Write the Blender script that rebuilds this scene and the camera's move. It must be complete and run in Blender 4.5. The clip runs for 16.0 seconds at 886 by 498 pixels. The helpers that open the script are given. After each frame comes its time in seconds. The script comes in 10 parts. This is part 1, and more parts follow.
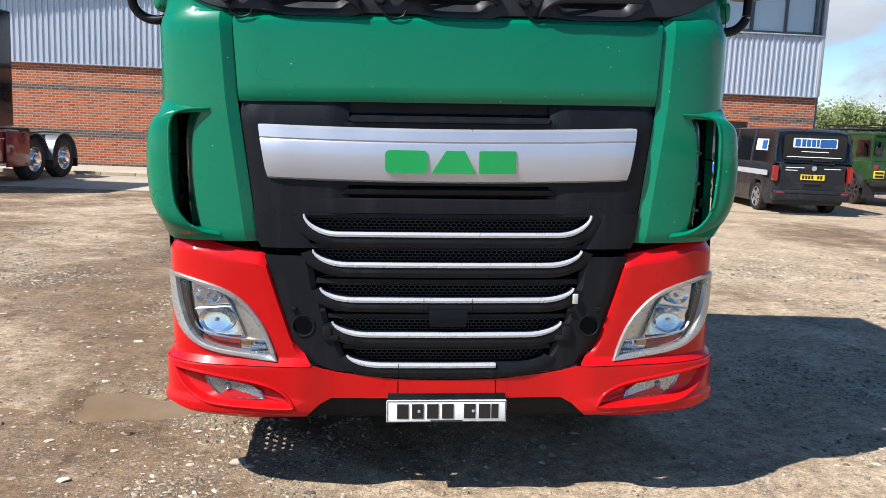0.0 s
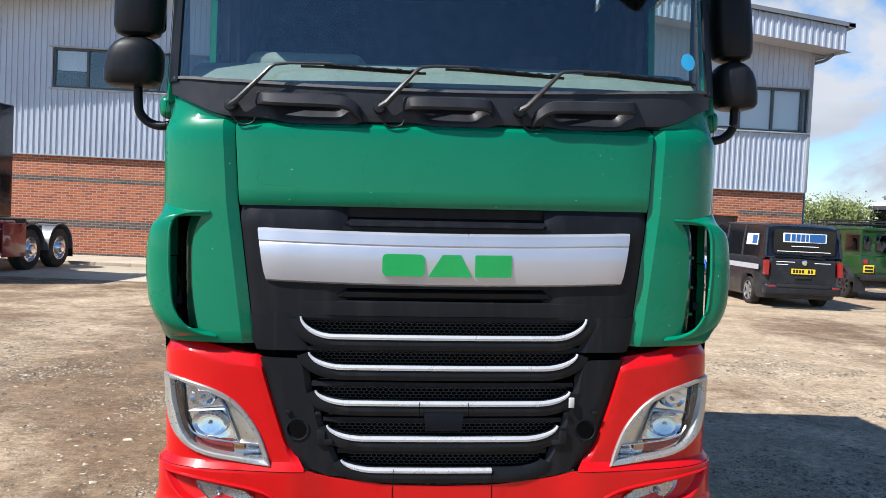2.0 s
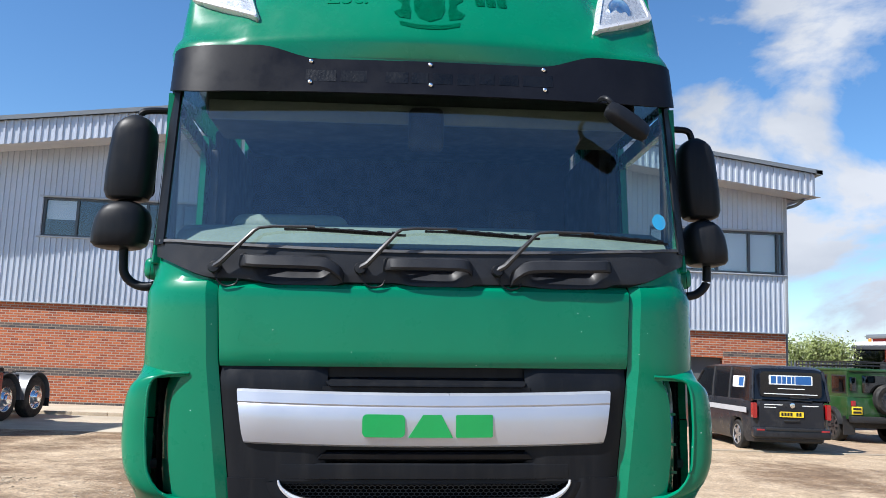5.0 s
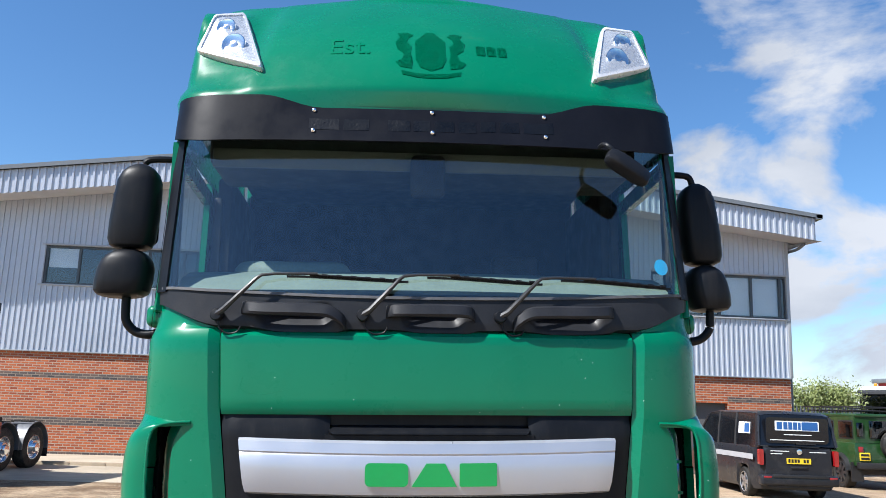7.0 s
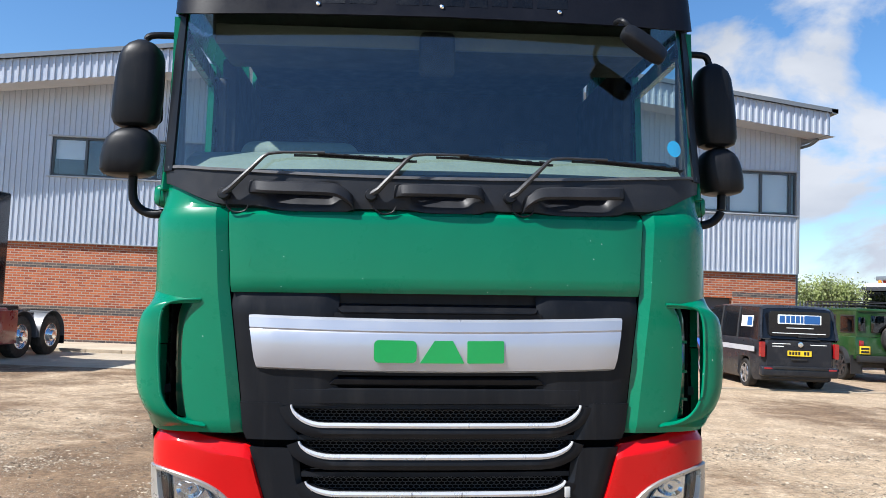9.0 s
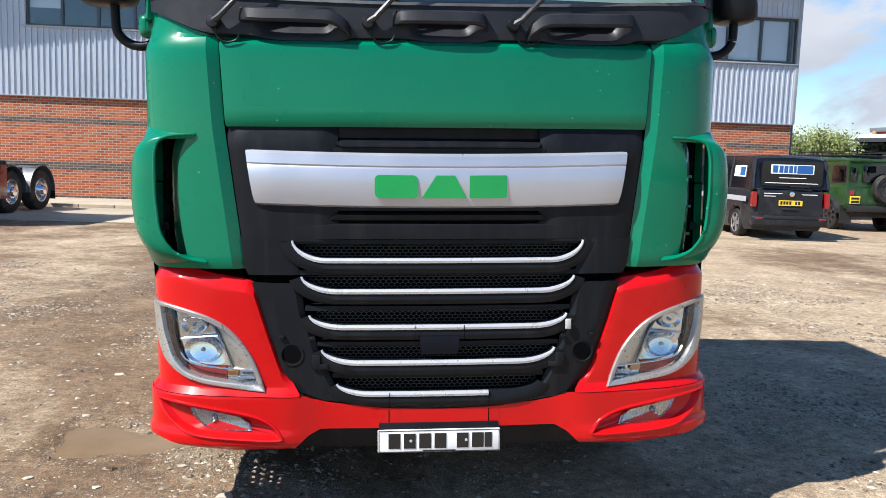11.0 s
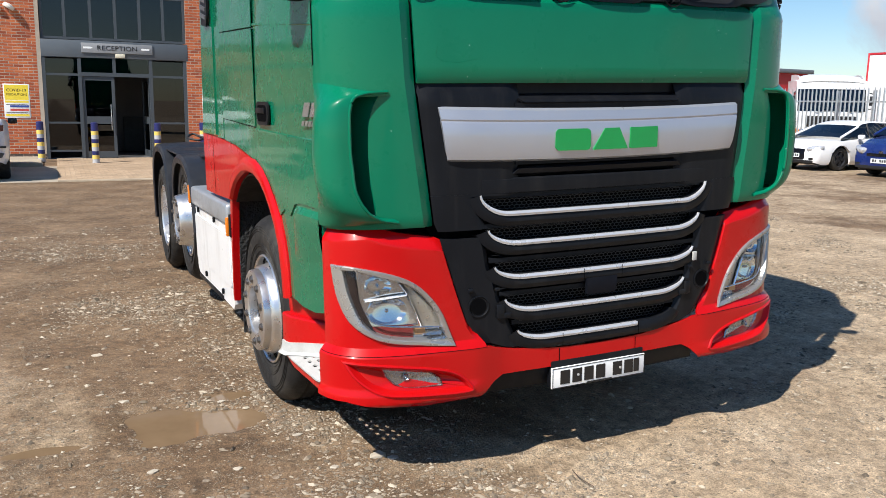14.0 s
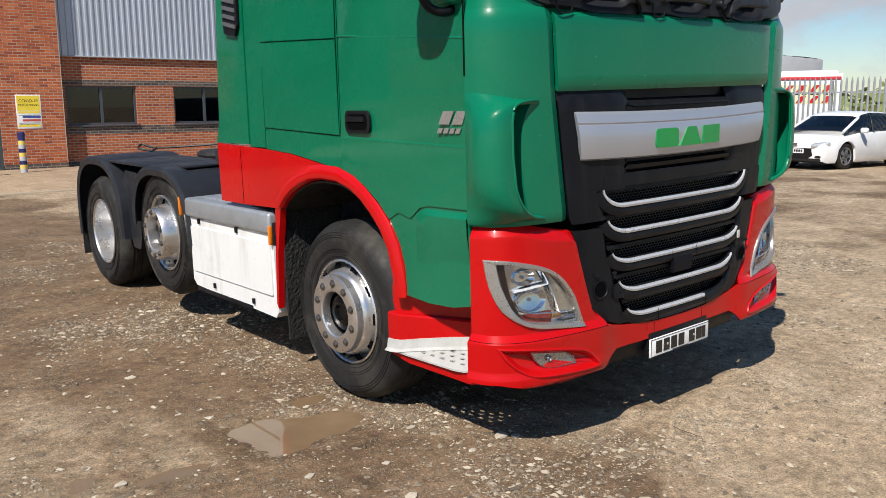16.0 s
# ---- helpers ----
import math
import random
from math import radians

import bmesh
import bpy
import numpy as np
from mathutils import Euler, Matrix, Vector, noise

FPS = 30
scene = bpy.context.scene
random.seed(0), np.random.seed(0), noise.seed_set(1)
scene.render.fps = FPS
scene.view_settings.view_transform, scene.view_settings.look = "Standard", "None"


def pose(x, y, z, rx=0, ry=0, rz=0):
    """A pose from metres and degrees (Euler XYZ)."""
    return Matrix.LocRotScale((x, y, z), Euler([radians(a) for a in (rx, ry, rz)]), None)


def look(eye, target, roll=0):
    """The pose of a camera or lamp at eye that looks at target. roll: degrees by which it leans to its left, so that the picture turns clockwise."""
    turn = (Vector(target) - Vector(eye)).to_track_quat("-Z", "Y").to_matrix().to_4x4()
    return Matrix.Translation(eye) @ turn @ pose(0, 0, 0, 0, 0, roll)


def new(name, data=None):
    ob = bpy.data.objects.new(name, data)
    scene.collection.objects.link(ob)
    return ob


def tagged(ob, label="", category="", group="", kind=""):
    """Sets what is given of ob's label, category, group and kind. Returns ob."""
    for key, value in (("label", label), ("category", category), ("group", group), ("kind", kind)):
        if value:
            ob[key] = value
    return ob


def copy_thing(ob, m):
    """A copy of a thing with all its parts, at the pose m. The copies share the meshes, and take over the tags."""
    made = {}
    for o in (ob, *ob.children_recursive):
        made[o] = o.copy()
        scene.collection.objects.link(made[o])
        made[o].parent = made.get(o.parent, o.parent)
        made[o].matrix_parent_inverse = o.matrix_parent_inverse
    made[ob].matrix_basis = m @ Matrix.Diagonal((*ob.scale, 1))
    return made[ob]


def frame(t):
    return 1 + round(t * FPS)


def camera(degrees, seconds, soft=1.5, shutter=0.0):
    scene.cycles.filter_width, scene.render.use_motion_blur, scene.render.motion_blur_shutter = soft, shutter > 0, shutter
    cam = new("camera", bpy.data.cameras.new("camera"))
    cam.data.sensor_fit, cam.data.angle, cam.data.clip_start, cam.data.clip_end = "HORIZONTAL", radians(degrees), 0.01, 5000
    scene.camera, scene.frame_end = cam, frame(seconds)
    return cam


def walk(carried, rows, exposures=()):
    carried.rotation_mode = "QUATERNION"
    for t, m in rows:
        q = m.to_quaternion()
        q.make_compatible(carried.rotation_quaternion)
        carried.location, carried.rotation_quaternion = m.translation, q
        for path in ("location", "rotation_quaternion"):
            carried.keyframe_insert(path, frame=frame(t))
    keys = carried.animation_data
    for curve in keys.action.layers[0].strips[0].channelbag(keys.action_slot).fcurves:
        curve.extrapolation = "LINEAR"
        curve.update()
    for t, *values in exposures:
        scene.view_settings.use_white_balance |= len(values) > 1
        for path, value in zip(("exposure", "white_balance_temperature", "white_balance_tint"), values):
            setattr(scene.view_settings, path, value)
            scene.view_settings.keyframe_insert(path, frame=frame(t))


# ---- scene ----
cam = camera(56.5, 16.0, soft=0.6)
PATH = [
    (0, (-0.252, -3.457, 1.624), (-0.132, -1.482, 1.333), 2.4),
    (0.5, (-0.259, -3.454, 1.64), (-0.128, -1.473, 1.4), 2.8),
    (1, (-0.261, -3.459, 1.654), (-0.125, -1.472, 1.476), 3.1),
    (1.5, (-0.265, -3.468, 1.667), (-0.132, -1.477, 1.544), 3.0),
    (2, (-0.269, -3.481, 1.682), (-0.141, -1.487, 1.608), 2.7),
    (2.5, (-0.266, -3.492, 1.699), (-0.141, -1.496, 1.679), 2.8),
    (3, (-0.261, -3.505, 1.714), (-0.129, -1.51, 1.757), 2.8),
    (3.5, (-0.259, -3.519, 1.729), (-0.122, -1.527, 1.833), 2.7),
    (4, (-0.257, -3.524, 1.737), (-0.117, -1.535, 1.894), 2.5),
    (4.5, (-0.253, -3.525, 1.746), (-0.11, -1.541, 1.955), 2.3),
    (5, (-0.253, -3.523, 1.754), (-0.105, -1.547, 2.023), 2.2),
    (5.2, (-0.256, -3.511, 1.755), (-0.106, -1.538, 2.049), 2.2),
    (7.3, (-0.258, -3.528, 1.755), (-0.121, -1.569, 2.134), 1.9),
    (7.5, (-0.256, -3.515, 1.749), (-0.123, -1.551, 2.106), 2.0),
    (8, (-0.259, -3.502, 1.731), (-0.13, -1.527, 2.025), 2.2),
    (8.5, (-0.26, -3.495, 1.712), (-0.131, -1.511, 1.929), 2.3),
    (9, (-0.257, -3.485, 1.691), (-0.125, -1.494, 1.82), 2.3),
    (9.5, (-0.252, -3.471, 1.67), (-0.114, -1.476, 1.706), 2.2),
    (10, (-0.24, -3.457, 1.649), (-0.091, -1.463, 1.592), 1.9),
    (10.2, (-0.235, -3.442, 1.642), (-0.084, -1.45, 1.55), 1.8),
    (12.3, (-0.842, -3.297, 1.545), (-0.543, -1.35, 1.201), 3.8),
    (12.5, (-1.0, -3.225, 1.551), (-0.635, -1.291, 1.199), 3.7),
    (13, (-1.423, -3.175, 1.549), (-0.868, -1.29, 1.176), 3.5),
    (13.5, (-1.832, -3.175, 1.589), (-1.111, -1.35, 1.201), 2.1),
    (14, (-2.229, -3.059, 1.616), (-1.394, -1.274, 1.272), 1.0),
    (14.5, (-2.654, -2.979, 1.633), (-1.709, -1.246, 1.317), 0.4),
    (15, (-3.0, -2.837, 1.625), (-1.929, -1.177, 1.312), 0.6),
    (15.5, (-3.322, -2.642, 1.641), (-2.165, -1.04, 1.33), 0.6),
    (16, (-3.667, -2.512, 1.643), (-2.417, -0.989, 1.299), -0.3),
]
walk(cam, [(t, look(eye, target, roll)) for t, eye, target, roll in PATH], [(0.0, 0.82, 6080, 10), (5.0, 0.90, 6050, 10), (10.0, 0.92, 6080, 10), (12.5, 0.70, 6200, 10), (14.5, 0.42, 6350, 10), (16.0, 0.25, 6480, 10)])

# ---- light ----
SUN_DIR = Vector((-0.80, -0.40, 1.0)).normalized()
sun = new("sun", bpy.data.lights.new("sun", "SUN"))
sun.data.energy, sun.data.angle, sun.data.color = 5.2, radians(0.53), (1.0, 0.945, 0.865)
sun.matrix_world = look(SUN_DIR * 60, (0, 0, 0))

world = bpy.data.worlds.new("sky")
scene.world = world
world.use_nodes = True
wn, wl = world.node_tree.nodes, world.node_tree.links
wn.clear()
sky = wn.new("ShaderNodeTexSky")
sky.sky_type, sky.sun_disc = "NISHITA", False
sky.sun_elevation = math.asin(SUN_DIR.z)
sky.sun_rotation = math.atan2(SUN_DIR.x, SUN_DIR.y) % (2 * math.pi)
sky.air_density, sky.dust_density, sky.ozone_density = 1.0, 0.25, 3.5
# broken cumulus, drawn out level
tc = wn.new("ShaderNodeTexCoord")
sep = wn.new("ShaderNodeSeparateXYZ")
wl.new(tc.outputs["Generated"], sep.inputs[0])


def wmath(op, a, b=None):
    n = wn.new("ShaderNodeMath")
    n.operation = op
    for k, v in enumerate((a, b)):
        if v is None:
            continue
        if isinstance(v, (int, float)):
            n.inputs[k].default_value = v
        else:
            wl.new(v, n.inputs[k])
    return n.outputs[0]


cl = wn.new("ShaderNodeTexNoise")
cl.inputs["Scale"].default_value, cl.inputs["Detail"].default_value, cl.inputs["Roughness"].default_value = 3.1, 10.0, 0.57
cl.inputs["Distortion"].default_value = 0.35
mp = wn.new("ShaderNodeMapping")
mp.inputs["Location"].default_value = (0.7, 0.3, 0.2)
mp.inputs["Scale"].default_value = (1.0, 1.0, 1.7)
wl.new(tc.outputs["Generated"], mp.inputs[0])
wl.new(mp.outputs[0], cl.inputs["Vector"])
# more cloud low down, clearer overhead
low = wmath("MULTIPLY", wmath("SUBTRACT", 1.0, wmath("MULTIPLY", wmath("MINIMUM", wmath("MAXIMUM", sep.outputs["Z"], 0.0), 0.28), 3.571)), 0.14)
side = wmath("MULTIPLY", sep.outputs["X"], 0.07)
behind = wmath("MULTIPLY", wmath("MINIMUM", sep.outputs["Y"], 0.0), 0.11)
towers = 0.0
for d_, wide_, lift in (((0.40, 0.80, 0.455), 0.978, 0.17), ((0.372, 0.888, 0.262), 0.9972, 0.13), ((0.457, 0.846, 0.277), 0.9988, 0.12)):
    dot = wn.new("ShaderNodeVectorMath")
    dot.operation = "DOT_PRODUCT"
    dot.inputs[1].default_value = Vector(d_).normalized()
    wl.new(tc.outputs["Generated"], dot.inputs[0])
    towers = wmath("ADD", wmath("MULTIPLY", wmath("MAXIMUM", wmath("DIVIDE", wmath("SUBTRACT", dot.outputs["Value"], wide_), 1 - wide_), 0.0), lift), towers)
cov = wmath("ADD", wmath("ADD", wmath("ADD", wmath("ADD", cl.outputs["Fac"], low), side), behind), towers)
ramp = wn.new("ShaderNodeValToRGB")
ramp.color_ramp.elements[0].position, ramp.color_ramp.elements[1].position = 0.610, 0.700
wl.new(cov, ramp.inputs[0])
cl2 = wn.new("ShaderNodeTexNoise")
cl2.inputs["Scale"].default_value, cl2.inputs["Detail"].default_value = 5.5, 6.0
mp2 = wn.new("ShaderNodeMapping")
mp2.inputs["Location"].default_value = (3.3, 1.9, 0.4)
mp2.inputs["Scale"].default_value = (1.0, 1.0, 2.1)
wl.new(tc.outputs["Generated"], mp2.inputs[0])
wl.new(mp2.outputs[0], cl2.inputs["Vector"])
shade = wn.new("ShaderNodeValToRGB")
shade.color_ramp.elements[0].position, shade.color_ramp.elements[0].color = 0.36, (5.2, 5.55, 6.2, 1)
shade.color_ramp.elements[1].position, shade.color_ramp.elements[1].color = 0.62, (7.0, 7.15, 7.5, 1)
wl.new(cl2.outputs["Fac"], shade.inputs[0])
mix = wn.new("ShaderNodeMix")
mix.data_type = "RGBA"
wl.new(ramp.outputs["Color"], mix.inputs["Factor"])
hs = wn.new("ShaderNodeHueSaturation")
hs.inputs["Saturation"].default_value, hs.inputs["Value"].default_value = 1.16, 1.17
wl.new(sky.outputs[0], hs.inputs["Color"])
wl.new(hs.outputs[0], mix.inputs["A"])
# clouds coloured brighter towards +x, as if the sun lit them from the front
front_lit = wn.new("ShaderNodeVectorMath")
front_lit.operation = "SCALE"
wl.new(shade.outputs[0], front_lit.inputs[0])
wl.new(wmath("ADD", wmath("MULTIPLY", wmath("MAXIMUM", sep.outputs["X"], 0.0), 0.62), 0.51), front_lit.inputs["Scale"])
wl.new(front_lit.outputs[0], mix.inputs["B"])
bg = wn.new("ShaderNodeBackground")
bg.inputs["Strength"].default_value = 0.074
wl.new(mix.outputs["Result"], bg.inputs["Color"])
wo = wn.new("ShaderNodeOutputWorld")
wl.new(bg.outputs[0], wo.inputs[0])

# ---- materials ----


def mat_nodes(name):
    m = bpy.data.materials.new(name)
    m.use_nodes = True
    nt = m.node_tree
    return m, nt, nt.nodes["Principled BSDF"]


def node(nt, kind, **sets):
    n = nt.nodes.new(kind)
    for k, v in sets.items():
        n.inputs[k.replace("_", " ")].default_value = v
    return n


def coords(nt, kind="Object", scale=(1, 1, 1), rot=(0, 0, 0), loc=(0, 0, 0)):
    t = nt.nodes.new("ShaderNodeTexCoord")
    m = nt.nodes.new("ShaderNodeMapping")
    m.inputs["Scale"].default_value, m.inputs["Rotation"].default_value, m.inputs["Location"].default_value = scale, rot, loc
    nt.links.new(t.outputs[kind], m.inputs[0])
    return m.outputs[0]


def ramp_of(nt, fac, stops):
    r = nt.nodes.new("ShaderNodeValToRGB")
    e = r.color_ramp.elements
    while len(e) < len(stops):
        e.new(0.5)
    for k, (p, c) in zip(e, stops):
        k.position = p
        k.color = (*c, 1) if len(c) == 3 else c
    nt.links.new(fac, r.inputs[0])
    return r.outputs["Color"]


def mix_of(nt, fac, a, b, blend="MIX"):
    m = nt.nodes.new("ShaderNodeMix")
    m.data_type, m.blend_type = "RGBA", blend
    for key, v in (("Factor", fac), ("A", a), ("B", b)):
        if isinstance(v, (int, float)):
            m.inputs[key].default_value = v
        elif isinstance(v, tuple):
            m.inputs[key].default_value = (*v, 1)
        else:
            nt.links.new(v, m.inputs[key])
    return m.outputs["Result"]


def noise_of(nt, vec, scale, detail=4.0, rough=0.55):
    n = node(nt, "ShaderNodeTexNoise", Scale=scale, Detail=detail, Roughness=rough)
    nt.links.new(vec, n.inputs["Vector"])
    return n.outputs["Fac"]


def bump_of(nt, bsdf, height, strength=0.3, dist=0.01):
    b = node(nt, "ShaderNodeBump", Strength=strength, Distance=dist)
    nt.links.new(height, b.inputs["Height"])
    nt.links.new(b.outputs[0], bsdf.inputs["Normal"])


def surface(name, colour, rough=0.5, metal=0.0, vary=0.15, scale=6.0, fine=60.0, bump=0.1, coat=0.0, dirt=None, dirt_amount=0.3, spec=None, dist=0.004):
    """A general surface: base colour varied at two scales, uneven gloss, fine relief, an optional dirt colour in patches."""
    m, nt, b = mat_nodes(name)
    v = coords(nt)
    big, small = noise_of(nt, v, scale, 5), noise_of(nt, v, fine, 3)
    dark = tuple(c * (1 - vary) for c in colour)
    light = tuple(min(1.0, c * (1 + vary)) for c in colour)
    c = ramp_of(nt, big, [(0.3, dark), (0.7, light)])
    c = mix_of(nt, 0.35, c, ramp_of(nt, small, [(0.35, dark), (0.65, light)]))
    if dirt:
        c = mix_of(nt, ramp_of(nt, noise_of(nt, v, scale * 0.6, 8, 0.7), [(0.5, (0, 0, 0)), (0.75, (dirt_amount,) * 3)]), c, dirt)
    nt.links.new(c, b.inputs["Base Color"])
    r = ramp_of(nt, noise_of(nt, v, scale * 2.3, 6, 0.65), [(0.3, (max(0.02, rough * 0.75),) * 3), (0.7, (min(1, rough * 1.25),) * 3)])
    nt.links.new(r, b.inputs["Roughness"])
    b.inputs["Metallic"].default_value = metal
    b.inputs["Coat Weight"].default_value = coat
    b.inputs["Coat Roughness"].default_value = 0.04
    if spec is not None:
        b.inputs["Specular IOR Level"].default_value = spec
    if bump:
        bump_of(nt, b, small, bump, dist)
    return m


def paint(name, colour, dust=0.06, rough=0.32, chips=False, coat=0.75, spec=0.25):
    """Lorry paint under clear coat, a little dusty, with stone chips on the front panels."""
    m, nt, b = mat_nodes(name)
    v = coords(nt)
    c = ramp_of(nt, noise_of(nt, v, 1.7, 4), [(0.3, tuple(k * 0.93 for k in colour)), (0.7, tuple(min(1, k * 1.06) for k in colour))])
    c = mix_of(nt, ramp_of(nt, noise_of(nt, v, 3.5, 9, 0.7), [(0.52, (0, 0, 0)), (0.8, (dust,) * 3)]), c, (0.45, 0.42, 0.36))
    if chips:
        vo = node(nt, "ShaderNodeTexVoronoi", Scale=16.0, Randomness=1.0)
        nt.links.new(v, vo.inputs["Vector"])
        near = ramp_of(nt, vo.outputs["Distance"], [(0.024, (1, 1, 1)), (0.036, (0, 0, 0))])
        some = ramp_of(nt, noise_of(nt, v, 4.0, 2), [(0.45, (0, 0, 0)), (0.48, (1, 1, 1))])
        c = mix_of(nt, mix_of(nt, 1.0, near, some, "MULTIPLY"), c, (0.75, 0.78, 0.74))
    nt.links.new(c, b.inputs["Base Color"])
    nt.links.new(ramp_of(nt, noise_of(nt, v, 5.0, 8, 0.7), [(0.35, (rough * 0.8,) * 3), (0.75, (rough * 1.4,) * 3)]), b.inputs["Roughness"])
    b.inputs["Specular IOR Level"].default_value = spec
    b.inputs["Coat Weight"].default_value, b.inputs["Coat Roughness"].default_value = coat, 0.05
    bump_of(nt, b, noise_of(nt, v, 9.0, 2), 0.04, 0.004)
    return m


def glass(name, tint=(0.6, 0.68, 0.66), gloss=1.0, ior=1.52, rough=0.0):
    """A single pane: clear tinted body with a mirror skin that grows at grazing angles."""
    m = bpy.data.materials.new(name)
    m.use_nodes = True
    nt = m.node_tree
    nt.nodes.clear()
    t = nt.nodes.new("ShaderNodeBsdfTransparent")
    t.inputs[0].default_value = (*tint, 1)
    g = nt.nodes.new("ShaderNodeBsdfGlossy")
    g.inputs["Roughness"].default_value = rough
    g.inputs["Color"].default_value = (gloss, gloss, gloss, 1)
    r0 = ((ior - 1) / (ior + 1)) ** 2
    lw = nt.nodes.new("ShaderNodeLayerWeight")
    pw = nt.nodes.new("ShaderNodeMath")
    pw.operation = "POWER"
    pw.inputs[1].default_value = 5.0
    nt.links.new(lw.outputs["Facing"], pw.inputs[0])
    fr = nt.nodes.new("ShaderNodeMath")
    fr.operation = "MULTIPLY_ADD"
    fr.inputs[1].default_value, fr.inputs[2].default_value = 1 - r0, r0
    nt.links.new(pw.outputs[0], fr.inputs[0])
    mx = nt.nodes.new("ShaderNodeMixShader")
    nt.links.new(fr.outputs[0], mx.inputs[0])
    nt.links.new(t.outputs[0], mx.inputs[1])
    nt.links.new(g.outputs[0], mx.inputs[2])
    o = nt.nodes.new("ShaderNodeOutputMaterial")
    nt.links.new(mx.outputs[0], o.inputs[0])
    return m


def brick_mat(name, tones, mortar, width=0.225, row=0.075, offset=0.5, joint=0.010, plane="XZ", bump=0.5):
    m, nt, b = mat_nodes(name)
    t = nt.nodes.new("ShaderNodeTexCoord")
    s = nt.nodes.new("ShaderNodeSeparateXYZ")
    nt.links.new(t.outputs["Object"], s.inputs[0])
    c = nt.nodes.new("ShaderNodeCombineXYZ")
    if plane == "XZ":
        add = nt.nodes.new("ShaderNodeMath")
        nt.links.new(s.outputs["X"], add.inputs[0])
        nt.links.new(s.outputs["Y"], add.inputs[1])
        nt.links.new(add.outputs[0], c.inputs[0])
        nt.links.new(s.outputs["Z"], c.inputs[1])
    else:
        nt.links.new(s.outputs["X"], c.inputs[0])
        nt.links.new(s.outputs["Y"], c.inputs[1])
    br = node(nt, "ShaderNodeTexBrick", Scale=1.0, Mortar_Size=joint, Brick_Width=width, Row_Height=row, Bias=0.0)
    br.offset = offset
    br.inputs["Mortar Smooth"].default_value = 0.15
    br.inputs["Color1"].default_value, br.inputs["Color2"].default_value, br.inputs["Mortar"].default_value = (0, 0, 0, 1), (1, 1, 1, 1), (0.5, 0.5, 0.5, 1)
    nt.links.new(c.outputs[0], br.inputs["Vector"])
    tone = ramp_of(nt, br.outputs["Color"], [(k / (len(tones) - 1), q) for k, q in enumerate(tones)])
    v = c.outputs[0]
    tone = mix_of(nt, 0.5, tone, ramp_of(nt, noise_of(nt, v, 0.8, 6), [(0.3, (0.75,) * 3), (0.7, (1.15,) * 3)]), "MULTIPLY")
    tone = mix_of(nt, 0.5, tone, ramp_of(nt, noise_of(nt, v, 45, 3), [(0.3, (0.8,) * 3), (0.7, (1.2,) * 3)]), "MULTIPLY")
    col = mix_of(nt, br.outputs["Fac"], tone, mortar)
    nt.links.new(col, b.inputs["Base Color"])
    b.inputs["Roughness"].default_value = 0.88
    inv = nt.nodes.new("ShaderNodeMath")
    inv.operation = "SUBTRACT"
    inv.inputs[0].default_value = 1.0
    nt.links.new(br.outputs["Fac"], inv.inputs[1])
    bump_of(nt, b, inv.outputs[0], bump, 0.012)
    return m


GREEN = paint("green_lorry_paint", (0.0020, 0.147, 0.074), dust=0.006, rough=0.30, chips=True, coat=0.45, spec=0.12)
GREEN_SIDE = paint("green_flank_paint", (0.0022, 0.134, 0.065), dust=0.010, rough=0.26, coat=0.6, spec=0.15)
RED = paint("red_lorry_paint", (0.46, 0.0032, 0.0042), dust=0.004, rough=0.30, coat=0.45, spec=0.10)
BLACK_PLASTIC = surface("black_moulded_plastic", (0.0072, 0.0082, 0.0106), 0.40, vary=0.25, scale=3, fine=220, bump=0.06, dirt=(0.022, 0.022, 0.023), dirt_amount=0.25, spec=0.15)
nt = BLACK_PLASTIC.node_tree
b = nt.nodes["Principled BSDF"]
runs = ramp_of(nt, noise_of(nt, coords(nt, scale=(17, 17, 1.3)), 1.0, 6, 0.6), [(0.50, (0, 0, 0)), (0.68, (1, 1, 1))])
nt.links.new(mix_of(nt, mix_of(nt, 0.6, (0.0, 0.0, 0.0), runs), b.inputs["Base Color"].links[0].from_socket, (0.017, 0.017, 0.018)), b.inputs["Base Color"])
MESH = surface("grille_mesh", (0.030, 0.031, 0.034), 0.5, vary=0.2, bump=0, spec=0.3)
# lighter than BLACK_PLASTIC, for the scuttle and its handles
SCUTTLE_PLASTIC = surface("scuttle_black_plastic", (0.0150, 0.0160, 0.0195), 0.46, vary=0.35, scale=4, fine=160, bump=0.08, dirt=(0.042, 0.042, 0.044), dirt_amount=0.35, spec=0.24)
# near-black for seams, and to paint in the shade of hollows
DARK = surface("seam_and_hollow_black", (0.003, 0.003, 0.0035), 0.8, vary=0.2, bump=0, spec=0.03)
SATIN = surface("satin_black_visor", (0.0065, 0.0075, 0.0115), 0.40, vary=0.2, scale=4, fine=90, bump=0.03, dirt=(0.035, 0.036, 0.04), dirt_amount=0.10, spec=0.08)
SILVER = surface("silver_grille_paint", (0.445, 0.465, 0.515), 0.36, metal=0.55, vary=0.05, scale=2, fine=300, bump=0.02, coat=0.3)
STRIP = surface("satin_bright_strip", (0.62, 0.63, 0.65), 0.30, metal=0.4, vary=0.05, scale=8, fine=120, bump=0.02)
CHROME = surface("bright_chrome", (0.78, 0.79, 0.80), 0.16, metal=1.0, vary=0.06, scale=8, fine=120, bump=0.02)
ALLOY = surface("polished_alloy", (0.72, 0.71, 0.70), 0.30, metal=0.92, vary=0.08, scale=5, fine=60, bump=0.03, dirt=(0.16, 0.14, 0.11), dirt_amount=0.3)
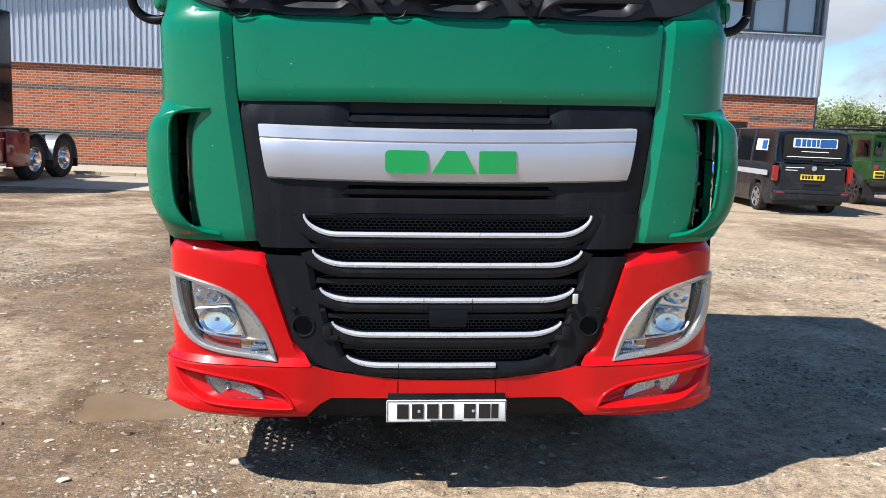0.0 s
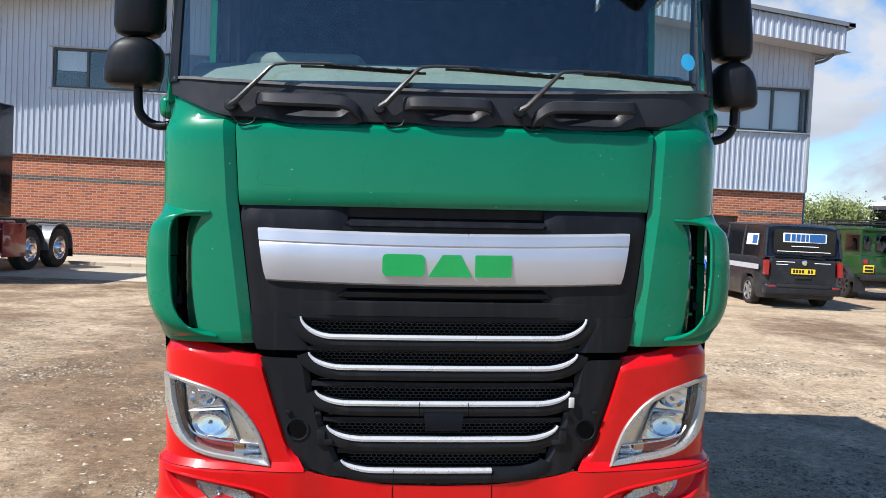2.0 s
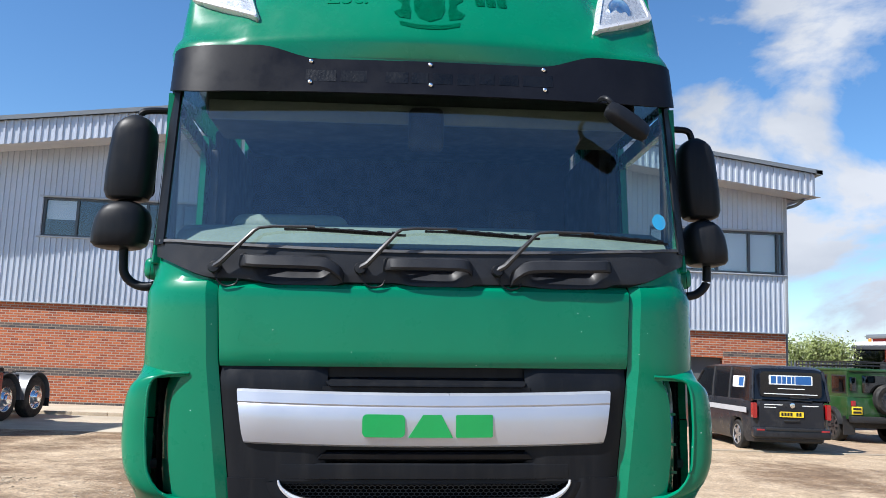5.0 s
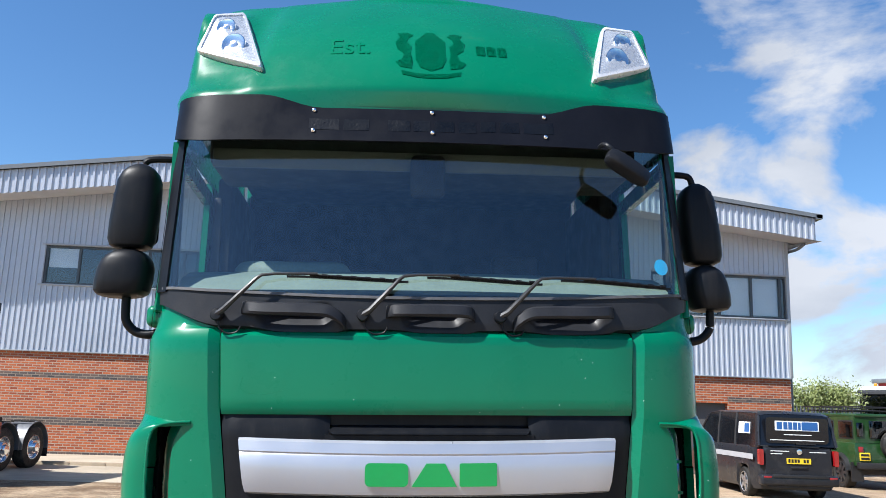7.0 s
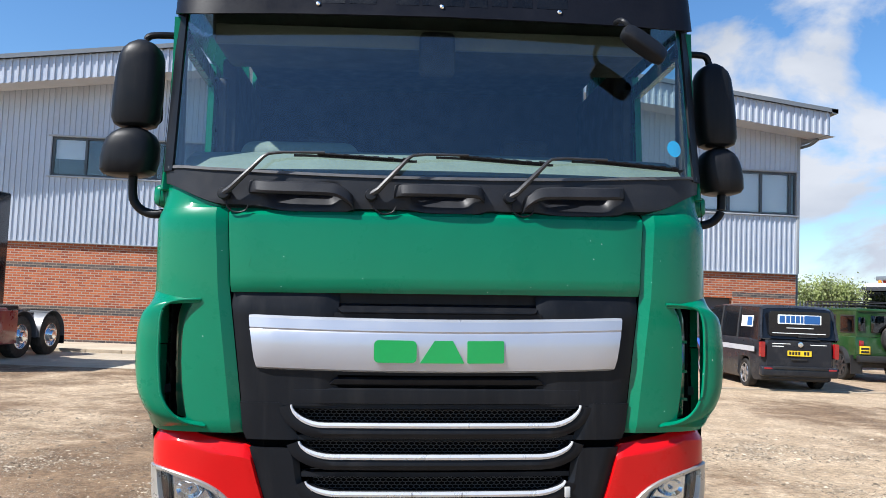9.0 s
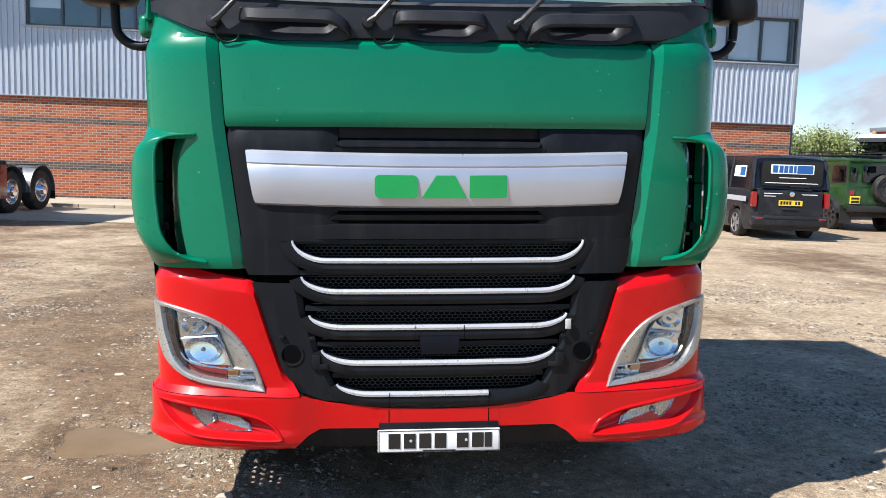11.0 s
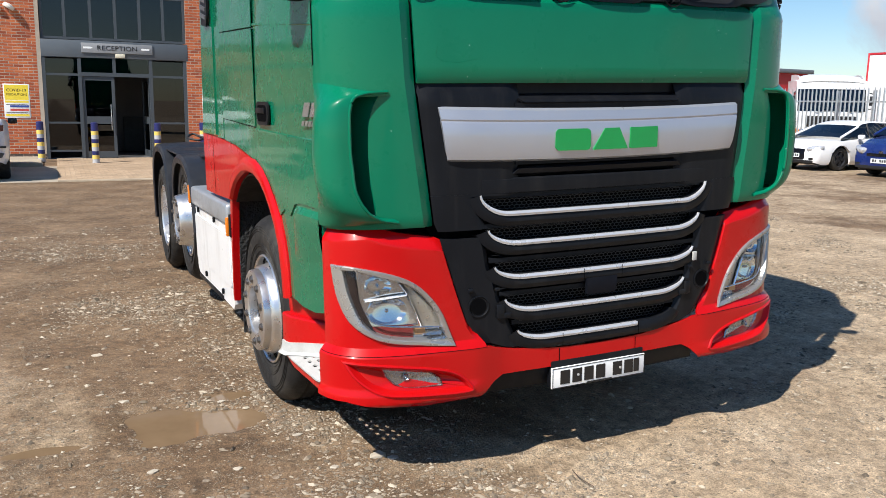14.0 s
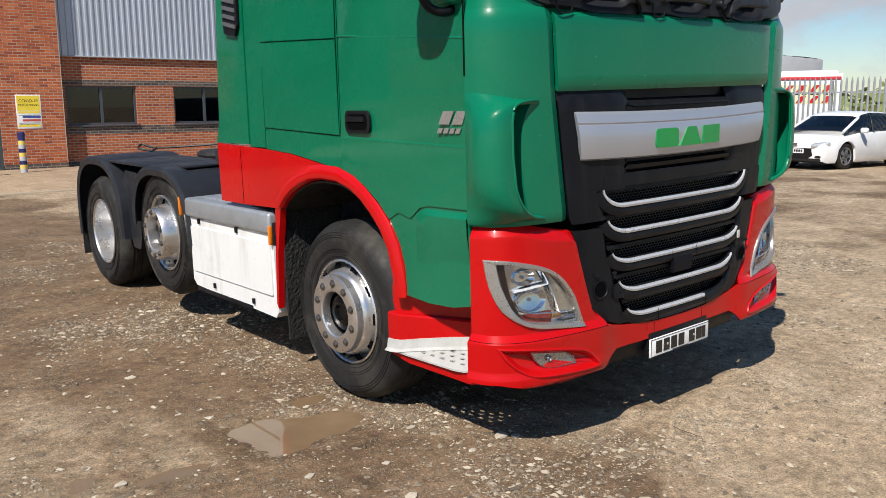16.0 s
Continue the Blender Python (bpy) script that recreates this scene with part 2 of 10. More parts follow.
BEZEL = surface("grey_lamp_bezel", (0.42, 0.41, 0.39), 0.30, metal=0.7, vary=0.05, scale=6, bump=0.02)
STEEL_DARK = surface("grimy_chassis_steel", (0.022, 0.021, 0.020), 0.6, metal=0.3, vary=0.4, scale=7, fine=70, bump=0.3, dirt=(0.10, 0.08, 0.06), dirt_amount=0.5)
RUBBER = surface("worn_tyre_rubber", (0.017, 0.0165, 0.016), 0.66, vary=0.35, scale=5, fine=110, bump=0.25, dirt=(0.105, 0.095, 0.080), dirt_amount=0.6, spec=0.25)
WHITE_PANEL = surface("white_painted_panel", (0.76, 0.76, 0.75), 0.35, vary=0.05, scale=3, fine=80, bump=0.03, coat=0.3, dirt=(0.33, 0.31, 0.28), dirt_amount=0.5)
nt = WHITE_PANEL.node_tree
b = nt.nodes["Principled BSDF"]
runs = ramp_of(nt, noise_of(nt, coords(nt, scale=(9, 9, 0.9)), 1.0, 7, 0.65), [(0.50, (0, 0, 0)), (0.72, (1, 1, 1))])
nt.links.new(mix_of(nt, mix_of(nt, 0.55, (0.0, 0.0, 0.0), runs), b.inputs["Base Color"].links[0].from_socket, (0.40, 0.385, 0.35)), b.inputs["Base Color"])
ALU = surface("grey_aluminium_step", (0.42, 0.45, 0.48), 0.42, metal=0.6, vary=0.12, scale=9, fine=90, bump=0.1, dirt=(0.20, 0.18, 0.15), dirt_amount=0.4)
TREAD = surface("pale_grey_step_plastic", (0.43, 0.43, 0.41), 0.6, vary=0.12, scale=12, fine=150, bump=0.15, dirt=(0.2, 0.18, 0.15), dirt_amount=0.5)
GUARD = surface("grey_black_mudguard", (0.016, 0.018, 0.023), 0.42, vary=0.2, scale=4, fine=120, bump=0.08, dirt=(0.09, 0.085, 0.08), dirt_amount=0.3, spec=0.3)
FLAP = surface("dimpled_mudflap", (0.012, 0.012, 0.012), 0.7, vary=0.3, fine=45, bump=0.9, dist=0.02)
PLATE_WHITE = surface("white_number_plate", (0.80, 0.81, 0.80), 0.25, vary=0.03, bump=0)
PLATE_YELLOW = surface("yellow_number_plate", (0.80, 0.55, 0.02), 0.3, vary=0.03, bump=0)
BLACK_INK = surface("black_ink", (0.010, 0.010, 0.011), 0.4, vary=0.1, bump=0)
BADGE_GREEN = surface("bright_green_badge", (0.004, 0.27, 0.060), 0.35, vary=0.05, bump=0, coat=0.3)
AMBER = surface("amber_lens", (0.75, 0.20, 0.01), 0.2, vary=0.1, bump=0, coat=0.6)
RED_LENS = surface("red_lamp_lens", (0.27, 0.008, 0.010), 0.15, vary=0.1, bump=0, coat=0.8)
LAMP_FACET = surface("lamp_facet", (0.84, 0.85, 0.86), 0.26, metal=0.35, vary=0.06, scale=20, bump=0)
FOG_SILVER = surface("fog_lamp_bowl", (0.40, 0.40, 0.41), 0.26, metal=0.9, vary=0.1, scale=30, bump=0)
LAMP_SILVER = surface("lamp_reflector", (0.66, 0.70, 0.74), 0.10, metal=0.97, vary=0.04, bump=0)
LAMP_BOWL = surface("satin_lamp_bowl", (0.60, 0.62, 0.64), 0.28, metal=0.6, vary=0.06, scale=20, bump=0)
CHEEK = surface("satin_lamp_cheek", (0.50, 0.48, 0.43), 0.32, metal=0.75, vary=0.05, scale=20, bump=0)
LENS = glass("clear_lamp_lens", (0.93, 0.94, 0.95), 1.0, 1.5, 0.02)
SCREEN = glass("windscreen_glass", (0.78, 0.87, 0.86), 1.0, 1.95)
SIDE_GLASS = glass("side_window_glass", (0.80, 0.90, 0.88), 1.0, 1.5)
MIRROR = surface("mirror_face", (0.9, 0.9, 0.9), 0.01, metal=1.0, vary=0.0, bump=0)
CAB_TRIM = surface("grey_cab_trim", (0.045, 0.052, 0.050), 0.75, vary=0.2, scale=5, bump=0.1)
CAB_DARK = surface("dark_cab_trim", (0.022, 0.024, 0.028), 0.8, vary=0.25, scale=5, bump=0.1)
HEADER = surface("pale_header_trim", (0.13, 0.145, 0.13), 0.7, vary=0.12, scale=4, bump=0.08)
DASH = surface("pale_dashboard", (0.125, 0.165, 0.140), 0.7, vary=0.2, scale=5, bump=0.1)
FADED = surface("ghost_of_removed_lettering", (0.0012, 0.139, 0.0645), 0.30, vary=0.1, bump=0, coat=0.3, spec=0.12)
VISOR_GHOST = surface("rough_adhesive_traces", (0.0040, 0.0045, 0.006), 0.30, vary=0.5, fine=80, bump=0.4, spec=0.3)
STICKER = surface("blue_disc_sticker", (0.05, 0.42, 0.75), 0.5, vary=0.1, bump=0)
CABLE = surface("cable_yellow_black", (0.25, 0.20, 0.02), 0.5, vary=0.6, fine=20, bump=0)

# ---- mesh helpers ----


def part(name, bm, material, parent=None, label="", sharp=0.55):
    """Links a bmesh as one mesh object under a thing or a part, smooth but for its hard edges."""
    bmesh.ops.recalc_face_normals(bm, faces=bm.faces)
    for fc in bm.faces:
        fc.smooth = True
    for e in bm.edges:
        e.smooth = len(e.link_faces) == 2 and e.calc_face_angle(0.0) < sharp
    me = bpy.data.meshes.new(name)
    bm.to_mesh(me)
    bm.free()
    for m in material if isinstance(material, (list, tuple)) else [material]:
        me.materials.append(m)
    ob = new(name, me)
    if parent:
        ob.parent = parent
    if label:
        ob["label"] = label
    return ob


def facing(ob, d):
    """Turns a thin sheet's faces to look along d."""
    d = Vector(d)
    if sum(p.normal.dot(d) * p.area for p in ob.data.polygons) < 0:
        ob.data.flip_normals()
    return ob


def shrink(poly, d):
    """Moves an outline inwards by d (outwards if negative)."""
    n = len(poly)
    area = sum(poly[i][0] * poly[(i + 1) % n][1] - poly[(i + 1) % n][0] * poly[i][1] for i in range(n))
    sg = 1 if area > 0 else -1
    out = []
    for i in range(n):
        p, q, r = Vector(poly[i - 1]), Vector(poly[i]), Vector(poly[(i + 1) % n])
        e1, e2 = (q - p).normalized(), (r - q).normalized()
        n1, n2 = Vector((-e1.y, e1.x)) * sg, Vector((-e2.y, e2.x)) * sg
        m = (n1 + n2)
        m = m / max(0.35, m.dot(n1))
        out.append((q.x + m.x * d, q.y + m.y * d))
    return out


def thing(name, m=None, label="", category="", group="", kind=""):
    """An Empty at the base of a thing, which its parts hang from."""
    ob = new(name)
    ob.empty_display_size = 0.2
    if m is not None:
        ob.matrix_basis = m
    return tagged(ob, label, category, group, kind)


def box(bm, lo, hi, bevel=0.0, seg=2, turn=None):
    c = [(a + b) / 2 for a, b in zip(lo, hi)]
    d = [abs(b - a) for a, b in zip(lo, hi)]
    m = Matrix.Translation(c) @ (turn or Matrix()) @ Matrix.Diagonal((*d, 1))
    geo = bmesh.ops.create_cube(bm, size=1.0, matrix=m)
    if bevel:
        es = list({e for v in geo["verts"] for e in v.link_edges})
        bmesh.ops.bevel(bm, geom=es, offset=bevel, segments=seg, profile=0.5, affect="EDGES", clamp_overlap=True)
    return bm


def bbox(lo, hi, bevel=0.0, seg=2):
    return box(bmesh.new(), lo, hi, bevel, seg)


def grid(bm, rows, close=False):
    """Faces over rows of points."""
    vs = [[bm.verts.new(p) for p in r] for r in rows]
    n = len(vs[0])
    for a, b in zip(vs, vs[1:]):
        for k in range(n if close else n - 1):
            q = (a[k], a[(k + 1) % n], b[(k + 1) % n], b[k])
            if len(set(q)) == 4:
                bm.faces.new(q)
    return vs


def shell(rows, thick=0.0, core=(0.0, 1.3)):
    """A sheet over rows of points; with thick it is given a back, on the side of the upright line through core."""
    bm = bmesh.new()
    grid(bm, rows)
    if thick:
        back(bm, abs(thick), core)
    return bm


def back(bm, thick, core=(0.0, 1.3)):
    """Gives an open sheet a back and edges, towards the core."""
    bmesh.ops.recalc_face_normals(bm, faces=bm.faces)
    bm.normal_update()
    lean = sum((f.calc_center_median().x - core[0]) * f.normal.x * f.calc_area() + (f.calc_center_median().y - core[1]) * f.normal.y * f.calc_area() for f in bm.faces)
    if lean < 0:
        bmesh.ops.reverse_faces(bm, faces=bm.faces)
        bm.normal_update()
    old = list(bm.faces)
    rim = [e for e in bm.edges if len(e.link_faces) == 1]
    twin = {v: bm.verts.new(v.co - v.normal * thick) for v in list(bm.verts)}
    for f in old:
        bm.faces.new([twin[v] for v in reversed(f.verts)])
    for e in rim:
        a, b = e.verts
        q = (a, b, twin[b], twin[a])
        try:
            bm.faces.new(q)
        except ValueError:
            pass


def tube(bm, pts, r, n=8, cap=True):
    """A round bar along points; r is one radius or one for each point."""
    pts = [Vector(p) for p in pts]
    rs = r if isinstance(r, (list, tuple)) else [r] * len(pts)
    rings = []
    up = Vector((0, 0, 1))
    for k, p in enumerate(pts):
        d = (pts[min(k + 1, len(pts) - 1)] - pts[max(k - 1, 0)]).normalized()
        a = d.cross(up if abs(d.z) < 0.95 else Vector((1, 0, 0))).normalized()
        b = d.cross(a)
        rings.append([bm.verts.new(p + rs[k] * (math.cos(t) * a + math.sin(t) * b)) for t in (2 * math.pi * i / n for i in range(n))])
    for a, b in zip(rings, rings[1:]):
        for i in range(n):
            bm.faces.new((a[i], a[(i + 1) % n], b[(i + 1) % n], b[i]))
    if cap:
        bm.faces.new(rings[0][::-1])
        bm.faces.new(rings[-1])
    return bm


def bend(pts, n=6):
    """A smooth curve through points (Catmull-Rom)."""
    p = [Vector(q) for q in pts]
    p = [2 * p[0] - p[1]] + p + [2 * p[-1] - p[-2]]
    out = []
    for i in range(1, len(p) - 2):
        for k in range(n):
            t = k / n
            out.append(0.5 * ((2 * p[i]) + (p[i + 1] - p[i - 1]) * t + (2 * p[i - 1] - 5 * p[i] + 4 * p[i + 1] - p[i + 2]) * t * t + (3 * p[i] - p[i - 1] - 3 * p[i + 1] + p[i + 2]) * t**3))
    out.append(p[-2])
    return out


def lathe(bm, profile, n=32, m=None):
    """Turns a profile of (radius, along) round the x axis; m places it."""
    m = m or Matrix()
    rows = []
    for r, a in profile:
        rows.append([m @ Vector((a, r * math.cos(t), r * math.sin(t))) for t in (2 * math.pi * i / n for i in range(n))])
    grid(bm, rows, close=True)
    return bm


def fill(bm, outer, holes=(), to=lambda a, b: (a, b, 0)):
    """A flat sheet with holes, from outlines in two coordinates."""
    edges = []
    for loop in (outer, *holes):
        vs = [bm.verts.new(to(a, b)) for a, b in loop]
        edges += [bm.edges.new((vs[i], vs[(i + 1) % len(vs)])) for i in range(len(vs))]
    bmesh.ops.triangle_fill(bm, use_beauty=True, use_dissolve=False, edges=edges)
    return bm


def slab(outer, holes=(), to=lambda a, b: (a, b, 0), push=(0, 0, 1)):
    """A sheet with holes, given thickness along push."""
    bm = fill(bmesh.new(), outer, holes, to)
    made = bmesh.ops.extrude_face_region(bm, geom=bm.faces[:])
    bmesh.ops.translate(bm, vec=push, verts=[g for g in made["geom"] if isinstance(g, bmesh.types.BMVert)])
    return bm


def rounded(x0, y0, x1, y1, r, n=4):
    out = []
    for cx, cy, a in ((x1 - r, y1 - r, 0), (x0 + r, y1 - r, 90), (x0 + r, y0 + r, 180), (x1 - r, y0 + r, 270)):
        for k in range(n + 1):
            t = radians(a + 90 * k / n)
            out.append((cx + r * math.cos(t), cy + r * math.sin(t)))
    return out


def lerp_table(tab, v):
    return float(np.interp(v, [a for a, _ in tab], [b for _, b in tab]))


def smooth(a, b, v):
    t = min(1.0, max(0.0, (v - a) / (b - a)))
    return t * t * (3 - 2 * t)

# ---- the tractor unit: its own axes are x across, y rearwards from the number plate, z up ----
truck = thing("tractor_unit", pose(0.012, 0, 0.032, 0, -1.62, 0), "green and red tractor unit with black grille on the yard", "lorry")

_u = [k / 24 for k in range(25)]
_bx = [(1 - u) ** 3 * 0.9 + 3 * u * (1 - u) ** 2 * 1.14 + 3 * u * u * (1 - u) * 1.24 + u**3 * 1.24 for u in _u]
_by = [(1 - u) ** 3 * 0.03 + 3 * u * (1 - u) ** 2 * 0.06 + 3 * u * u * (1 - u) * 0.12 + u**3 * 0.30 for u in _u]
_px = [0.1 * k for k in range(9)] + _bx + [1.24]
_py = [-0.02 + 0.05 * (0.1 * k / 0.9) ** 2 for k in range(9)] + _by + [8.0]
_ps = [0.0]
for _k in range(1, len(_px)):
    _ps.append(_ps[-1] + math.hypot(_px[_k] - _px[_k - 1], _py[_k] - _py[_k - 1]))
_px, _py, _ps = np.array(_px), np.array(_py), np.array(_ps)
CORNER = _ps[-2]  # where the rounded corner meets the flat side
SEAM = 1.345  # where the corner panels and the bumper meet the doors


def skin(s, z, off=0.0):
    """A point on the cab's outer skin: s metres round from the middle of the front, z up, off outwards."""
    a, sg = abs(s), -1 if s < 0 else 1
    x, y = float(np.interp(a, _ps, _px)), float(np.interp(a, _ps, _py))
    x2, y2 = float(np.interp(a + 0.004, _ps, _px)), float(np.interp(a + 0.004, _ps, _py))
    t = Vector((x2 - x, y2 - y, 0)).normalized()
    nx, ny = t.y, -t.x
    x, y = x + off * nx, y + off * ny
    x -= 0.012 * smooth(0.9, 1.2, a) * smooth(1.15, 1.05, z)
    up = max(0.0, z - 2.08)
    front = 1 - smooth(0.2, 1.2, y)
    y += front * 0.15 * up
    x *= 1 - 0.018 * up
    return Vector((sg * x, y, z))


def skin_rows(zs, left, right, n=14, off=0.0):
    """Rows of points: at each height from left(z) to right(z) round the skin; off may be a number or off(s, z)."""
    out = []
    for z in zs:
        a, b = left(z), right(z)
        out.append([skin(s, z, off(s, z) if callable(off) else off) for s in (a + (b - a) * k / n for k in range(n + 1))])
    return out


def steps(a, b, n):
    return [a + (b - a) * k / n for k in range(n + 1)]


def const(v):
    return lambda z: v


# bonnet panel
def hood_edge(z):
    return lerp_table([(1.695, 0.876), (2.05, 0.897)], z)


def hood_roll(s, z):
    return -0.05 * smooth(2.0, 2.06, z) ** 2 - 0.012 * smooth(1.72, 1.69, z) - 0.01 * smooth(0.85, 0.9, abs(s))


part("bonnet_panel", shell(skin_rows([1.693, 1.70, 1.72] + steps(1.76, 1.98, 6) + [2.0, 2.02, 2.035, 2.045, 2.052], lambda z: -hood_edge(z), hood_edge, 30, hood_roll), -0.025), GREEN, truck)
# faint outlines where lettering was taken off the bonnet
bm = bmesh.new()
tube(bm, [skin(s, z, -0.001) for s, z in ((-0.79, 1.845), (-0.80, 1.80), (-0.77, 1.78), (-0.70, 1.775), (-0.62, 1.79))], 0.0014, 6)
part("lettering_ghost", bm, FADED, truck, "faint ghost of removed lettering")


# corner panels with their air scoops
def cheek_in(z):
    return lerp_table([(1.105, 0.811), (1.69, 0.884), (2.05, 0.905), (2.13, 0.908)], z)


for sg in (-1, 1):
    bm = bmesh.new()
    zs_all = [1.108, 1.115, 1.14, 1.165] + steps(1.20, 1.62, 8) + [1.655, 1.70] + steps(1.76, 2.0, 4) + [2.03, 2.05]

    def cheek_off(s, z):
        a = abs(s)
        e = cheek_in(z)
        chamfer = -0.024 * max(0.0, 1 - (a - e) / 0.045)
        return chamfer - 0.03 * smooth(2.0, 2.09, z) - 0.01 * smooth(1.13, 1.105, z)

    def scoop_edge(z):
        return lerp_table([(1.165, 1.05), (1.23, 1.063), (1.288, 1.073), (1.40, 1.082), (1.535, 1.079), (1.59, 1.066), (1.63, 1.045), (1.655, 1.03)], z)

    def ring(z, stops):
        return [skin(sg * s, z, cheek_off(s, z)) for s in stops]

    def face(z):
        e = cheek_in(z)
        return [e, e + 0.015, e + 0.030, e + 0.045] + steps(e + 0.045, scoop_edge(z), 7)[1:]

    grid(bm, [ring(z, face(z)) for z in zs_all])
    grid(bm, [ring(z, steps(scoop_edge(z), SEAM, 10)) for z in zs_all if z >= 1.655])
    grid(bm, [ring(z, steps(scoop_edge(z), SEAM, 10)) for z in zs_all if z <= 1.165])
    # the top edge climbs towards the door
    e = cheek_in(2.05)
    grid(bm, [[skin(sg * s, 2.05 + k / 3 * (0.015 + 0.115 * smooth(0.915, 1.25, s)), cheek_off(s, 2.05 + 0.04 * k)) for s in [e, e + 0.015, e + 0.030, e + 0.045] + steps(e + 0.045, SEAM, 17)[1:]] for k in range(4)])
    bmesh.ops.remove_doubles(bm, verts=bm.verts[:], dist=0.0005)
    back(bm, 0.012)
    cheek = part("corner_panel", bm, GREEN, truck, "", 0.3)
    # black sheet stands in for the shaded throat of the scoop
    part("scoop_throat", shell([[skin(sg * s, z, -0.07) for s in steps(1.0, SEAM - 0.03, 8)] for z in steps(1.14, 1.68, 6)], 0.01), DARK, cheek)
    # inner wall of the scoop on the cheek side
    part("scoop_inner_wall", shell([[skin(sg * (scoop_edge(z) + 0.004 * k + 0.0022 * k * k), z, -0.001 - 0.011 * k) for k in range(7)] for z in steps(1.165, 1.655, 16)], 0.006), GREEN, cheek)
    # outer fin of the scoop, from its lip back to the door
    lip = bend([(0.965, 1.135, 0.004), (1.04, 1.152, 0.026), (1.09, 1.190, 0.050), (1.125, 1.265, 0.065), (1.138, 1.38, 0.068), (1.140, 1.50, 0.067), (1.138, 1.600, 0.062), (1.122, 1.640, 0.050), (1.075, 1.656, 0.028), (1.00, 1.660, 0.003)], 5)
    rows = []
    m_ = len(lip) - 1
    for k, p in enumerate(lip):
        u = k / m_
        zb = 1.118 + (1.70 - 1.118) * u
        line = []
        for q in range(9):
            w = q / 8
            s = p.x + (SEAM - p.x) * w
            z = p.y + (zb - p.y) * smooth(0, 1, w)
            line.append(skin(sg * s, z, p.z * (1 - smooth(0.1, 1.0, w)) + 0.046 * math.sin(math.pi * w) * math.sin(math.pi * u) ** 0.7))
        rows.append(line)
    part("scoop_fin", shell(rows, 0.016), GREEN, cheek)
    # rolled edge of the fin
    bm = bmesh.new()
    tube(bm, [skin(sg * p.x, p.y, p.z) for p in lip], 0.0065, 8)
    part("fin_edge", bm, GREEN, cheek)
    for z in (1.24, 1.36, 1.49):
        part("vane", shell([[skin(sg * s, z + 0.012 * k, o) for s, o in (((1.075, -0.06), (1.10, -0.042), (1.122, -0.016)) if sg > 0 else ((1.075, -0.085), (1.095, -0.07), (1.115, -0.05)))] for k in range(2)], 0.005), GREEN, cheek)

# ---- grille ----
GE = [(0.515, 0.22), (0.545, 0.464), (0.58, 0.585), (0.69, 0.656), (0.826, 0.702), (0.935, 0.737), (1.05, 0.771), (1.115, 0.806), (1.69, 0.877)]


def ge(z):
    return lerp_table(GE, z)


# black sheet stands in for the unlit depth behind the grille
part("grille_backing", shell(skin_rows(steps(0.52, 1.695, 20), lambda z: -ge(z) - 0.03, lambda z: ge(z) + 0.03, 16, -0.075), 0.01), DARK, truck, "black sheet behind the grille")
# upper surround: side cheeks, band behind the badge, sill below it
for sg in (-1, 1):
    part("grille_shoulder", shell([[skin(sg * s, z, 0.001 - 0.022 * smooth(1.655, 1.685, z) - 0.021 * smooth(0.48, 0.42, s) - 0.40 * max(0.0, s - ge(z) + 0.045)) for s in steps(0.42, ge(z) - 0.045, 8) + [ge(z) - 0.02, ge(z)]] for z in [1.19 + 0.035] + steps(1.25, 1.68, 10) + [1.692]], -0.03), BLACK_PLASTIC, truck)
    # outer shoulders: flush panels from the slat ends out to the bodywork
    part("grille_shoulder", shell([[skin(sg * (i_ + (ge(z) + 0.004 - i_) * q / 7), z, 0.003 - 0.012 * smooth(0.8, 1.0, q / 7) - 0.016 * (q == 0)) for q in range(8) for i_ in (lerp_table([(1.085, 0.575), (1.15, 0.60), (1.235, 0.625)], z),)] for z in [1.085, 1.09, 1.12, 1.16, 1.20, 1.228, 1.236]], 0.02), BLACK_PLASTIC, truck)
    part("grille_side", shell([[skin(sg * (i_ + (ge(z) + 0.012 - i_) * q / 8), z, 0.002 - 0.020 * smooth(0.78, 0.95, q / 8) - 0.02 * (q == 0)) for q in range(9) for i_ in (lerp_table([(0.535, 0.40), (0.58, 0.42), (0.63, 0.448), (0.70, 0.475), (0.772, 0.512), (0.86, 0.530), (0.918, 0.562), (1.0, 0.572), (1.055, 0.590)], z),)] for z in [0.552, 0.56] + steps(0.58, 1.03, 16) + [1.045, 1.05]], 0.02), BLACK_PLASTIC, truck)
part("badge_backing", shell([[skin(s, z, -0.006) for s in steps(-0.44, 0.44, 16)] for z in (1.352, 1.36, 1.45, 1.60, 1.612)], -0.03), BLACK_PLASTIC, truck)
part("grille_sill", shell([[skin(s, z, o) for s in steps(-0.60, 0.60, 22)] for z, o in ((1.232, -0.02), (1.236, 0.002), (1.262, 0.0035), (1.292, 0.002), (1.299, -0.012))], -0.02), BLACK_PLASTIC, truck)
part("intake_lip", shell([[skin(s, z, o) for s in steps(-0.42 - (1.345 - z), 0.42 + (1.345 - z), 16)] for z, o in ((1.30, -0.03), (1.315, -0.004), (1.335, 0.002), (1.345, -0.02))], -0.015), BLACK_PLASTIC, truck)


part("slot_back", shell([[skin(s, z, -0.052) for s in steps(-0.46, 0.46, 12)] for z in (1.62, 1.655, 1.70)], 0.004), BLACK_PLASTIC, truck)
part("slot_ledge", shell([[skin(s, z, o) for s in steps(-0.40 - 1.1 * (z - 1.608), 0.40 + 1.1 * (z - 1.608), 16)] for z, o in ((1.608, -0.004), (1.614, 0.004), (1.620, 0.003), (1.652, -0.055))], -0.01), BLACK_PLASTIC, truck)


# silver badge panel, slightly convex, with a crease near its top
def badge_edge(z):
    return lerp_table([(1.375, 0.752), (1.40, 0.762), (1.60, 0.793)], z)


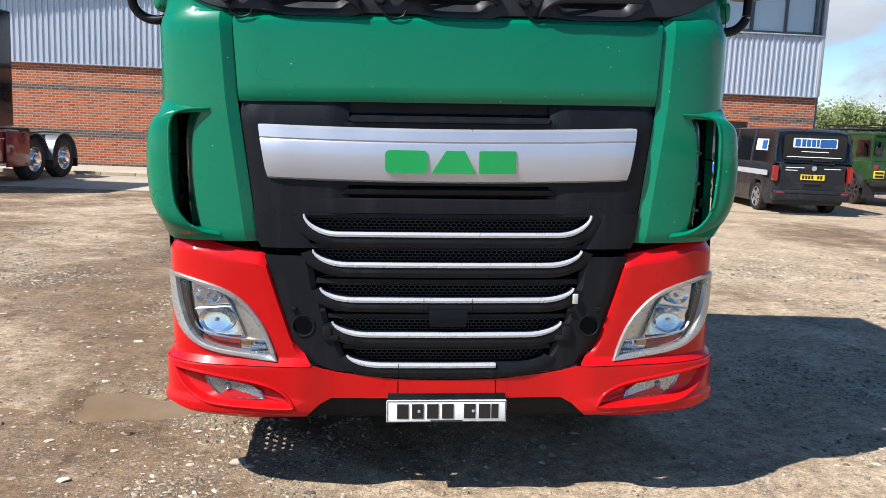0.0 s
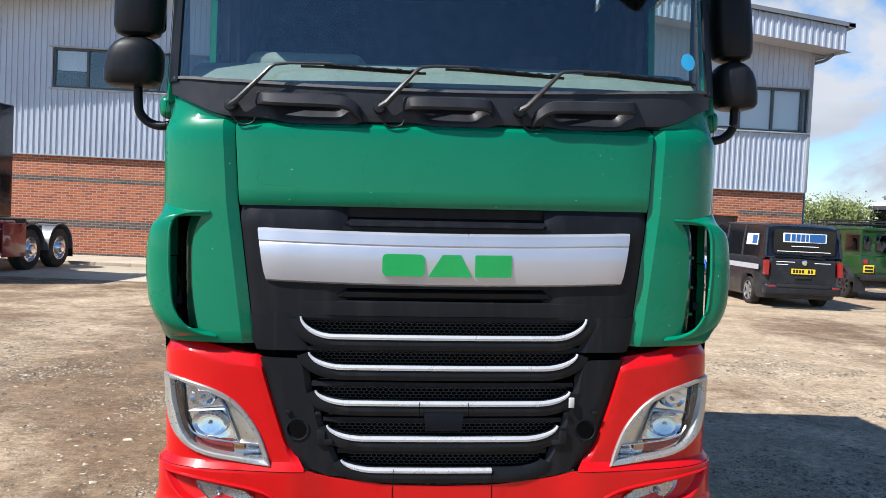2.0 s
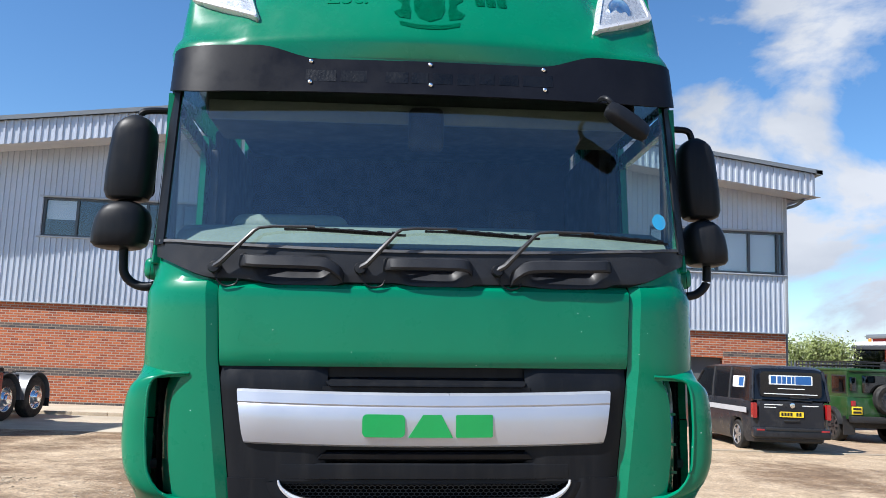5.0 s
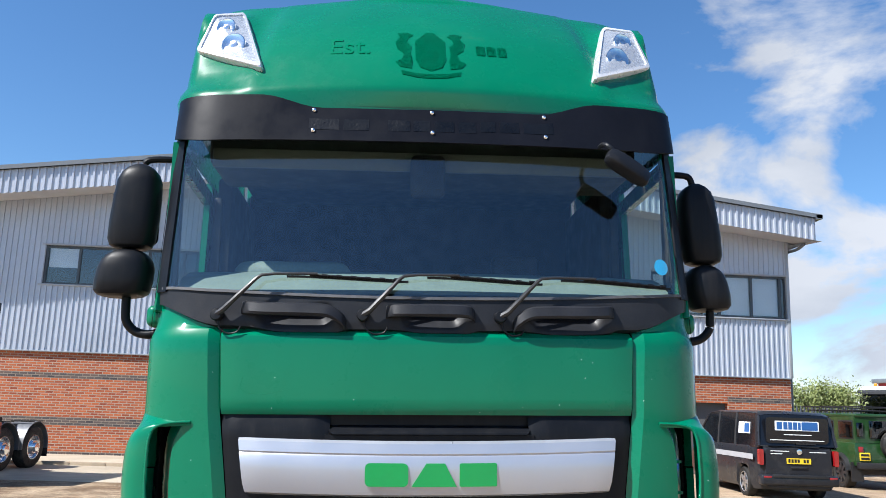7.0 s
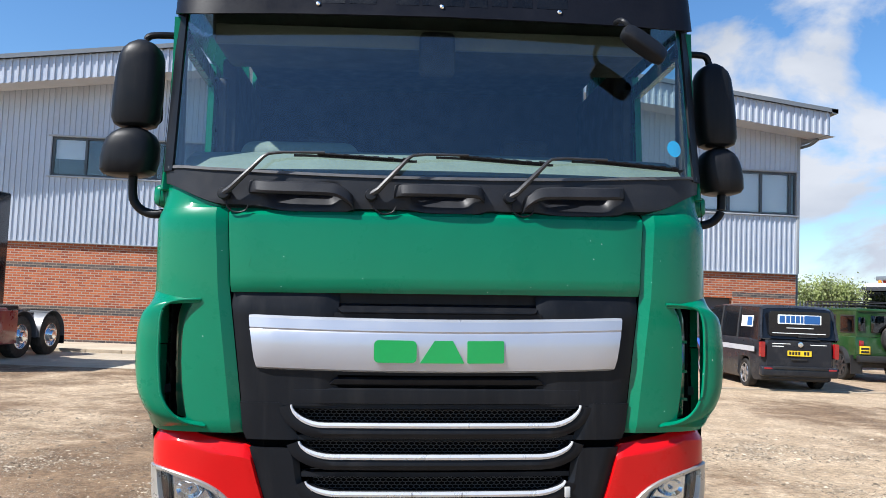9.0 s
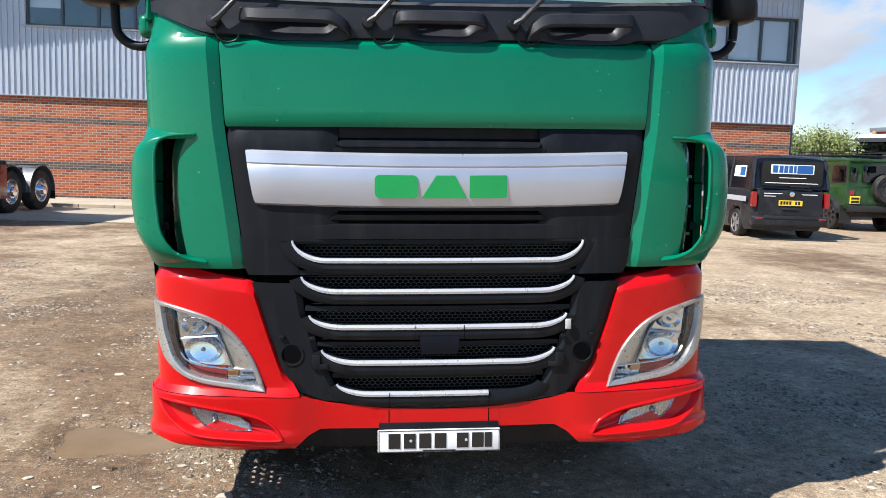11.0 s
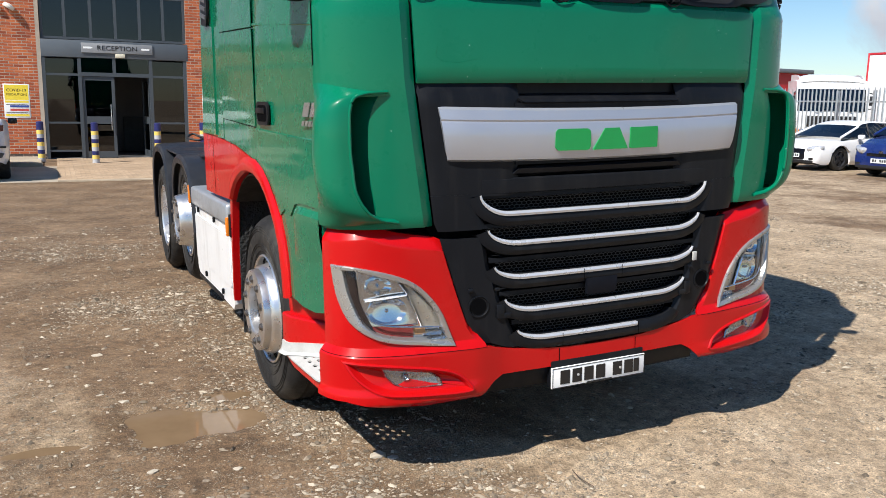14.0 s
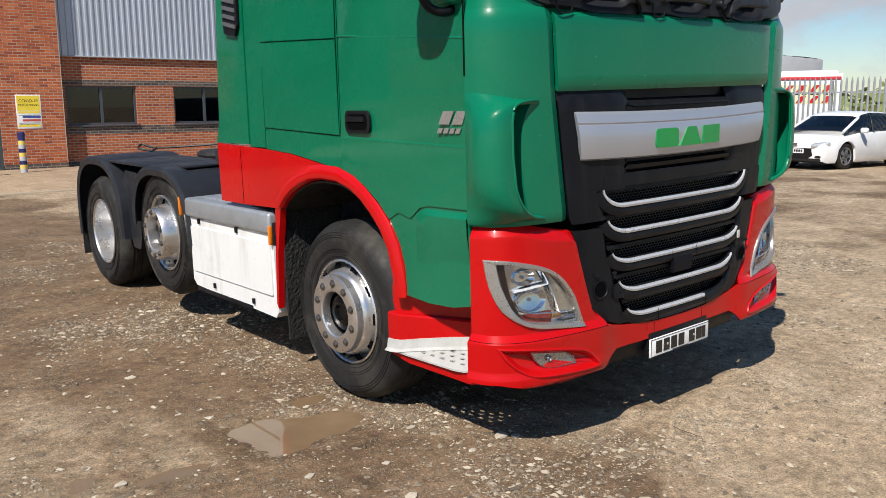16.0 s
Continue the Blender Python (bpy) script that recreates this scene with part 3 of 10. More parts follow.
def badge_mid(z, s):
    return z - 0.014 * (1 - (s / 0.79) ** 2)


bz = [(1.378, 0.0), (1.386, 0.014), (1.42, 0.022), (1.48, 0.026), (1.535, 0.024), (1.543, 0.019), (1.55, 0.022), (1.59, 0.014), (1.601, 0.0)]
badge = part("badge_panel", shell([[skin(s, badge_mid(z, s), o - 0.006 * smooth(0.97, 1.0, abs(s) / badge_edge(z)) + 0.004) for s in steps(-badge_edge(z), badge_edge(z), 30)] for z, o in bz], -0.02), SILVER, truck, "silver-painted badge panel")


def plate_on(poly, off, thick, z0=0.0):
    """A raised flat shape that follows the skin; poly in (s, z)."""
    bm = slab(poly, (), lambda a, b: (a, 0, b), (0, -thick, 0))
    for v in bm.verts:
        o = off - v.co.y
        v.co = skin(v.co.x, badge_mid(v.co.z, v.co.x), o)
    return bm


for poly in (rounded(-0.268, 1.42, -0.092, 1.513, 0.02), [(-0.078, 1.42), (0.106, 1.42), (0.058, 1.513), (-0.018, 1.513)], rounded(0.118, 1.42, 0.272, 1.513, 0.006)):
    part("badge_block", plate_on(poly, 0.022, 0.012), BADGE_GREEN, badge, "raised bright green badge block")


# the five slats: a bright strip that turns up at its ends over a black lip
def slat_path(zm, ze, si, se, n=8):
    end = [(se - (se - si) * (1 - math.cos(math.pi / 2 * k / n)) ** 0.9, ze - (ze - zm) * math.sin(math.pi / 2 * k / n)) for k in range(n + 1)]
    return [(-s, z) for s, z in end] + [(s, zm) for s in steps(-si, si, 14)[1:-1]] + [(s, z) for s, z in end[::-1]]


def hexes(bm, z0, z1, half, cell=0.0135):
    """Honeycomb wire over a slot."""
    w, h = cell * 1.732, cell * 1.5
    r = 0
    z = z0
    while z < z1:
        k = -int(half / w)
        while k * w < half:
            s = k * w + (w / 2 if r % 2 else 0)
            c = [(s + cell * 0.98 * math.sin(a), z + cell * 0.62 * math.cos(a)) for a in (radians(60 * i) for i in range(4))]
            for (s0, a0), (s1, a1) in zip(c, c[1:]):
                d = Vector((s1 - s0, a1 - a0)).normalized() * 0.0016
                q = [(s0 - d.y, a0 + d.x), (s1 - d.y, a1 + d.x), (s1 + d.y, a1 - d.x), (s0 + d.y, a0 - d.x)]
                vs = [bm.verts.new((u, 0.05 * (u / 0.9) ** 2 + 0.025, v)) for u, v in q]
                bm.faces.new(vs)
            k += 1
        z += h * 0.66
        r += 1


SLATS = [(1.147, 1.230, 0.47, 0.608), (1.018, 1.080, 0.43, 0.572), (0.867, 0.918, 0.405, 0.542), (0.716, 0.772, 0.345, 0.492), (0.582, 0.626, 0.285, 0.430)]
for k, (zm, ze, si, se) in enumerate(SLATS):
    rise = ze - zm
    p = slat_path(zm, ze, si, se)
    # black lip under the strip, dying out up the ends
    def turn_up(s_):
        return min(1.0, max(0.0, (abs(s_) - si) / (se - si)))

    rows = []
    for dz, o in ((0.008, -0.035), (0.006, 0.004), (-0.012, 0.013), (-0.034, 0.015), (-0.054, 0.004), (-0.062, -0.03)):
        line = []
        for i in range(len(p)):
            a, b = p[max(0, i - 1)], p[min(len(p) - 1, i + 1)]
            t = Vector((b[0] - a[0], b[1] - a[1])).normalized()
            u = turn_up(p[i][0])
            line.append(skin(p[i][0] - t.y * dz, p[i][1] + t.x * dz, o * (1 - 0.5 * u) if o > 0 else o))
        rows.append(line)
    slat = part("grille_slat", shell(rows, 0.0), BLACK_PLASTIC, truck)
    # bright strip
    q = p if k < 4 else [a for a in p if a[0] < 0.208] + [(0.208, zm)]
    rows = []
    for d_, o in ((-0.0085, 0.004), (-0.0085, 0.018), (0.0, 0.0215), (0.0085, 0.018), (0.0085, 0.002)):
        line = []
        for i in range(len(q)):
            a, b = q[max(0, i - 1)], q[min(len(q) - 1, i + 1)]
            t = Vector((b[0] - a[0], b[1] - a[1])).normalized()
            u = turn_up(q[i][0])
            g_ = d_ * (1.15 - 0.7 * u**4)
            line.append(skin(q[i][0] - t.y * g_, q[i][1] + t.x * g_, o * (1 - 0.4 * u)))
        rows.append(line)
    part("bright_strip", shell(rows, 0.0), STRIP, slat, "bright silver strip")
    # recessed panel above the mesh and honeycomb in the slot
    part("recess_panel", shell([[skin(s, z, o) for s in steps(-se - 0.02, se + 0.02, 16)] for z, o in ((zm + 0.062, -0.030), (zm + 0.066, -0.012), (zm + 0.085, -0.014), (zm + 0.092, -0.05))], 0.0), BLACK_PLASTIC, slat)
    bm = bmesh.new()
    hexes(bm, zm + 0.008, zm + 0.066, se - 0.01)
    part("honeycomb", bm, MESH, slat)
    if k == 2:
        for s in (-0.103, 0.103):
            part("slat_joint", shell([[skin(s - 0.0015, z, 0.025), skin(s + 0.0015, z, 0.025)] for z in (zm - 0.05, zm + 0.01)], 0.001), DARK, slat)
    if k == 4:
        for s in (-0.209, 0.209):
            part("slat_joint", shell([[skin(s - 0.0015, z, 0.025), skin(s + 0.0015, z, 0.025)] for z in (zm - 0.05, zm + 0.01)], 0.001), DARK, slat)
# camera cover in the middle, tow-eye holes and brackets each side
part("sensor_cover", shell([[skin(s * (1 - 0.1 * k / 3), 0.835 - 0.028 * k, 0.012 + 0.006 * math.sin(math.pi * k / 3)) for s in steps(-0.085, 0.085, 6)] for k in range(4)], -0.02), SATIN, truck)
for sg in (-1, 1):
    bm = bmesh.new()
    for v in lathe(bm, [(0.048, -0.002), (0.049, 0.002), (0.045, 0.003), (0.040, -0.006), (0.036, -0.05)], 24).verts:
        v.co = skin(sg * 0.615 + v.co.y, 0.750 + v.co.z, v.co.x + 0.004)
    hole = part("tow_eye_socket", bm, BLACK_PLASTIC, truck)
    # black disc paints in the darkness of the socket
    bm = bmesh.new()
    for v in lathe(bm, [(0.036, 0.0), (0.001, 0.0)], 20).verts:
        v.co = skin(sg * 0.615 + v.co.y, 0.750 + v.co.z, 0.0035)
    part("socket_void", bm, DARK, hole)
    for ds, dz, w, h in ((-0.10, -0.03, 0.018, 0.03), (-0.085, 0.07, 0.012, 0.008), (0.04, 0.075, 0.012, 0.008), (-0.12, -0.05, 0.03, 0.012)):
        bm = bbox((-w, -0.012, -h), (w, 0, h), 0.004)
        for v in bm.verts:
            v.co = skin(sg * (0.615 + ds) + v.co.x, 0.75 + dz + v.co.z, 0.004 - v.co.y)
        part("bracket", bm, BLACK_PLASTIC, hole)
bm = bbox((-0.012, -0.01, -0.022), (0.012, 0, 0.022), 0.003)
for v in bm.verts:
    v.co = skin(0.548 + v.co.x, 0.872 + v.co.z, 0.012 - v.co.y)
part("cracked_clip", bm, TREAD, truck, "pale cracked clip on the slat end")

# ---- bumper with lamps ----
TOP = [(0.0, 0.513), (0.22, 0.517), (0.464, 0.545), (0.54, 0.562), (0.585, 0.585), (0.62, 0.63), (0.656, 0.69), (0.702, 0.826), (0.737, 0.935), (0.771, 1.047), (0.80, 1.060), (0.95, 1.085), (1.10, 1.118), (1.2, 1.112), (1.42, 1.105)]
BOT = [(0.0, 0.432), (0.50, 0.432), (0.55, 0.405), (0.61, 0.348), (0.86, 0.334), (1.05, 0.352), (1.2, 0.385), (1.42, 0.385)]
_h1 = bend([(1.268, 0.956, 0), (1.16, 0.950, 0), (1.01, 0.918, 0), (0.91, 0.876, 0), (0.838, 0.812, 0), (0.782, 0.728, 0), (0.733, 0.597, 0)], 3)
_h2 = bend([(0.733, 0.597, 0), (0.90, 0.613, 0), (1.03, 0.634, 0), (1.115, 0.668, 0), (1.185, 0.722, 0), (1.225, 0.79, 0), (1.250, 0.86, 0), (1.268, 0.956, 0)], 3)
HEAD = [(p.x, p.y) for p in _h1[:-1] + _h2[:-1]]
_h1 = bend([(1.205, 0.552, 0), (1.08, 0.540, 0), (0.957, 0.524, 0), (0.80, 0.496, 0), (0.715, 0.463, 0), (0.664, 0.412, 0), (0.675, 0.390, 0), (0.84, 0.394, 0), (1.01, 0.408, 0), (1.10, 0.436, 0), (1.165, 0.490, 0), (1.205, 0.552, 0)], 4)
FOG = [(p.x, p.y) for p in _h1[:-1]]
FOG_LENS = [(1.055, 0.520), (0.957, 0.508), (0.835, 0.484), (0.800, 0.458), (0.788, 0.424), (0.90, 0.426), (0.96, 0.432), (1.005, 0.450), (1.04, 0.485)]


def inside(poly, a, b, shrink=0.0):
    hit = False
    cx, cy = sum(p[0] for p in poly) / len(poly), sum(p[1] for p in poly) / len(poly)
    a, b = cx + (a - cx) * (1 + shrink), cy + (b - cy) * (1 + shrink)
    for (x0, y0), (x1, y1) in zip(poly, poly[1:] + poly[:1]):
        if (y0 > b) != (y1 > b) and a < x0 + (b - y0) / (y1 - y0) * (x1 - x0):
            hit = not hit
    return hit


HEAD_HOLE, FOG_HOLE = shrink(HEAD, 0.010), shrink(FOG, 0.0)


def bumper_off(s, z):
    a = abs(s)
    low = 0.030 * (1 - min(1.0, max(0.0, (z - 0.572) / 0.036))) * smooth(0.45, 0.66, a)
    low += 0.012 * (1 - smooth(0.40, 0.44, z)) * smooth(0.55, 0.7, a)
    cut = -0.045 * (1 - smooth(0.33, 0.372, z)) * smooth(0.55, 0.65, a)
    roll = -0.036 * min(1.0, max(0.0, (z - lerp_table(TOP, a) + 0.050) / 0.050)) * smooth(0.60, 0.66, z)
    facet = -0.005 * (1 - smooth(0.0, 0.05, a - lerp_table([(0.6, 0.64), (1.05, 0.77)], z))) * smooth(0.64, 0.70, z)
    return low + cut + roll + facet


def belt(a):
    """Height of the split between the lower valance and the lamp panels."""
    return 0.572 + 0.012 * (a - 0.6)


def lamp_panel(sg, u, v):
    """A point of the panel round the headlamp: u from the grille to the door, v upwards."""
    inner = float(np.interp(0.572 + v * 0.475, [z for q, z in TOP[4:10]], [q for q, z in TOP[4:10]]))
    a = inner + (SEAM - inner) * u
    return sg * a, belt(a) * (1 - v) + lerp_table(TOP, max(a, 0.771)) * v


bm = bmesh.new()
cols = sorted(set([round(v, 4) for v in steps(0, 0.5, 8) + steps(0.5, SEAM, 76)]))
patches = [[[(s, lerp_table(BOT, abs(s)) + (min(lerp_table(TOP, abs(s)), belt(abs(s))) - lerp_table(BOT, abs(s))) * k / 26) for k in range(27)] for s in [-c for c in cols[:0:-1]] + cols]]
patches += [[[lamp_panel(sg, u, v) for v in steps(0, 1, 56)] for u in steps(0, 1, 70)] for sg in (-1, 1)]
for rows in patches:
    vs = [[bm.verts.new(skin(s, z, bumper_off(s, z))) for s, z in r] for r in rows]
    for i in range(len(rows) - 1):
        for k in range(len(rows[0]) - 1):
            s = (rows[i][k][0] + rows[i + 1][k][0]) / 2
            z = sum(r[q][1] for r in (rows[i], rows[i + 1]) for q in (k, k + 1)) / 4
            if inside(HEAD_HOLE, abs(s), z) or inside(FOG_HOLE, abs(s), z):
                continue
            bm.faces.new((vs[i][k], vs[i + 1][k], vs[i + 1][k + 1], vs[i][k + 1]))
bmesh.ops.delete(bm, geom=[v for v in bm.verts if not v.link_faces], context="VERTS")
bmesh.ops.remove_doubles(bm, verts=bm.verts[:], dist=0.0008)
back(bm, 0.012)
bumper = part("bumper", bm, RED, truck, "", 0.42)
# seams: centre flap and the split above the lower valance
for s in (-0.212, 0.212):
    part("seam", shell([[skin(s + d, z, 0.0012) for d in (-0.0018, 0.0018)] for z in steps(0.434, 0.512, 3)], 0.0006), DARK, bumper)
for sg in (-1, 1):
    part("seam", shell([[skin(sg * s, belt(s) + d, bumper_off(s, belt(s) + d) + 0.0012) for s in steps(0.58, SEAM, 30)] for d in (-0.0009, 0.0009)], 0.0006), DARK, bumper)
    # shaded ledge above the bumper corner
    part("bumper_ledge", shell([[skin(sg * s, lerp_table(TOP, s) - 0.004, o) for o in (-0.036, -0.16)] for s in steps(0.76, SEAM - 0.02, 14)], 0.004), RED, bumper)
# black sheet paints in the shade of the gap above the bumper
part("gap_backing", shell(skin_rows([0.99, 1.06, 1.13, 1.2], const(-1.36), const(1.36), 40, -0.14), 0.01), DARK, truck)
part("lower_lip", shell(skin_rows([0.335, 0.35, 0.40, 0.44], lambda z: -0.62, lambda z: 0.62, 16, lambda s, z: -0.05 + 0.03 * smooth(0.345, 0.40, z)), -0.03), BLACK_PLASTIC, truck, "black lower lip under the bumper")

for sg in (-1, 1):
    lamp = part("headlamp", shell([[skin(sg * s, z, -0.095) for s in steps(0.70, 1.24, 14)] for z in steps(0.57, 0.98, 8)], 0.004), surface("lamp_body", (0.62, 0.63, 0.64), 0.22, metal=0.85, vary=0.3, scale=14, bump=0.15, dist=0.02, fine=30) if sg < 0 else bpy.data.materials["lamp_body"], truck, "clear headlamp in a grey bezel")
    # bezel: a band of even width round the outline, wider on its outer side
    def on_bumper(poly, o):
        return [skin(sg * s, z, bumper_off(s, z) + o) for s, z in poly + poly[:1]]

    inner = [(s - 0.034 * smooth(1.06, 1.22, s), z) for s, z in shrink(HEAD, 0.0165)]
    edge = [(a[0] * 0.25 + b[0] * 0.75, a[1] * 0.25 + b[1] * 0.75) for a, b in zip(HEAD, inner)]
    part("bezel", shell([on_bumper(shrink(HEAD, -0.005), -0.002), on_bumper(shrink(HEAD, -0.004), 0.008), on_bumper(HEAD, 0.012), on_bumper(edge, 0.011), on_bumper(inner, 0.006), on_bumper([(s * 0.97 + 0.97 * 0.03, z * 0.97 + 0.78 * 0.03) for s, z in inner], -0.04)], 0.0), BEZEL, lamp, "silver-grey lamp surround")
    # clear cover
    cx, cz = 0.985, 0.79
    rows = []
    for w, o in ((1.0, 0.0), (0.7, 0.012), (0.4, 0.018), (0.02, 0.02)):
        rows.append([skin(sg * (cx + (s - cx) * w), cz + (z - cz) * w, bumper_off(s, z) + o - 0.006) for s, z in inner + inner[:1]])
    ob = part("lamp_cover", shell(rows, 0.0), LENS, lamp, "clear lamp cover")
    ob.visible_shadow = False
    facing(ob, (0, -1, 0))
    # housing, two reflector bowls one over the other, a lip below them and a smoked outer strip
    part("reflector", shell([[skin(sg * s, z, -0.040 - 0.022 * math.sin(math.pi * min(1.0, max(0.0, (s - 0.86) / 0.30))) * math.sin(math.pi * min(1.0, max(0.0, (z - 0.69) / 0.26)))) for s in steps(0.74, 1.24, 40)] for z in steps(0.60, 0.945, 32)], 0.0), LAMP_SILVER, lamp, "bright moulded reflector")
    # plain satin cheek on the side towards the grille
    part("lamp_cheek", shell([[skin(sg * (i_ + (o_ - i_) * q / 6), z, -0.034 + 0.020 * math.sin(math.pi * (0.2 + 0.75 * q / 6))) for q in range(7) for i_, o_ in ((lerp_table([(0.675, 0.772), (0.73, 0.798), (0.80, 0.843), (0.86, 0.905), (0.90, 0.980)], z), lerp_table([(0.675, 0.868), (0.76, 0.900), (0.83, 0.930), (0.90, 0.982)], z)),)] for z in steps(0.678, 0.898, 12)], 0.003), CHEEK, lamp, "satin beige inner cheek of the lamp")
    part("lamp_divider", shell([[skin(sg * (lerp_table([(0.675, 0.868), (0.76, 0.900), (0.83, 0.930), (0.90, 0.982)], z) + d), z, o) for d, o in ((-0.004, -0.014), (0.0, -0.008), (0.004, -0.014), (0.005, -0.045))] for z in steps(0.684, 0.898, 12)], 0.0), CHROME, lamp)
    part("lamp_shelf", shell([[skin(sg * s, 0.822 - 0.10 * (s - 0.92) + dz, o) for s in steps(0.925, 1.125, 10)] for dz, o in ((-0.004, -0.050), (0.0, -0.020), (0.004, -0.050))], 0.0), LAMP_FACET, lamp)
    for cs, cz_, rs, rz in ((1.020, 0.755, 0.092, 0.056), (1.062, 0.862, 0.066, 0.036)):
        rows = [[skin(sg * (cs + rs * w * math.cos(t)), cz_ + rz * w * math.sin(t), o) for t in (2 * math.pi * k / 32 for k in range(33))] for w, o in ((1.04, -0.050), (1.0, -0.036), (0.96, -0.038), (0.75, -0.052), (0.45, -0.063), (0.2, -0.067), (0.01, -0.067))]
        bowl = part("reflector_bowl", shell(rows, 0.0), LAMP_SILVER, lamp, "round headlamp reflector")
        c = skin(sg * cs, cz_, -0.067)
        m_ = Matrix.Translation(c) @ (skin(sg * cs, cz_, 0.1) - c).normalized().to_track_quat("X", "Z").to_matrix().to_4x4()
        bm = bmesh.new()
        lathe(bm, [(0.0005, 0.026), (0.006, 0.024), (0.008, 0.016), (0.008, 0.0)], 14, m_)
        part("bulb_shield", bm, FOG_SILVER, bowl)
    bm = bmesh.new()
    tube(bm, bend([skin(sg * s, z, -0.014) for s, z in ((1.115, 0.745), (1.085, 0.715), (1.02, 0.696), (0.90, 0.684), (0.765, 0.675))], 5), 0.0040, 8)
    part("lamp_lip", bm, CHROME, lamp)
    # dark red paints the bumper's reflection into the foot of the lamp
    part("lower_well", shell([[skin(sg * s, z, -0.034) for s in steps(0.90, 1.10, 8)] for z in (0.630, 0.655, 0.690)], 0.0), surface("painted_red_reflection", (0.20, 0.03, 0.03), 0.2, vary=0.3, bump=0) if sg < 0 else bpy.data.materials["painted_red_reflection"], lamp)
    # the dark strip is tinted towards the red that the bumper reflects
    part("outer_trim", shell([[skin(sg * (lerp_table([(0.64, 1.045), (0.70, 1.10), (0.80, 1.150), (0.92, 1.175)], z) + 0.016 * k), z, -0.022 + 0.004 * k) for k in range(5)] for z in steps(0.645, 0.945, 12)], 0.003), surface("smoked_lamp_side", (0.016, 0.009, 0.009), 0.12, vary=0.2, bump=0) if sg < 0 else bpy.data.materials["smoked_lamp_side"], lamp, "dark smoked strip inside the lamp")
    part("indicator", shell([[skin(sg * s, z, -0.024) for s in (0.850, 0.872, 0.895)] for z in (0.650, 0.676)], 0.008), surface("clear_amber_lens", (0.42, 0.22, 0.10), 0.2, vary=0.15, bump=0, coat=0.5) if sg < 0 else bpy.data.materials["clear_amber_lens"], lamp, "pale amber indicator window")
    for r_ in range(2):
        for k in range(5):
            bm = bmesh.new()
            c = skin(sg * (0.772 + 0.017 * k), 0.626 + 0.024 * r_, -0.016)
            lathe(bm, [(0.0005, -0.006), (0.007, -0.002), (0.010, 0.006)], 10, Matrix.Translation(c) @ Matrix.Rotation(radians(90), 4, "Z") @ Matrix.Rotation(radians(180), 4, "Z"))
            part("led_cup", bm, LAMP_SILVER, lamp)
    # fog lamp in its pocket: rolled red lip, sloping red pocket, bright lamp behind a clear cover
    fc = (0.935, 0.468)

    def ringed(poly, w, o):
        return [skin(sg * (fc[0] + (s - fc[0]) * w), fc[1] + (z - fc[1]) * w, bumper_off(s, z) + o) for s, z in poly + poly[:1]]

    fog = part("fog_lamp", shell([on_bumper(shrink(FOG, -0.008), -0.001), on_bumper(shrink(FOG, -0.005), 0.006), on_bumper(FOG, 0.008), on_bumper(shrink(FOG, 0.006), 0.004), on_bumper(shrink(FOG, 0.010), -0.006), on_bumper(shrink(FOG, 0.022), -0.022)], 0.0), RED, truck, "fog lamp recessed in the red bumper")
    part("fog_pocket", shell([on_bumper(shrink(FOG, 0.010), -0.016), ringed(FOG, 0.5, -0.030), ringed(FOG, 0.02, -0.034)], 0.0), RED, fog)
    part("fog_reflector", shell([ringed(FOG_LENS, 1.02, -0.020), ringed(FOG_LENS, 0.98, -0.016), ringed(FOG_LENS, 0.90, -0.0235), ringed(FOG_LENS, 0.02, -0.026)], 0.0), FOG_SILVER, fog)
    for s, r in ((0.95, 0.014),):
        c = skin(sg * s, 0.478 - 0.05 * (0.985 - s), bumper_off(s, 0.475) - 0.02)
        bm = bmesh.new()
        lathe(bm, [(r, 0.004), (r * 0.9, 0.006), (r * 0.5, 0.0), (0.0005, 0.006)], 16, Matrix.Translation(c) @ (skin(sg * s, 0.475, 0.2) - skin(sg * s, 0.475, 0.0)).normalized().to_track_quat("X", "Z").to_matrix().to_4x4())
        part("fog_bulb", bm, FOG_SILVER, fog)
    ob = part("fog_cover", shell([ringed(FOG_LENS, 1.0, -0.012), ringed(FOG_LENS, 0.5, -0.006), ringed(FOG_LENS, 0.02, -0.005)], 0.0), LENS, fog)
    ob.visible_shadow = False
    facing(ob, (0, -1, 0))

# number plate: its characters are shown as plain bars
# backing added to block the light gap between plate and bumper
part("plate_holder", bbox((-0.255, -0.024, 0.325), (0.255, 0.02, 0.455), 0.004), BLACK_PLASTIC, truck)
plate = part("number_plate", bbox((-0.26, -0.034, 0.328), (0.26, -0.022, 0.427), 0.004), PLATE_WHITE, truck, "white number plate with black bars")
for x0, x1 in ((-0.215, -0.165), (-0.150, -0.100), (-0.085, -0.035), (-0.020, 0.030), (0.075, 0.125), (0.140, 0.190), (0.195, 0.225)):
    part("plate_bar", bbox((x0, -0.0365, 0.346), (x1, -0.034, 0.411)), BLACK_INK, plate)
part("plate_bar", bbox((-0.07, -0.0362, 0.333), (0.07, -0.034, 0.338)), BLACK_INK, plate)
bm = bmesh.new()
for x0, x1, z0, z1 in ((-0.257, 0.257, 0.422, 0.4245), (-0.257, 0.257, 0.3305, 0.333), (-0.257, -0.2545, 0.333, 0.422), (0.2545, 0.257, 0.333, 0.422)):
    box(bm, (x0, -0.0357, z0), (x1, -0.034, z1))
part("plate_border", bm, BLACK_INK, plate)
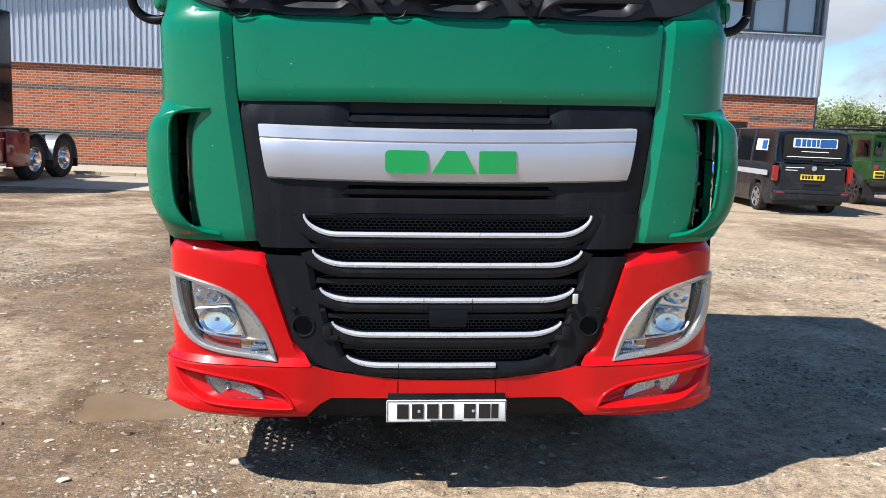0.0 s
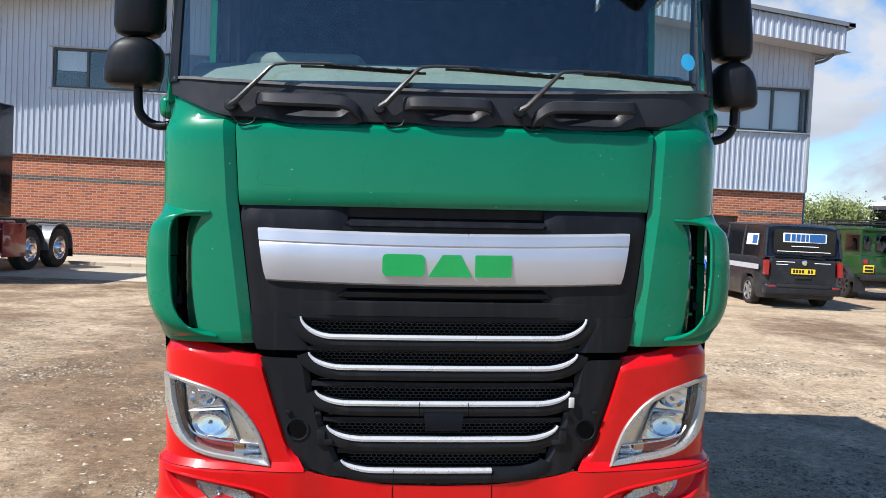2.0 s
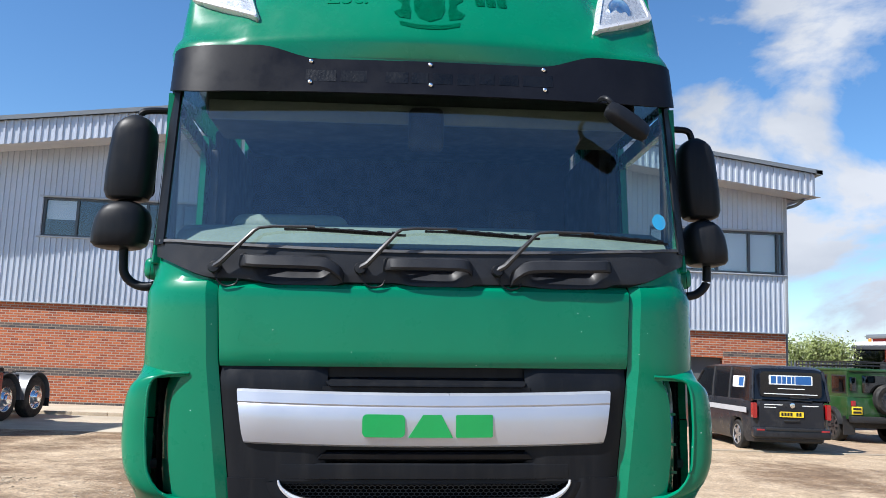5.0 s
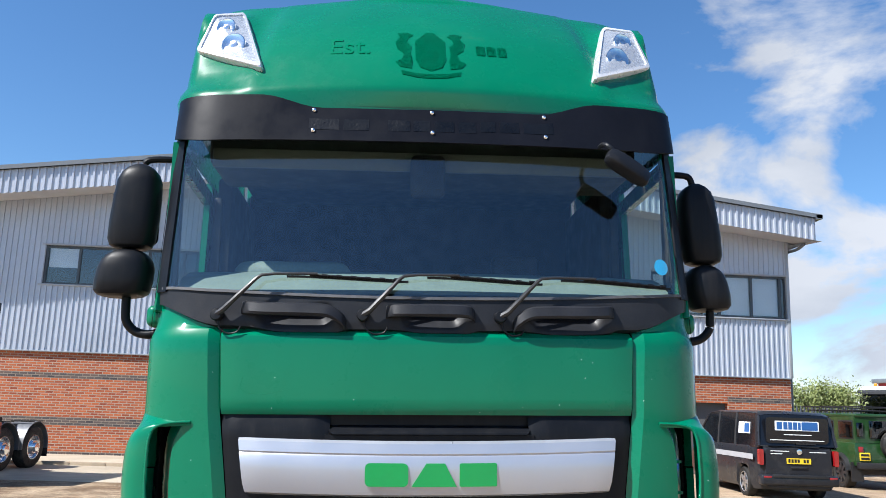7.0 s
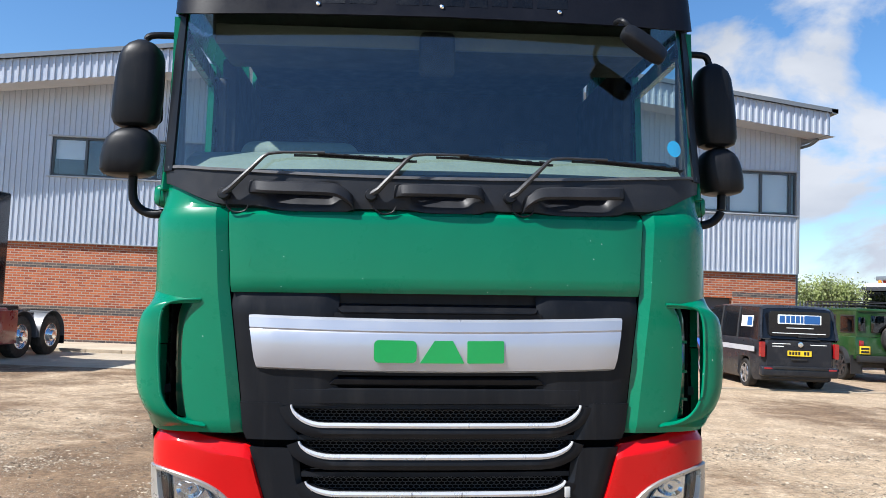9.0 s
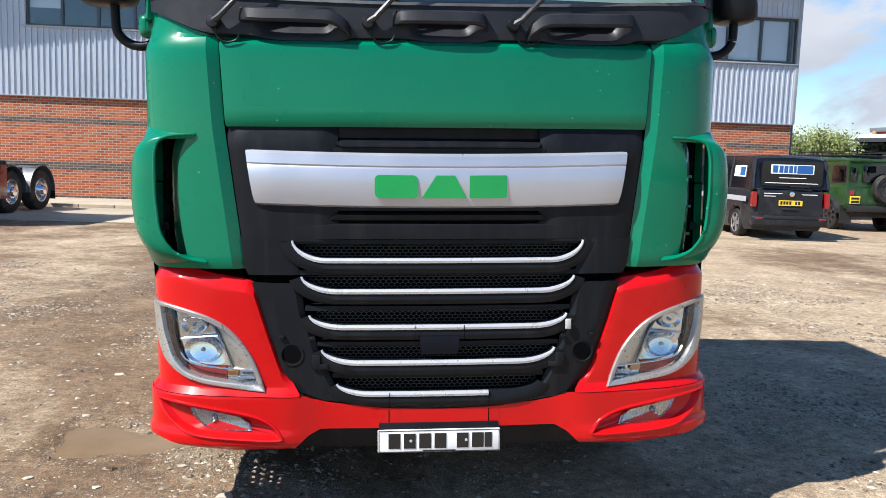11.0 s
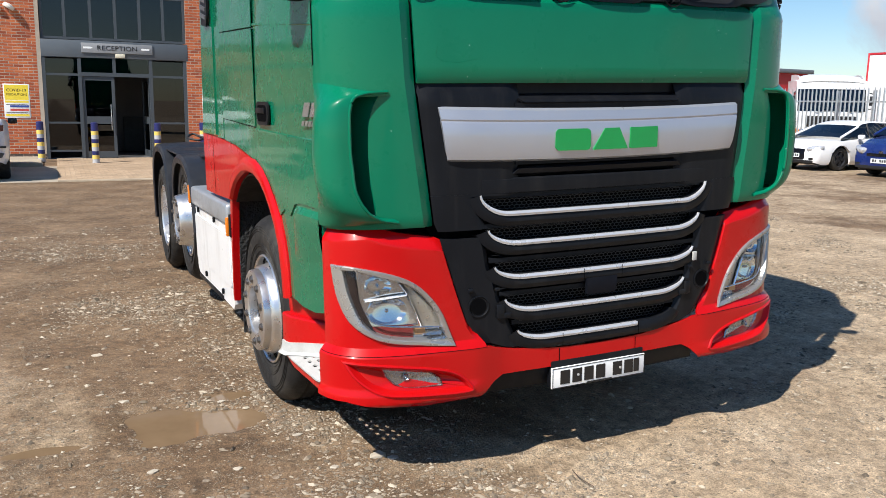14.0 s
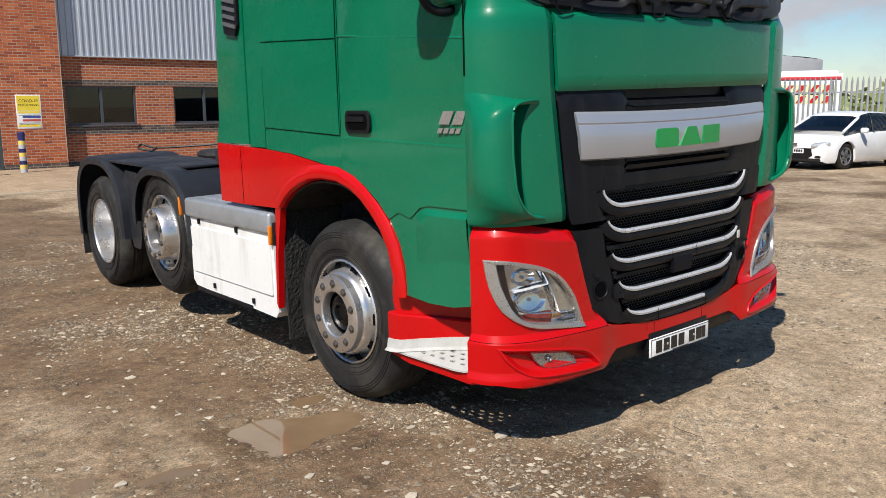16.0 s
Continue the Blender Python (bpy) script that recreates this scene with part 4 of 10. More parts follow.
for x in (-0.12, 0.115):
    bm = bmesh.new()
    lathe(bm, [(0.006, 0.0), (0.0065, -0.003), (0.0005, -0.004)], 10, Matrix.Translation((x, -0.0365, 0.38)) @ Matrix.Rotation(radians(90), 4, "Z"))
    part("plate_screw", bm, TREAD, plate)

# ---- wiper panel, windscreen, visor ----
HANDLES = ((-0.80, -0.385), (-0.185, 0.18), (0.375, 0.80))


def wp_bot(s):
    a = abs(s)
    lobe = max(smooth(h0 + 0.02, h0 + 0.16, s) * (1 - smooth(h1 - 0.02, h1 + 0.03, s)) for h0, h1 in HANDLES)
    return 2.040 - 0.014 * lobe + 0.014 * smooth(0.6, 0.9, a) + 0.105 * smooth(0.9, 1.26, a)


def wp_top(s):
    return 2.190 + 0.028 * min(1.0, abs(s) / 0.9) ** 2 + 0.018 * smooth(0.9, 1.2, abs(s))


def pocket(s, z):
    """Depth of the hand pockets below the grab handles; their floors slope outwards."""
    u = max(smooth(h0 + 0.05, h0 + 0.11, s) * (1 - smooth(h1 - 0.09, h1 - 0.03, s)) for h0, h1 in HANDLES)
    return -u * lerp_table([(2.03, 0.0), (2.052, 0.002), (2.132, 0.062), (2.146, 0.052), (2.156, 0.0)], z)


part("scuttle_panel", shell([[skin(s, wp_bot(s) + (wp_top(s) - wp_bot(s)) * k / 16, -0.034 * (k == 0) - 0.015 + 0.010 * k / 16 - 0.010 * (k == 16) + pocket(s, wp_bot(s) + (wp_top(s) - wp_bot(s)) * k / 16)) for s in steps(-1.235, 1.235, 150)] for k in range(17)], -0.02), SCUTTLE_PLASTIC, truck, "black panel below the windscreen", 0.6)
for hk, (a, b) in enumerate(HANDLES):
    fl = hk == 2
    tail = [(b - 0.12, 2.128, 0.034), (b - 0.045, 2.120, 0.032), (b + 0.006, 2.088, 0.012), (b + 0.022, 2.064, -0.014)]
    head = [(a - 0.012, 2.140, -0.014), (a + 0.02, 2.138, 0.020), (a + 0.10, 2.132, 0.034)] if hk != 1 else [(a - 0.010, 2.125, -0.014), (a + 0.015, 2.128, 0.018), (a + 0.08, 2.128, 0.034)]
    if hk == 1:
        tail = [(b - 0.08, 2.128, 0.034), (b - 0.015, 2.124, 0.020), (b + 0.010, 2.108, -0.014)]
    bm = bmesh.new()
    rows = []
    for p in bend(head + tail, 4):
        x = a + b - p.x if fl else p.x
        rows.append([skin(x, p.y + dz, p.z + o) for dz, o in ((0.026, -0.010), (0.028, 0.000), (0.021, 0.011), (-0.016, 0.015), (-0.026, 0.009), (-0.028, -0.004), (-0.020, -0.012), (0.018, -0.014))])
    grid(bm, rows, close=True)
    part("grab_handle", bm, SCUTTLE_PLASTIC, truck, "black grab handle below the windscreen", 0.6)
WS = 1.195


def ws_pt(s, k, n, off=0.0):
    z0, z1 = wp_top(s) - 0.012, 2.985
    return skin(s, z0 + (z1 - z0) * k / n, off)


ob = part("windscreen", shell([[ws_pt(s, k, 12, -0.004) for s in steps(-WS, WS, 44)] for k in range(13)], 0.0), SCREEN, truck, "clear laminated windscreen reflecting the sky")
facing(ob, (0, -1, 0))
ob.visible_shadow = False
for sg in (-1, 1):
    part("screen_edge", shell([[skin(sg * (WS - 0.022 + 0.072 * q / 2), wp_top(1.2) - 0.02 + (3.0 - wp_top(1.2)) * k / 8, 0.002) for q in range(3)] for k in range(9)], -0.01), BLACK_PLASTIC, truck)
    part("a_pillar", shell([[skin(sg * s, z, 0.0) - Vector((sg * 0.022 * max(0.0, z - 2.08), 0, 0)) for s in steps(1.244, SEAM - 0.006, 8)] for z in steps(2.14, 3.02, 8)], -0.03), GREEN, truck)
part("screen_base", shell([[skin(s, wp_top(s) - 0.01 + 0.012 * k, 0.002) for s in steps(-1.2, 1.2, 40)] for k in range(2)], -0.01), surface("grey_rubber_seal", (0.07, 0.07, 0.075), 0.6, vary=0.4, fine=30), truck)
bm = bmesh.new()
for v in lathe(bm, [(0.038, 0.0), (0.0005, 0.0)], 20).verts:
    v.co = skin(1.075 + v.co.y, 2.36 + v.co.z, -0.008)
part("disc_sticker", bm, STICKER, truck, "round blue disc sticker inside the windscreen")

# three wipers: pivot, bent arm, blade
for s0, s1, s2, s3 in ((-0.912, -0.725, -0.49, -0.10), (-0.292, -0.118, 0.12, 0.49), (0.297, 0.478, 0.73, 1.10)):
    base = skin(s0, 2.108, 0.012)
    arm = bmesh.new()
    tube(arm, [base, skin(s0 + 0.03, 2.127, 0.028), skin(s1 - 0.02, 2.262, 0.050), skin(s1, 2.276, 0.047), skin(s1 + 0.06, 2.283, 0.042), skin(s2, 2.285, 0.03)], [0.015, 0.013, 0.008, 0.007, 0.006, 0.006], 8)
    wiper = part("wiper", arm, surface("wiper_arm_grey", (0.035, 0.036, 0.039), 0.38, metal=0.3, vary=0.2) if s0 < -0.9 else bpy.data.materials["wiper_arm_grey"], truck, "black three-arm wiper parked on the glass")
    bm = bmesh.new()
    for v in lathe(bm, [(0.0005, 0.026), (0.022, 0.024), (0.027, 0.016), (0.027, -0.012)], 16).verts:
        v.co = skin(s0 + v.co.y, 2.108 + v.co.z, v.co.x)
    part("pivot_cap", bm, BLACK_PLASTIC, wiper)
    # blade: a slim rubber edge under a jointed carrier
    a = s1 + 0.10

    def on_blade(s_, dz, o):
        return skin(s_, 2.276 - 0.020 * smooth(a, s3, s_) + dz, o)

    bm = bmesh.new()
    grid(bm, [[on_blade(a + (s3 - a) * k / 12, dz, o) for dz, o in ((-0.0045, 0.000), (-0.004, 0.010), (0.005, 0.012), (0.006, 0.002))] for k in range(13)], close=True)
    blade = part("blade", bm, BLACK_PLASTIC, wiper)
    bm = bmesh.new()
    tube(bm, [on_blade(s, 0.007, 0.017) for s in steps(a + 0.10, s3 - 0.03, 8)], [0.0055] * 6 + [0.004, 0.003, 0.002], 6)
    part("blade_carrier", bm, BLACK_PLASTIC, blade)
    for q in range(6):
        bm = bmesh.new()
        c = s2 + 0.03 + (s3 - s2 - 0.08) * q / 5
        tube(bm, [on_blade(c - 0.012, 0.007, 0.018), on_blade(c + 0.012, 0.006, 0.018)], 0.008, 6)
        part("blade_clip", bm, BLACK_PLASTIC, blade)
    bm = bmesh.new()
    tube(bm, [skin(s, z, 0.006) for s, z in [(p.x, p.y) for p in bend([(s0 + 0.01, 2.09, 0), (s0 + 0.015, 2.05, 0), (s0 + 0.05, 2.028, 0), (s0 + 0.09, 2.035, 0), (s0 + 0.105, 2.058, 0)], 4)]], 0.0035, 6)
    part("washer_hose", bm, BLACK_PLASTIC, wiper)


# sun visor board across the top of the screen
def vis_top(s):
    a = abs(s)
    return 3.062 + 0.062 * smooth(0.50, 0.78, a)


def vis_bot(s):
    return 2.893


def vis_pt(s, k, n, off=0.0):
    z = vis_bot(s) + (vis_top(s) - vis_bot(s)) * k / n
    a = abs(s)
    x, y = float(np.interp(a, _vs, _vx)), float(np.interp(a, _vs, _vy))
    x2, y2 = float(np.interp(a + 0.01, _vs, _vx)), float(np.interp(a + 0.01, _vs, _vy))
    d = Vector((x2 - x, y2 - y)).normalized()
    lift = 0.30 * max(0.0, y - 0.07) * (1 - k / n)
    return Vector((math.copysign(x + off * d.y, s), y - off * d.x + 0.05 * k / n, z + lift))


_vp = bend([(0, 0.008, 0), (0.5, 0.022, 0), (0.9, 0.052, 0), (1.06, 0.085, 0), (1.145, 0.135, 0), (1.185, 0.22, 0), (1.198, 0.34, 0)], 5)
_vx, _vy = [p.x for p in _vp], [p.y for p in _vp]
_vs = [0.0]
for _k in range(1, len(_vp)):
    _vs.append(_vs[-1] + (_vp[_k] - _vp[_k - 1]).length)
VEND = _vs[-1] - 0.012


visor = part("sun_visor", shell([[vis_pt(s, k, 6) for s in steps(-VEND, VEND, 64)] for k in range(7)], 0.008), SATIN, truck, "satin black sun visor board with studs")
for s in (-0.535, 0.0, 0.52):
    for k in (0.28, 0.9):
        bm = bmesh.new()
        lathe(bm, [(0.010, 0.0), (0.009, 0.005), (0.005, 0.008), (0.0005, 0.009)], 12, Matrix.Translation(vis_pt(s, k * 6, 6, 0.001)) @ Matrix.Rotation(radians(-90), 4, "Z"))
        part("stud", bm, CHROME, visor, "bright visor stud")
# traces of removed sign-writing on the visor, as plain bars
rnd = random.Random(4)
for a, b in ((-0.555, -0.42), (-0.40, -0.285), (-0.20, -0.10), (-0.085, -0.01), (0.01, 0.10), (0.12, 0.20), (0.22, 0.29), (0.31, 0.40), (0.42, 0.56)):
    k0 = 1.9 if rnd.random() < 0.5 else 2.2
    part("lettering_trace", shell([[vis_pt(s, k, 6, 0.0012) for s in steps(a, b, 3)] for k in (k0, k0 + 2.0)], 0.0006), VISOR_GHOST, visor, "rough trace of removed lettering")
part("visor_shade", shell([[vis_pt(s, 6, 6) + Vector((0, o, -0.003)) for o in (0.003, 0.05, 0.11)] for s in steps(-VEND, VEND, 50)], 0.004), SATIN, visor)
# black strip paints in the shadow under the roof's brow
part("brow_gap", shell([[vis_pt(s, 6, 6) + Vector((0, 0.022 + 0.03 * k, -0.012 + 0.012 * k)) for s in steps(-0.78, 0.78, 24)] for k in range(3)], 0.004), DARK, visor)


# ---- high roof with its two corner lamps ----
def roof_pt(s, z):
    """Front face of the roof, leaning back more and more."""
    h = z - 3.0
    p = skin(s, 3.0)
    lean = 0.10 * h + 0.62 * max(0, h - 0.12) ** 1.5
    tap = 1 - 0.035 * max(0.0, h - 0.1) - 0.10 * max(0.0, h - 0.55)
    side_y = smooth(0.2, 1.4, p.y)
    lean += 0.06 * min(1.0, abs(p.x) / 0.85) ** 2 * smooth(0.05, 0.3, h)
    return Vector((p.x * tap, p.y + lean * (1 - side_y), z))


RZ = [2.985, 3.04, 3.10, 3.16, 3.20, 3.26, 3.32, 3.38, 3.44, 3.50, 3.56, 3.62, 3.68, 3.74, 3.79, 3.83, 3.86]
RS = steps(0, 0.7, 6) + steps(0.7, CORNER, 16)[1:] + [CORNER + d for d in (0.15, 0.35, 0.6, 0.9, 1.3, 1.7, 2.1)]
RS = [-v for v in RS[:0:-1]] + RS


FLUSH = (5.4721, 2.1341, -1.5297, -7.1767)


def roof_off(s, z):
    """The brow: the middle stands proud between the lamp bays."""
    a = abs(s)
    p = roof_pt(s, z)
    bay = smooth(0.80, 0.88, a - 0.10 * (3.7 - z)) * (1 - smooth(0.1, 0.9, p.y - 0.62))
    brow = 0.05 * (1 - bay) * smooth(3.10, 3.18, z) * (1 - smooth(0.3, 0.9, p.y))
    ledge = 0.045 * bay * (1 - smooth(3.215, 3.235, z)) * smooth(3.10, 3.14, z)
    # the lamps lie flush in swollen corners
    x = abs(p.x)
    flush = smooth(0.77, 0.83, x + 0.22 * (3.7 - z) - 0.11) * (1 - smooth(1.15, 1.22, x)) * smooth(3.21, 3.29, z) * (1 - smooth(3.72, 3.80, z))
    fill_ = (FLUSH[0] * x + FLUSH[1] * z + FLUSH[2] * x * z + FLUSH[3] + 0.006 - p.y) * flush
    return Vector((0, (-brow - ledge * 0.7) * (1 - flush) + fill_, 0)) + Vector((math.copysign(ledge * 0.3 * smooth(0.9, 1.2, a), s), 0, 0))


bm = bmesh.new()
rr = [[roof_pt(s, z) + roof_off(s, z) for s in RS] for z in RZ]
vs = grid(bm, rr)
# crown: rows from the left edge of the top ring to the right edge
top = vs[-1]
half = len(top) // 2
left, right = top[: half + 1][::-1], top[half:]
prev = None
for a, b in zip(left, right):
    line = [a] if a is b else [a] + [bm.verts.new(a.co.lerp(b.co, k / 10) + Vector((0, 0, 0.06 * math.sin(math.pi * k / 10) * smooth(0, 0.6, abs(a.co.x))))) for k in range(1, 10)] + [b]
    if prev:
        if len(prev) == 1:
            for k in range(10):
                bm.faces.new((prev[0], line[k], line[k + 1]))
        else:
            for k in range(10):
                bm.faces.new((prev[k], line[k], line[k + 1], prev[k + 1]))
    prev = line
roof = part("roof", bm, GREEN_SIDE, truck, "high green roof", 0.8)
# soft shadow of removed sign-writing on the brow
def roof_print(bm):
    """Lays a flat drawing in (x, y) onto the brow."""
    for v in bm.verts:
        v.co = roof_pt(v.co.x, v.co.y) + roof_off(v.co.x, v.co.y) + Vector((0, -0.0025, 0.0008))
    return bm


for s0, s1 in ((0.23, 0.275), (0.285, 0.33), (0.34, 0.385)):
    part("lettering_ghost", roof_print(slab(rounded(s0, 3.405, s1, 3.47, 0.008), (), lambda a, b: (a, b, 0), (0, 0, 0.0001))), FADED, roof, "faint ghost of removed sign-writing")
def mirrored(poly):
    return [(-x, z) for x, z in poly[::-1]]


SUPPORTER = [(0.095, 3.30), (0.15, 3.31), (0.172, 3.34), (0.14, 3.36), (0.13, 3.40), (0.165, 3.43), (0.175, 3.48), (0.15, 3.515), (0.165, 3.545), (0.12, 3.55), (0.085, 3.535), (0.11, 3.51), (0.12, 3.48), (0.095, 3.45), (0.10, 3.40), (0.09, 3.35)]
SCROLL = [(-0.14, 3.262), (-0.07, 3.245), (0.0, 3.24), (0.07, 3.245), (0.14, 3.262), (0.145, 3.285), (0.08, 3.27), (0.0, 3.264), (-0.08, 3.27), (-0.145, 3.285)]
SHIELD = [(-0.075, 3.49), (-0.075, 3.36), (-0.055, 3.31), (0.0, 3.285), (0.055, 3.31), (0.075, 3.36), (0.075, 3.49), (0.045, 3.52), (0.02, 3.555), (-0.02, 3.555), (-0.045, 3.52)]
for poly in (SHIELD, SUPPORTER, mirrored(SUPPORTER), SCROLL):
    part("crest_ghost", roof_print(slab(poly, (), lambda a, b: (a, b, 0), (0, 0, 0.0001))), FADED, roof, "faint ghost of a removed crest")
# lamp corners: inner top, outer top, outer foot, inner foot
LAMP = [Vector(p) for p in ((0.955, 0.575, 3.752), (1.10, 0.515, 3.705), (1.155, 0.415, 3.462), (0.800, 0.205, 3.300))]
for sg in (-1, 1):
    def on_lamp(u, v, out):
        """u from the inner to the outer side, v from foot to top, bowed outwards."""
        p = (LAMP[3] * (1 - u) + LAMP[2] * u) * (1 - v) + (LAMP[0] * (1 - u) + LAMP[1] * u) * v
        p = p + Vector((0.25, -0.85, 0.45)) * (out + 0.022 * max(0.0, math.sin(math.pi * u)) ** 0.8 * (0.6 + 0.4 * math.sin(math.pi * v)))
        return Vector((sg * p.x, p.y, p.z))

    loop = []
    for u, v in rounded(0.0, 0.0, 1.0, 1.0, 0.08, 4):
        loop.append((u, v))
    loop.append(loop[0])

    def lamp_ring(w, o):
        return [on_lamp(0.5 + (u - 0.5) * w, 0.5 + (v - 0.5) * w, o) for u, v in loop]

    rl = part("roof_lamp", shell([lamp_ring(1.03, -0.06), lamp_ring(1.03, 0.0), lamp_ring(1.01, 0.007), lamp_ring(0.91, 0.007), lamp_ring(0.89, -0.004)], 0.0), STRIP, truck, "clear roof lamp in a pale frame")
    part("lamp_bowl", shell([lamp_ring(w, o) for w, o in ((0.92, 0.0), (0.80, -0.004), (0.45, -0.006), (0.02, -0.006))], 0.0), LAMP_BOWL, rl)
    ob = part("lamp_cover", shell([lamp_ring(w, o) for w, o in ((0.915, 0.008), (0.5, 0.018), (0.02, 0.020))], 0.0), LENS, rl)
    ob.visible_shadow = False
    facing(ob, (0, -1, 0.3))
    for u, v, r in ((0.55, 0.66, 0.050), (0.40, 0.30, 0.062)):
        bm = bmesh.new()
        lathe(bm, [(r, -0.004), (r, 0.008), (r * 0.92, 0.010), (r * 0.6, 0.003), (r * 0.35, 0.002), (r * 0.3, 0.008), (0.0005, 0.010)], 20, Matrix.Translation(on_lamp(u, v, -0.008)) @ Vector((sg * 0.25, -1, 0.15)).to_track_quat("X", "Z").to_matrix().to_4x4())
        part("reflector", bm, CHROME, rl)

# ---- mirrors on their arms ----


def pod(bm, c, sx, sy, sz, taper=0.0, n=14, m=12, p=0.42):
    """A soft rounded housing."""
    rows = []
    for i in range(m + 1):
        v = -math.pi / 2 + math.pi * i / m
        cz_, rz = math.copysign(abs(math.sin(v)) ** p, math.sin(v)), max(0.02, math.cos(v) ** p)
        rows.append([Vector(c) + Vector((sx * rz * math.copysign(abs(math.cos(t)) ** 0.6, math.cos(t)) * (1 + taper * cz_), sy * rz * math.copysign(abs(math.sin(t)) ** 0.6, math.sin(t)), sz * cz_)) for t in (2 * math.pi * k / n for k in range(n))])
    grid(bm, rows, close=True)
    return bm


MAIN = [(-1.0, 0.60), (-0.95, 0.84), (-0.80, 0.97), (-0.35, 1.0), (0.25, 0.97), (0.62, 0.91), (0.80, 0.78), (0.92, 0.56), (1.0, 0.26)]
WIDE = [(-1.0, 0.55), (-0.94, 0.80), (-0.78, 0.95), (-0.35, 1.0), (0.20, 0.97), (0.52, 0.89), (0.74, 0.75), (0.90, 0.54), (1.0, 0.26)]


def housing(c, hw, hd, hz, prof, lean, n=20):
    """A mirror shell: rounded rings of changing width, leaning outwards at the foot."""
    bm = bmesh.new()
    rows = []
    for v, w in prof:
        x0 = c[0] - lean * v
        rows.append([(x0 + hw * w * math.copysign(abs(math.cos(t)) ** 0.62, math.cos(t)), c[1] + hd * (0.35 + 0.65 * w) * math.copysign(abs(math.sin(t)) ** 0.62, math.sin(t)), c[2] + hz * v) for t in (2 * math.pi * k / n for k in range(n))])
    vs = grid(bm, rows, close=True)
    bm.faces.new(vs[0][::-1])
    bm.faces.new(vs[-1])
    return bm


MY = 0.35
for sg, xm, zm, wm, xw, zw, ww, xa, za, zt in ((-1, 1.371, 2.643, 0.106, 1.399, 2.327, 0.124, 1.386, 2.045, 2.862), (1, 1.340, 2.616, 0.092, 1.364, 2.298, 0.098, 1.376, 2.040, 2.852)):
    arm = bmesh.new()
    tube(arm, bend([(sg * 1.21, 0.34, za + 0.018), (sg * (xa - 0.12), 0.34, za), (sg * (xa - 0.055), MY, za + 0.012), (sg * (xa - 0.010), MY, za + 0.055), (sg * xa, MY, za + 0.12), (sg * xa, MY, zw)], 5), 0.0205, 12)
    mir = part("mirror_assembly", arm, BLACK_PLASTIC, truck, "black twin mirror on tubular arms")
    arm = bmesh.new()
    tube(arm, bend([(sg * 1.16, 0.40, zt + 0.02), (sg * 1.22, 0.37, zt + 0.022), (sg * (xm - 0.045), MY, zt + 0.012), (sg * (xm - 0.022), MY, zt - 0.02), (sg * (xm - 0.02), MY, zm + 0.17)], 5), 0.016, 10)
    part("upper_arm", arm, BLACK_PLASTIC, mir)
    arm = bmesh.new()
    tube(arm, [(sg * xa, MY, zw + 0.06), (sg * xa, MY, zm - 0.16)], 0.022, 10)
    part("link_arm", arm, BLACK_PLASTIC, mir)
    part("main_housing", housing((sg * xm, MY, zm), wm, 0.088, 0.200, MAIN, sg * 0.014), BLACK_PLASTIC, mir)
    part("wide_angle_housing", housing((sg * xw, MY, zw), ww, 0.10, 0.110, WIDE, sg * 0.014), BLACK_PLASTIC, mir)
    for x_, zc, h, w in ((xm, zm, 0.165, wm - 0.022), (xw, zw - 0.02, 0.075, ww - 0.03)):
        part("mirror_glass", slab(rounded(sg * x_ - w, zc - h, sg * x_ + w, zc + h, 0.03), (), lambda a, b: (a, MY + 0.090, b), (0, 0.004, 0)), MIRROR, mir)
    part("mirror_foot", box(bmesh.new(), (sg * 1.18, 0.27, za + 0.03), (sg * 1.275, 0.42, za + 0.13), 0.03, 3), GREEN, mir)
    part("upper_foot", box(bmesh.new(), (sg * 1.15, 0.35, zt), (sg * 1.205, 0.44, zt + 0.045), 0.015, 2), BLACK_PLASTIC, mir)
# kerb-view mirror on a stalk before the screen
bm = bmesh.new()
tube(bm, bend([(0.77, 0.03, 2.90), (0.775, -0.02, 2.895), (0.79, -0.05, 2.875), (0.83, -0.06, 2.82)], 4), 0.012, 8)
km = part("front_mirror", bm, BLACK_PLASTIC, truck, "black front-view mirror on a stalk")
bm = pod(bmesh.new(), (0, 0, 0), 0.112, 0.034, 0.047)
bmesh.ops.transform(bm, matrix=Matrix.Translation((0.866, -0.066, 2.776)) @ Matrix.Rotation(radians(34), 4, "Y") @ Matrix.Rotation(radians(-35), 4, "X"), verts=bm.verts)
part("mirror_housing", bm, BLACK_PLASTIC, km)

# ---- cab sides: doors, sleeper wall, lower panels, red wheel arch ----
ARCH_IN = [(0.80, 0.69), (0.815, 0.80), (0.85, 0.93), (0.91, 1.02), (0.99, 1.095), (1.08, 1.155), (1.19, 1.205), (1.33, 1.24), (1.48, 1.245), (1.60, 1.232), (1.70, 1.20), (1.80, 1.155), (1.88, 1.10), (1.935, 1.045)]
ARCH_OUT = [(0.715, 0.71), (0.725, 0.86), (0.765, 0.97), (0.83, 1.065), (0.93, 1.15), (1.06, 1.225), (1.20, 1.275), (1.31, 1.305)]
XS = 1.24


def side(sg, off=0.0):
    return lambda a, b: (sg * (XS + off) * (1 - 0.018 * max(0.0, b - 2.08)), a, b)


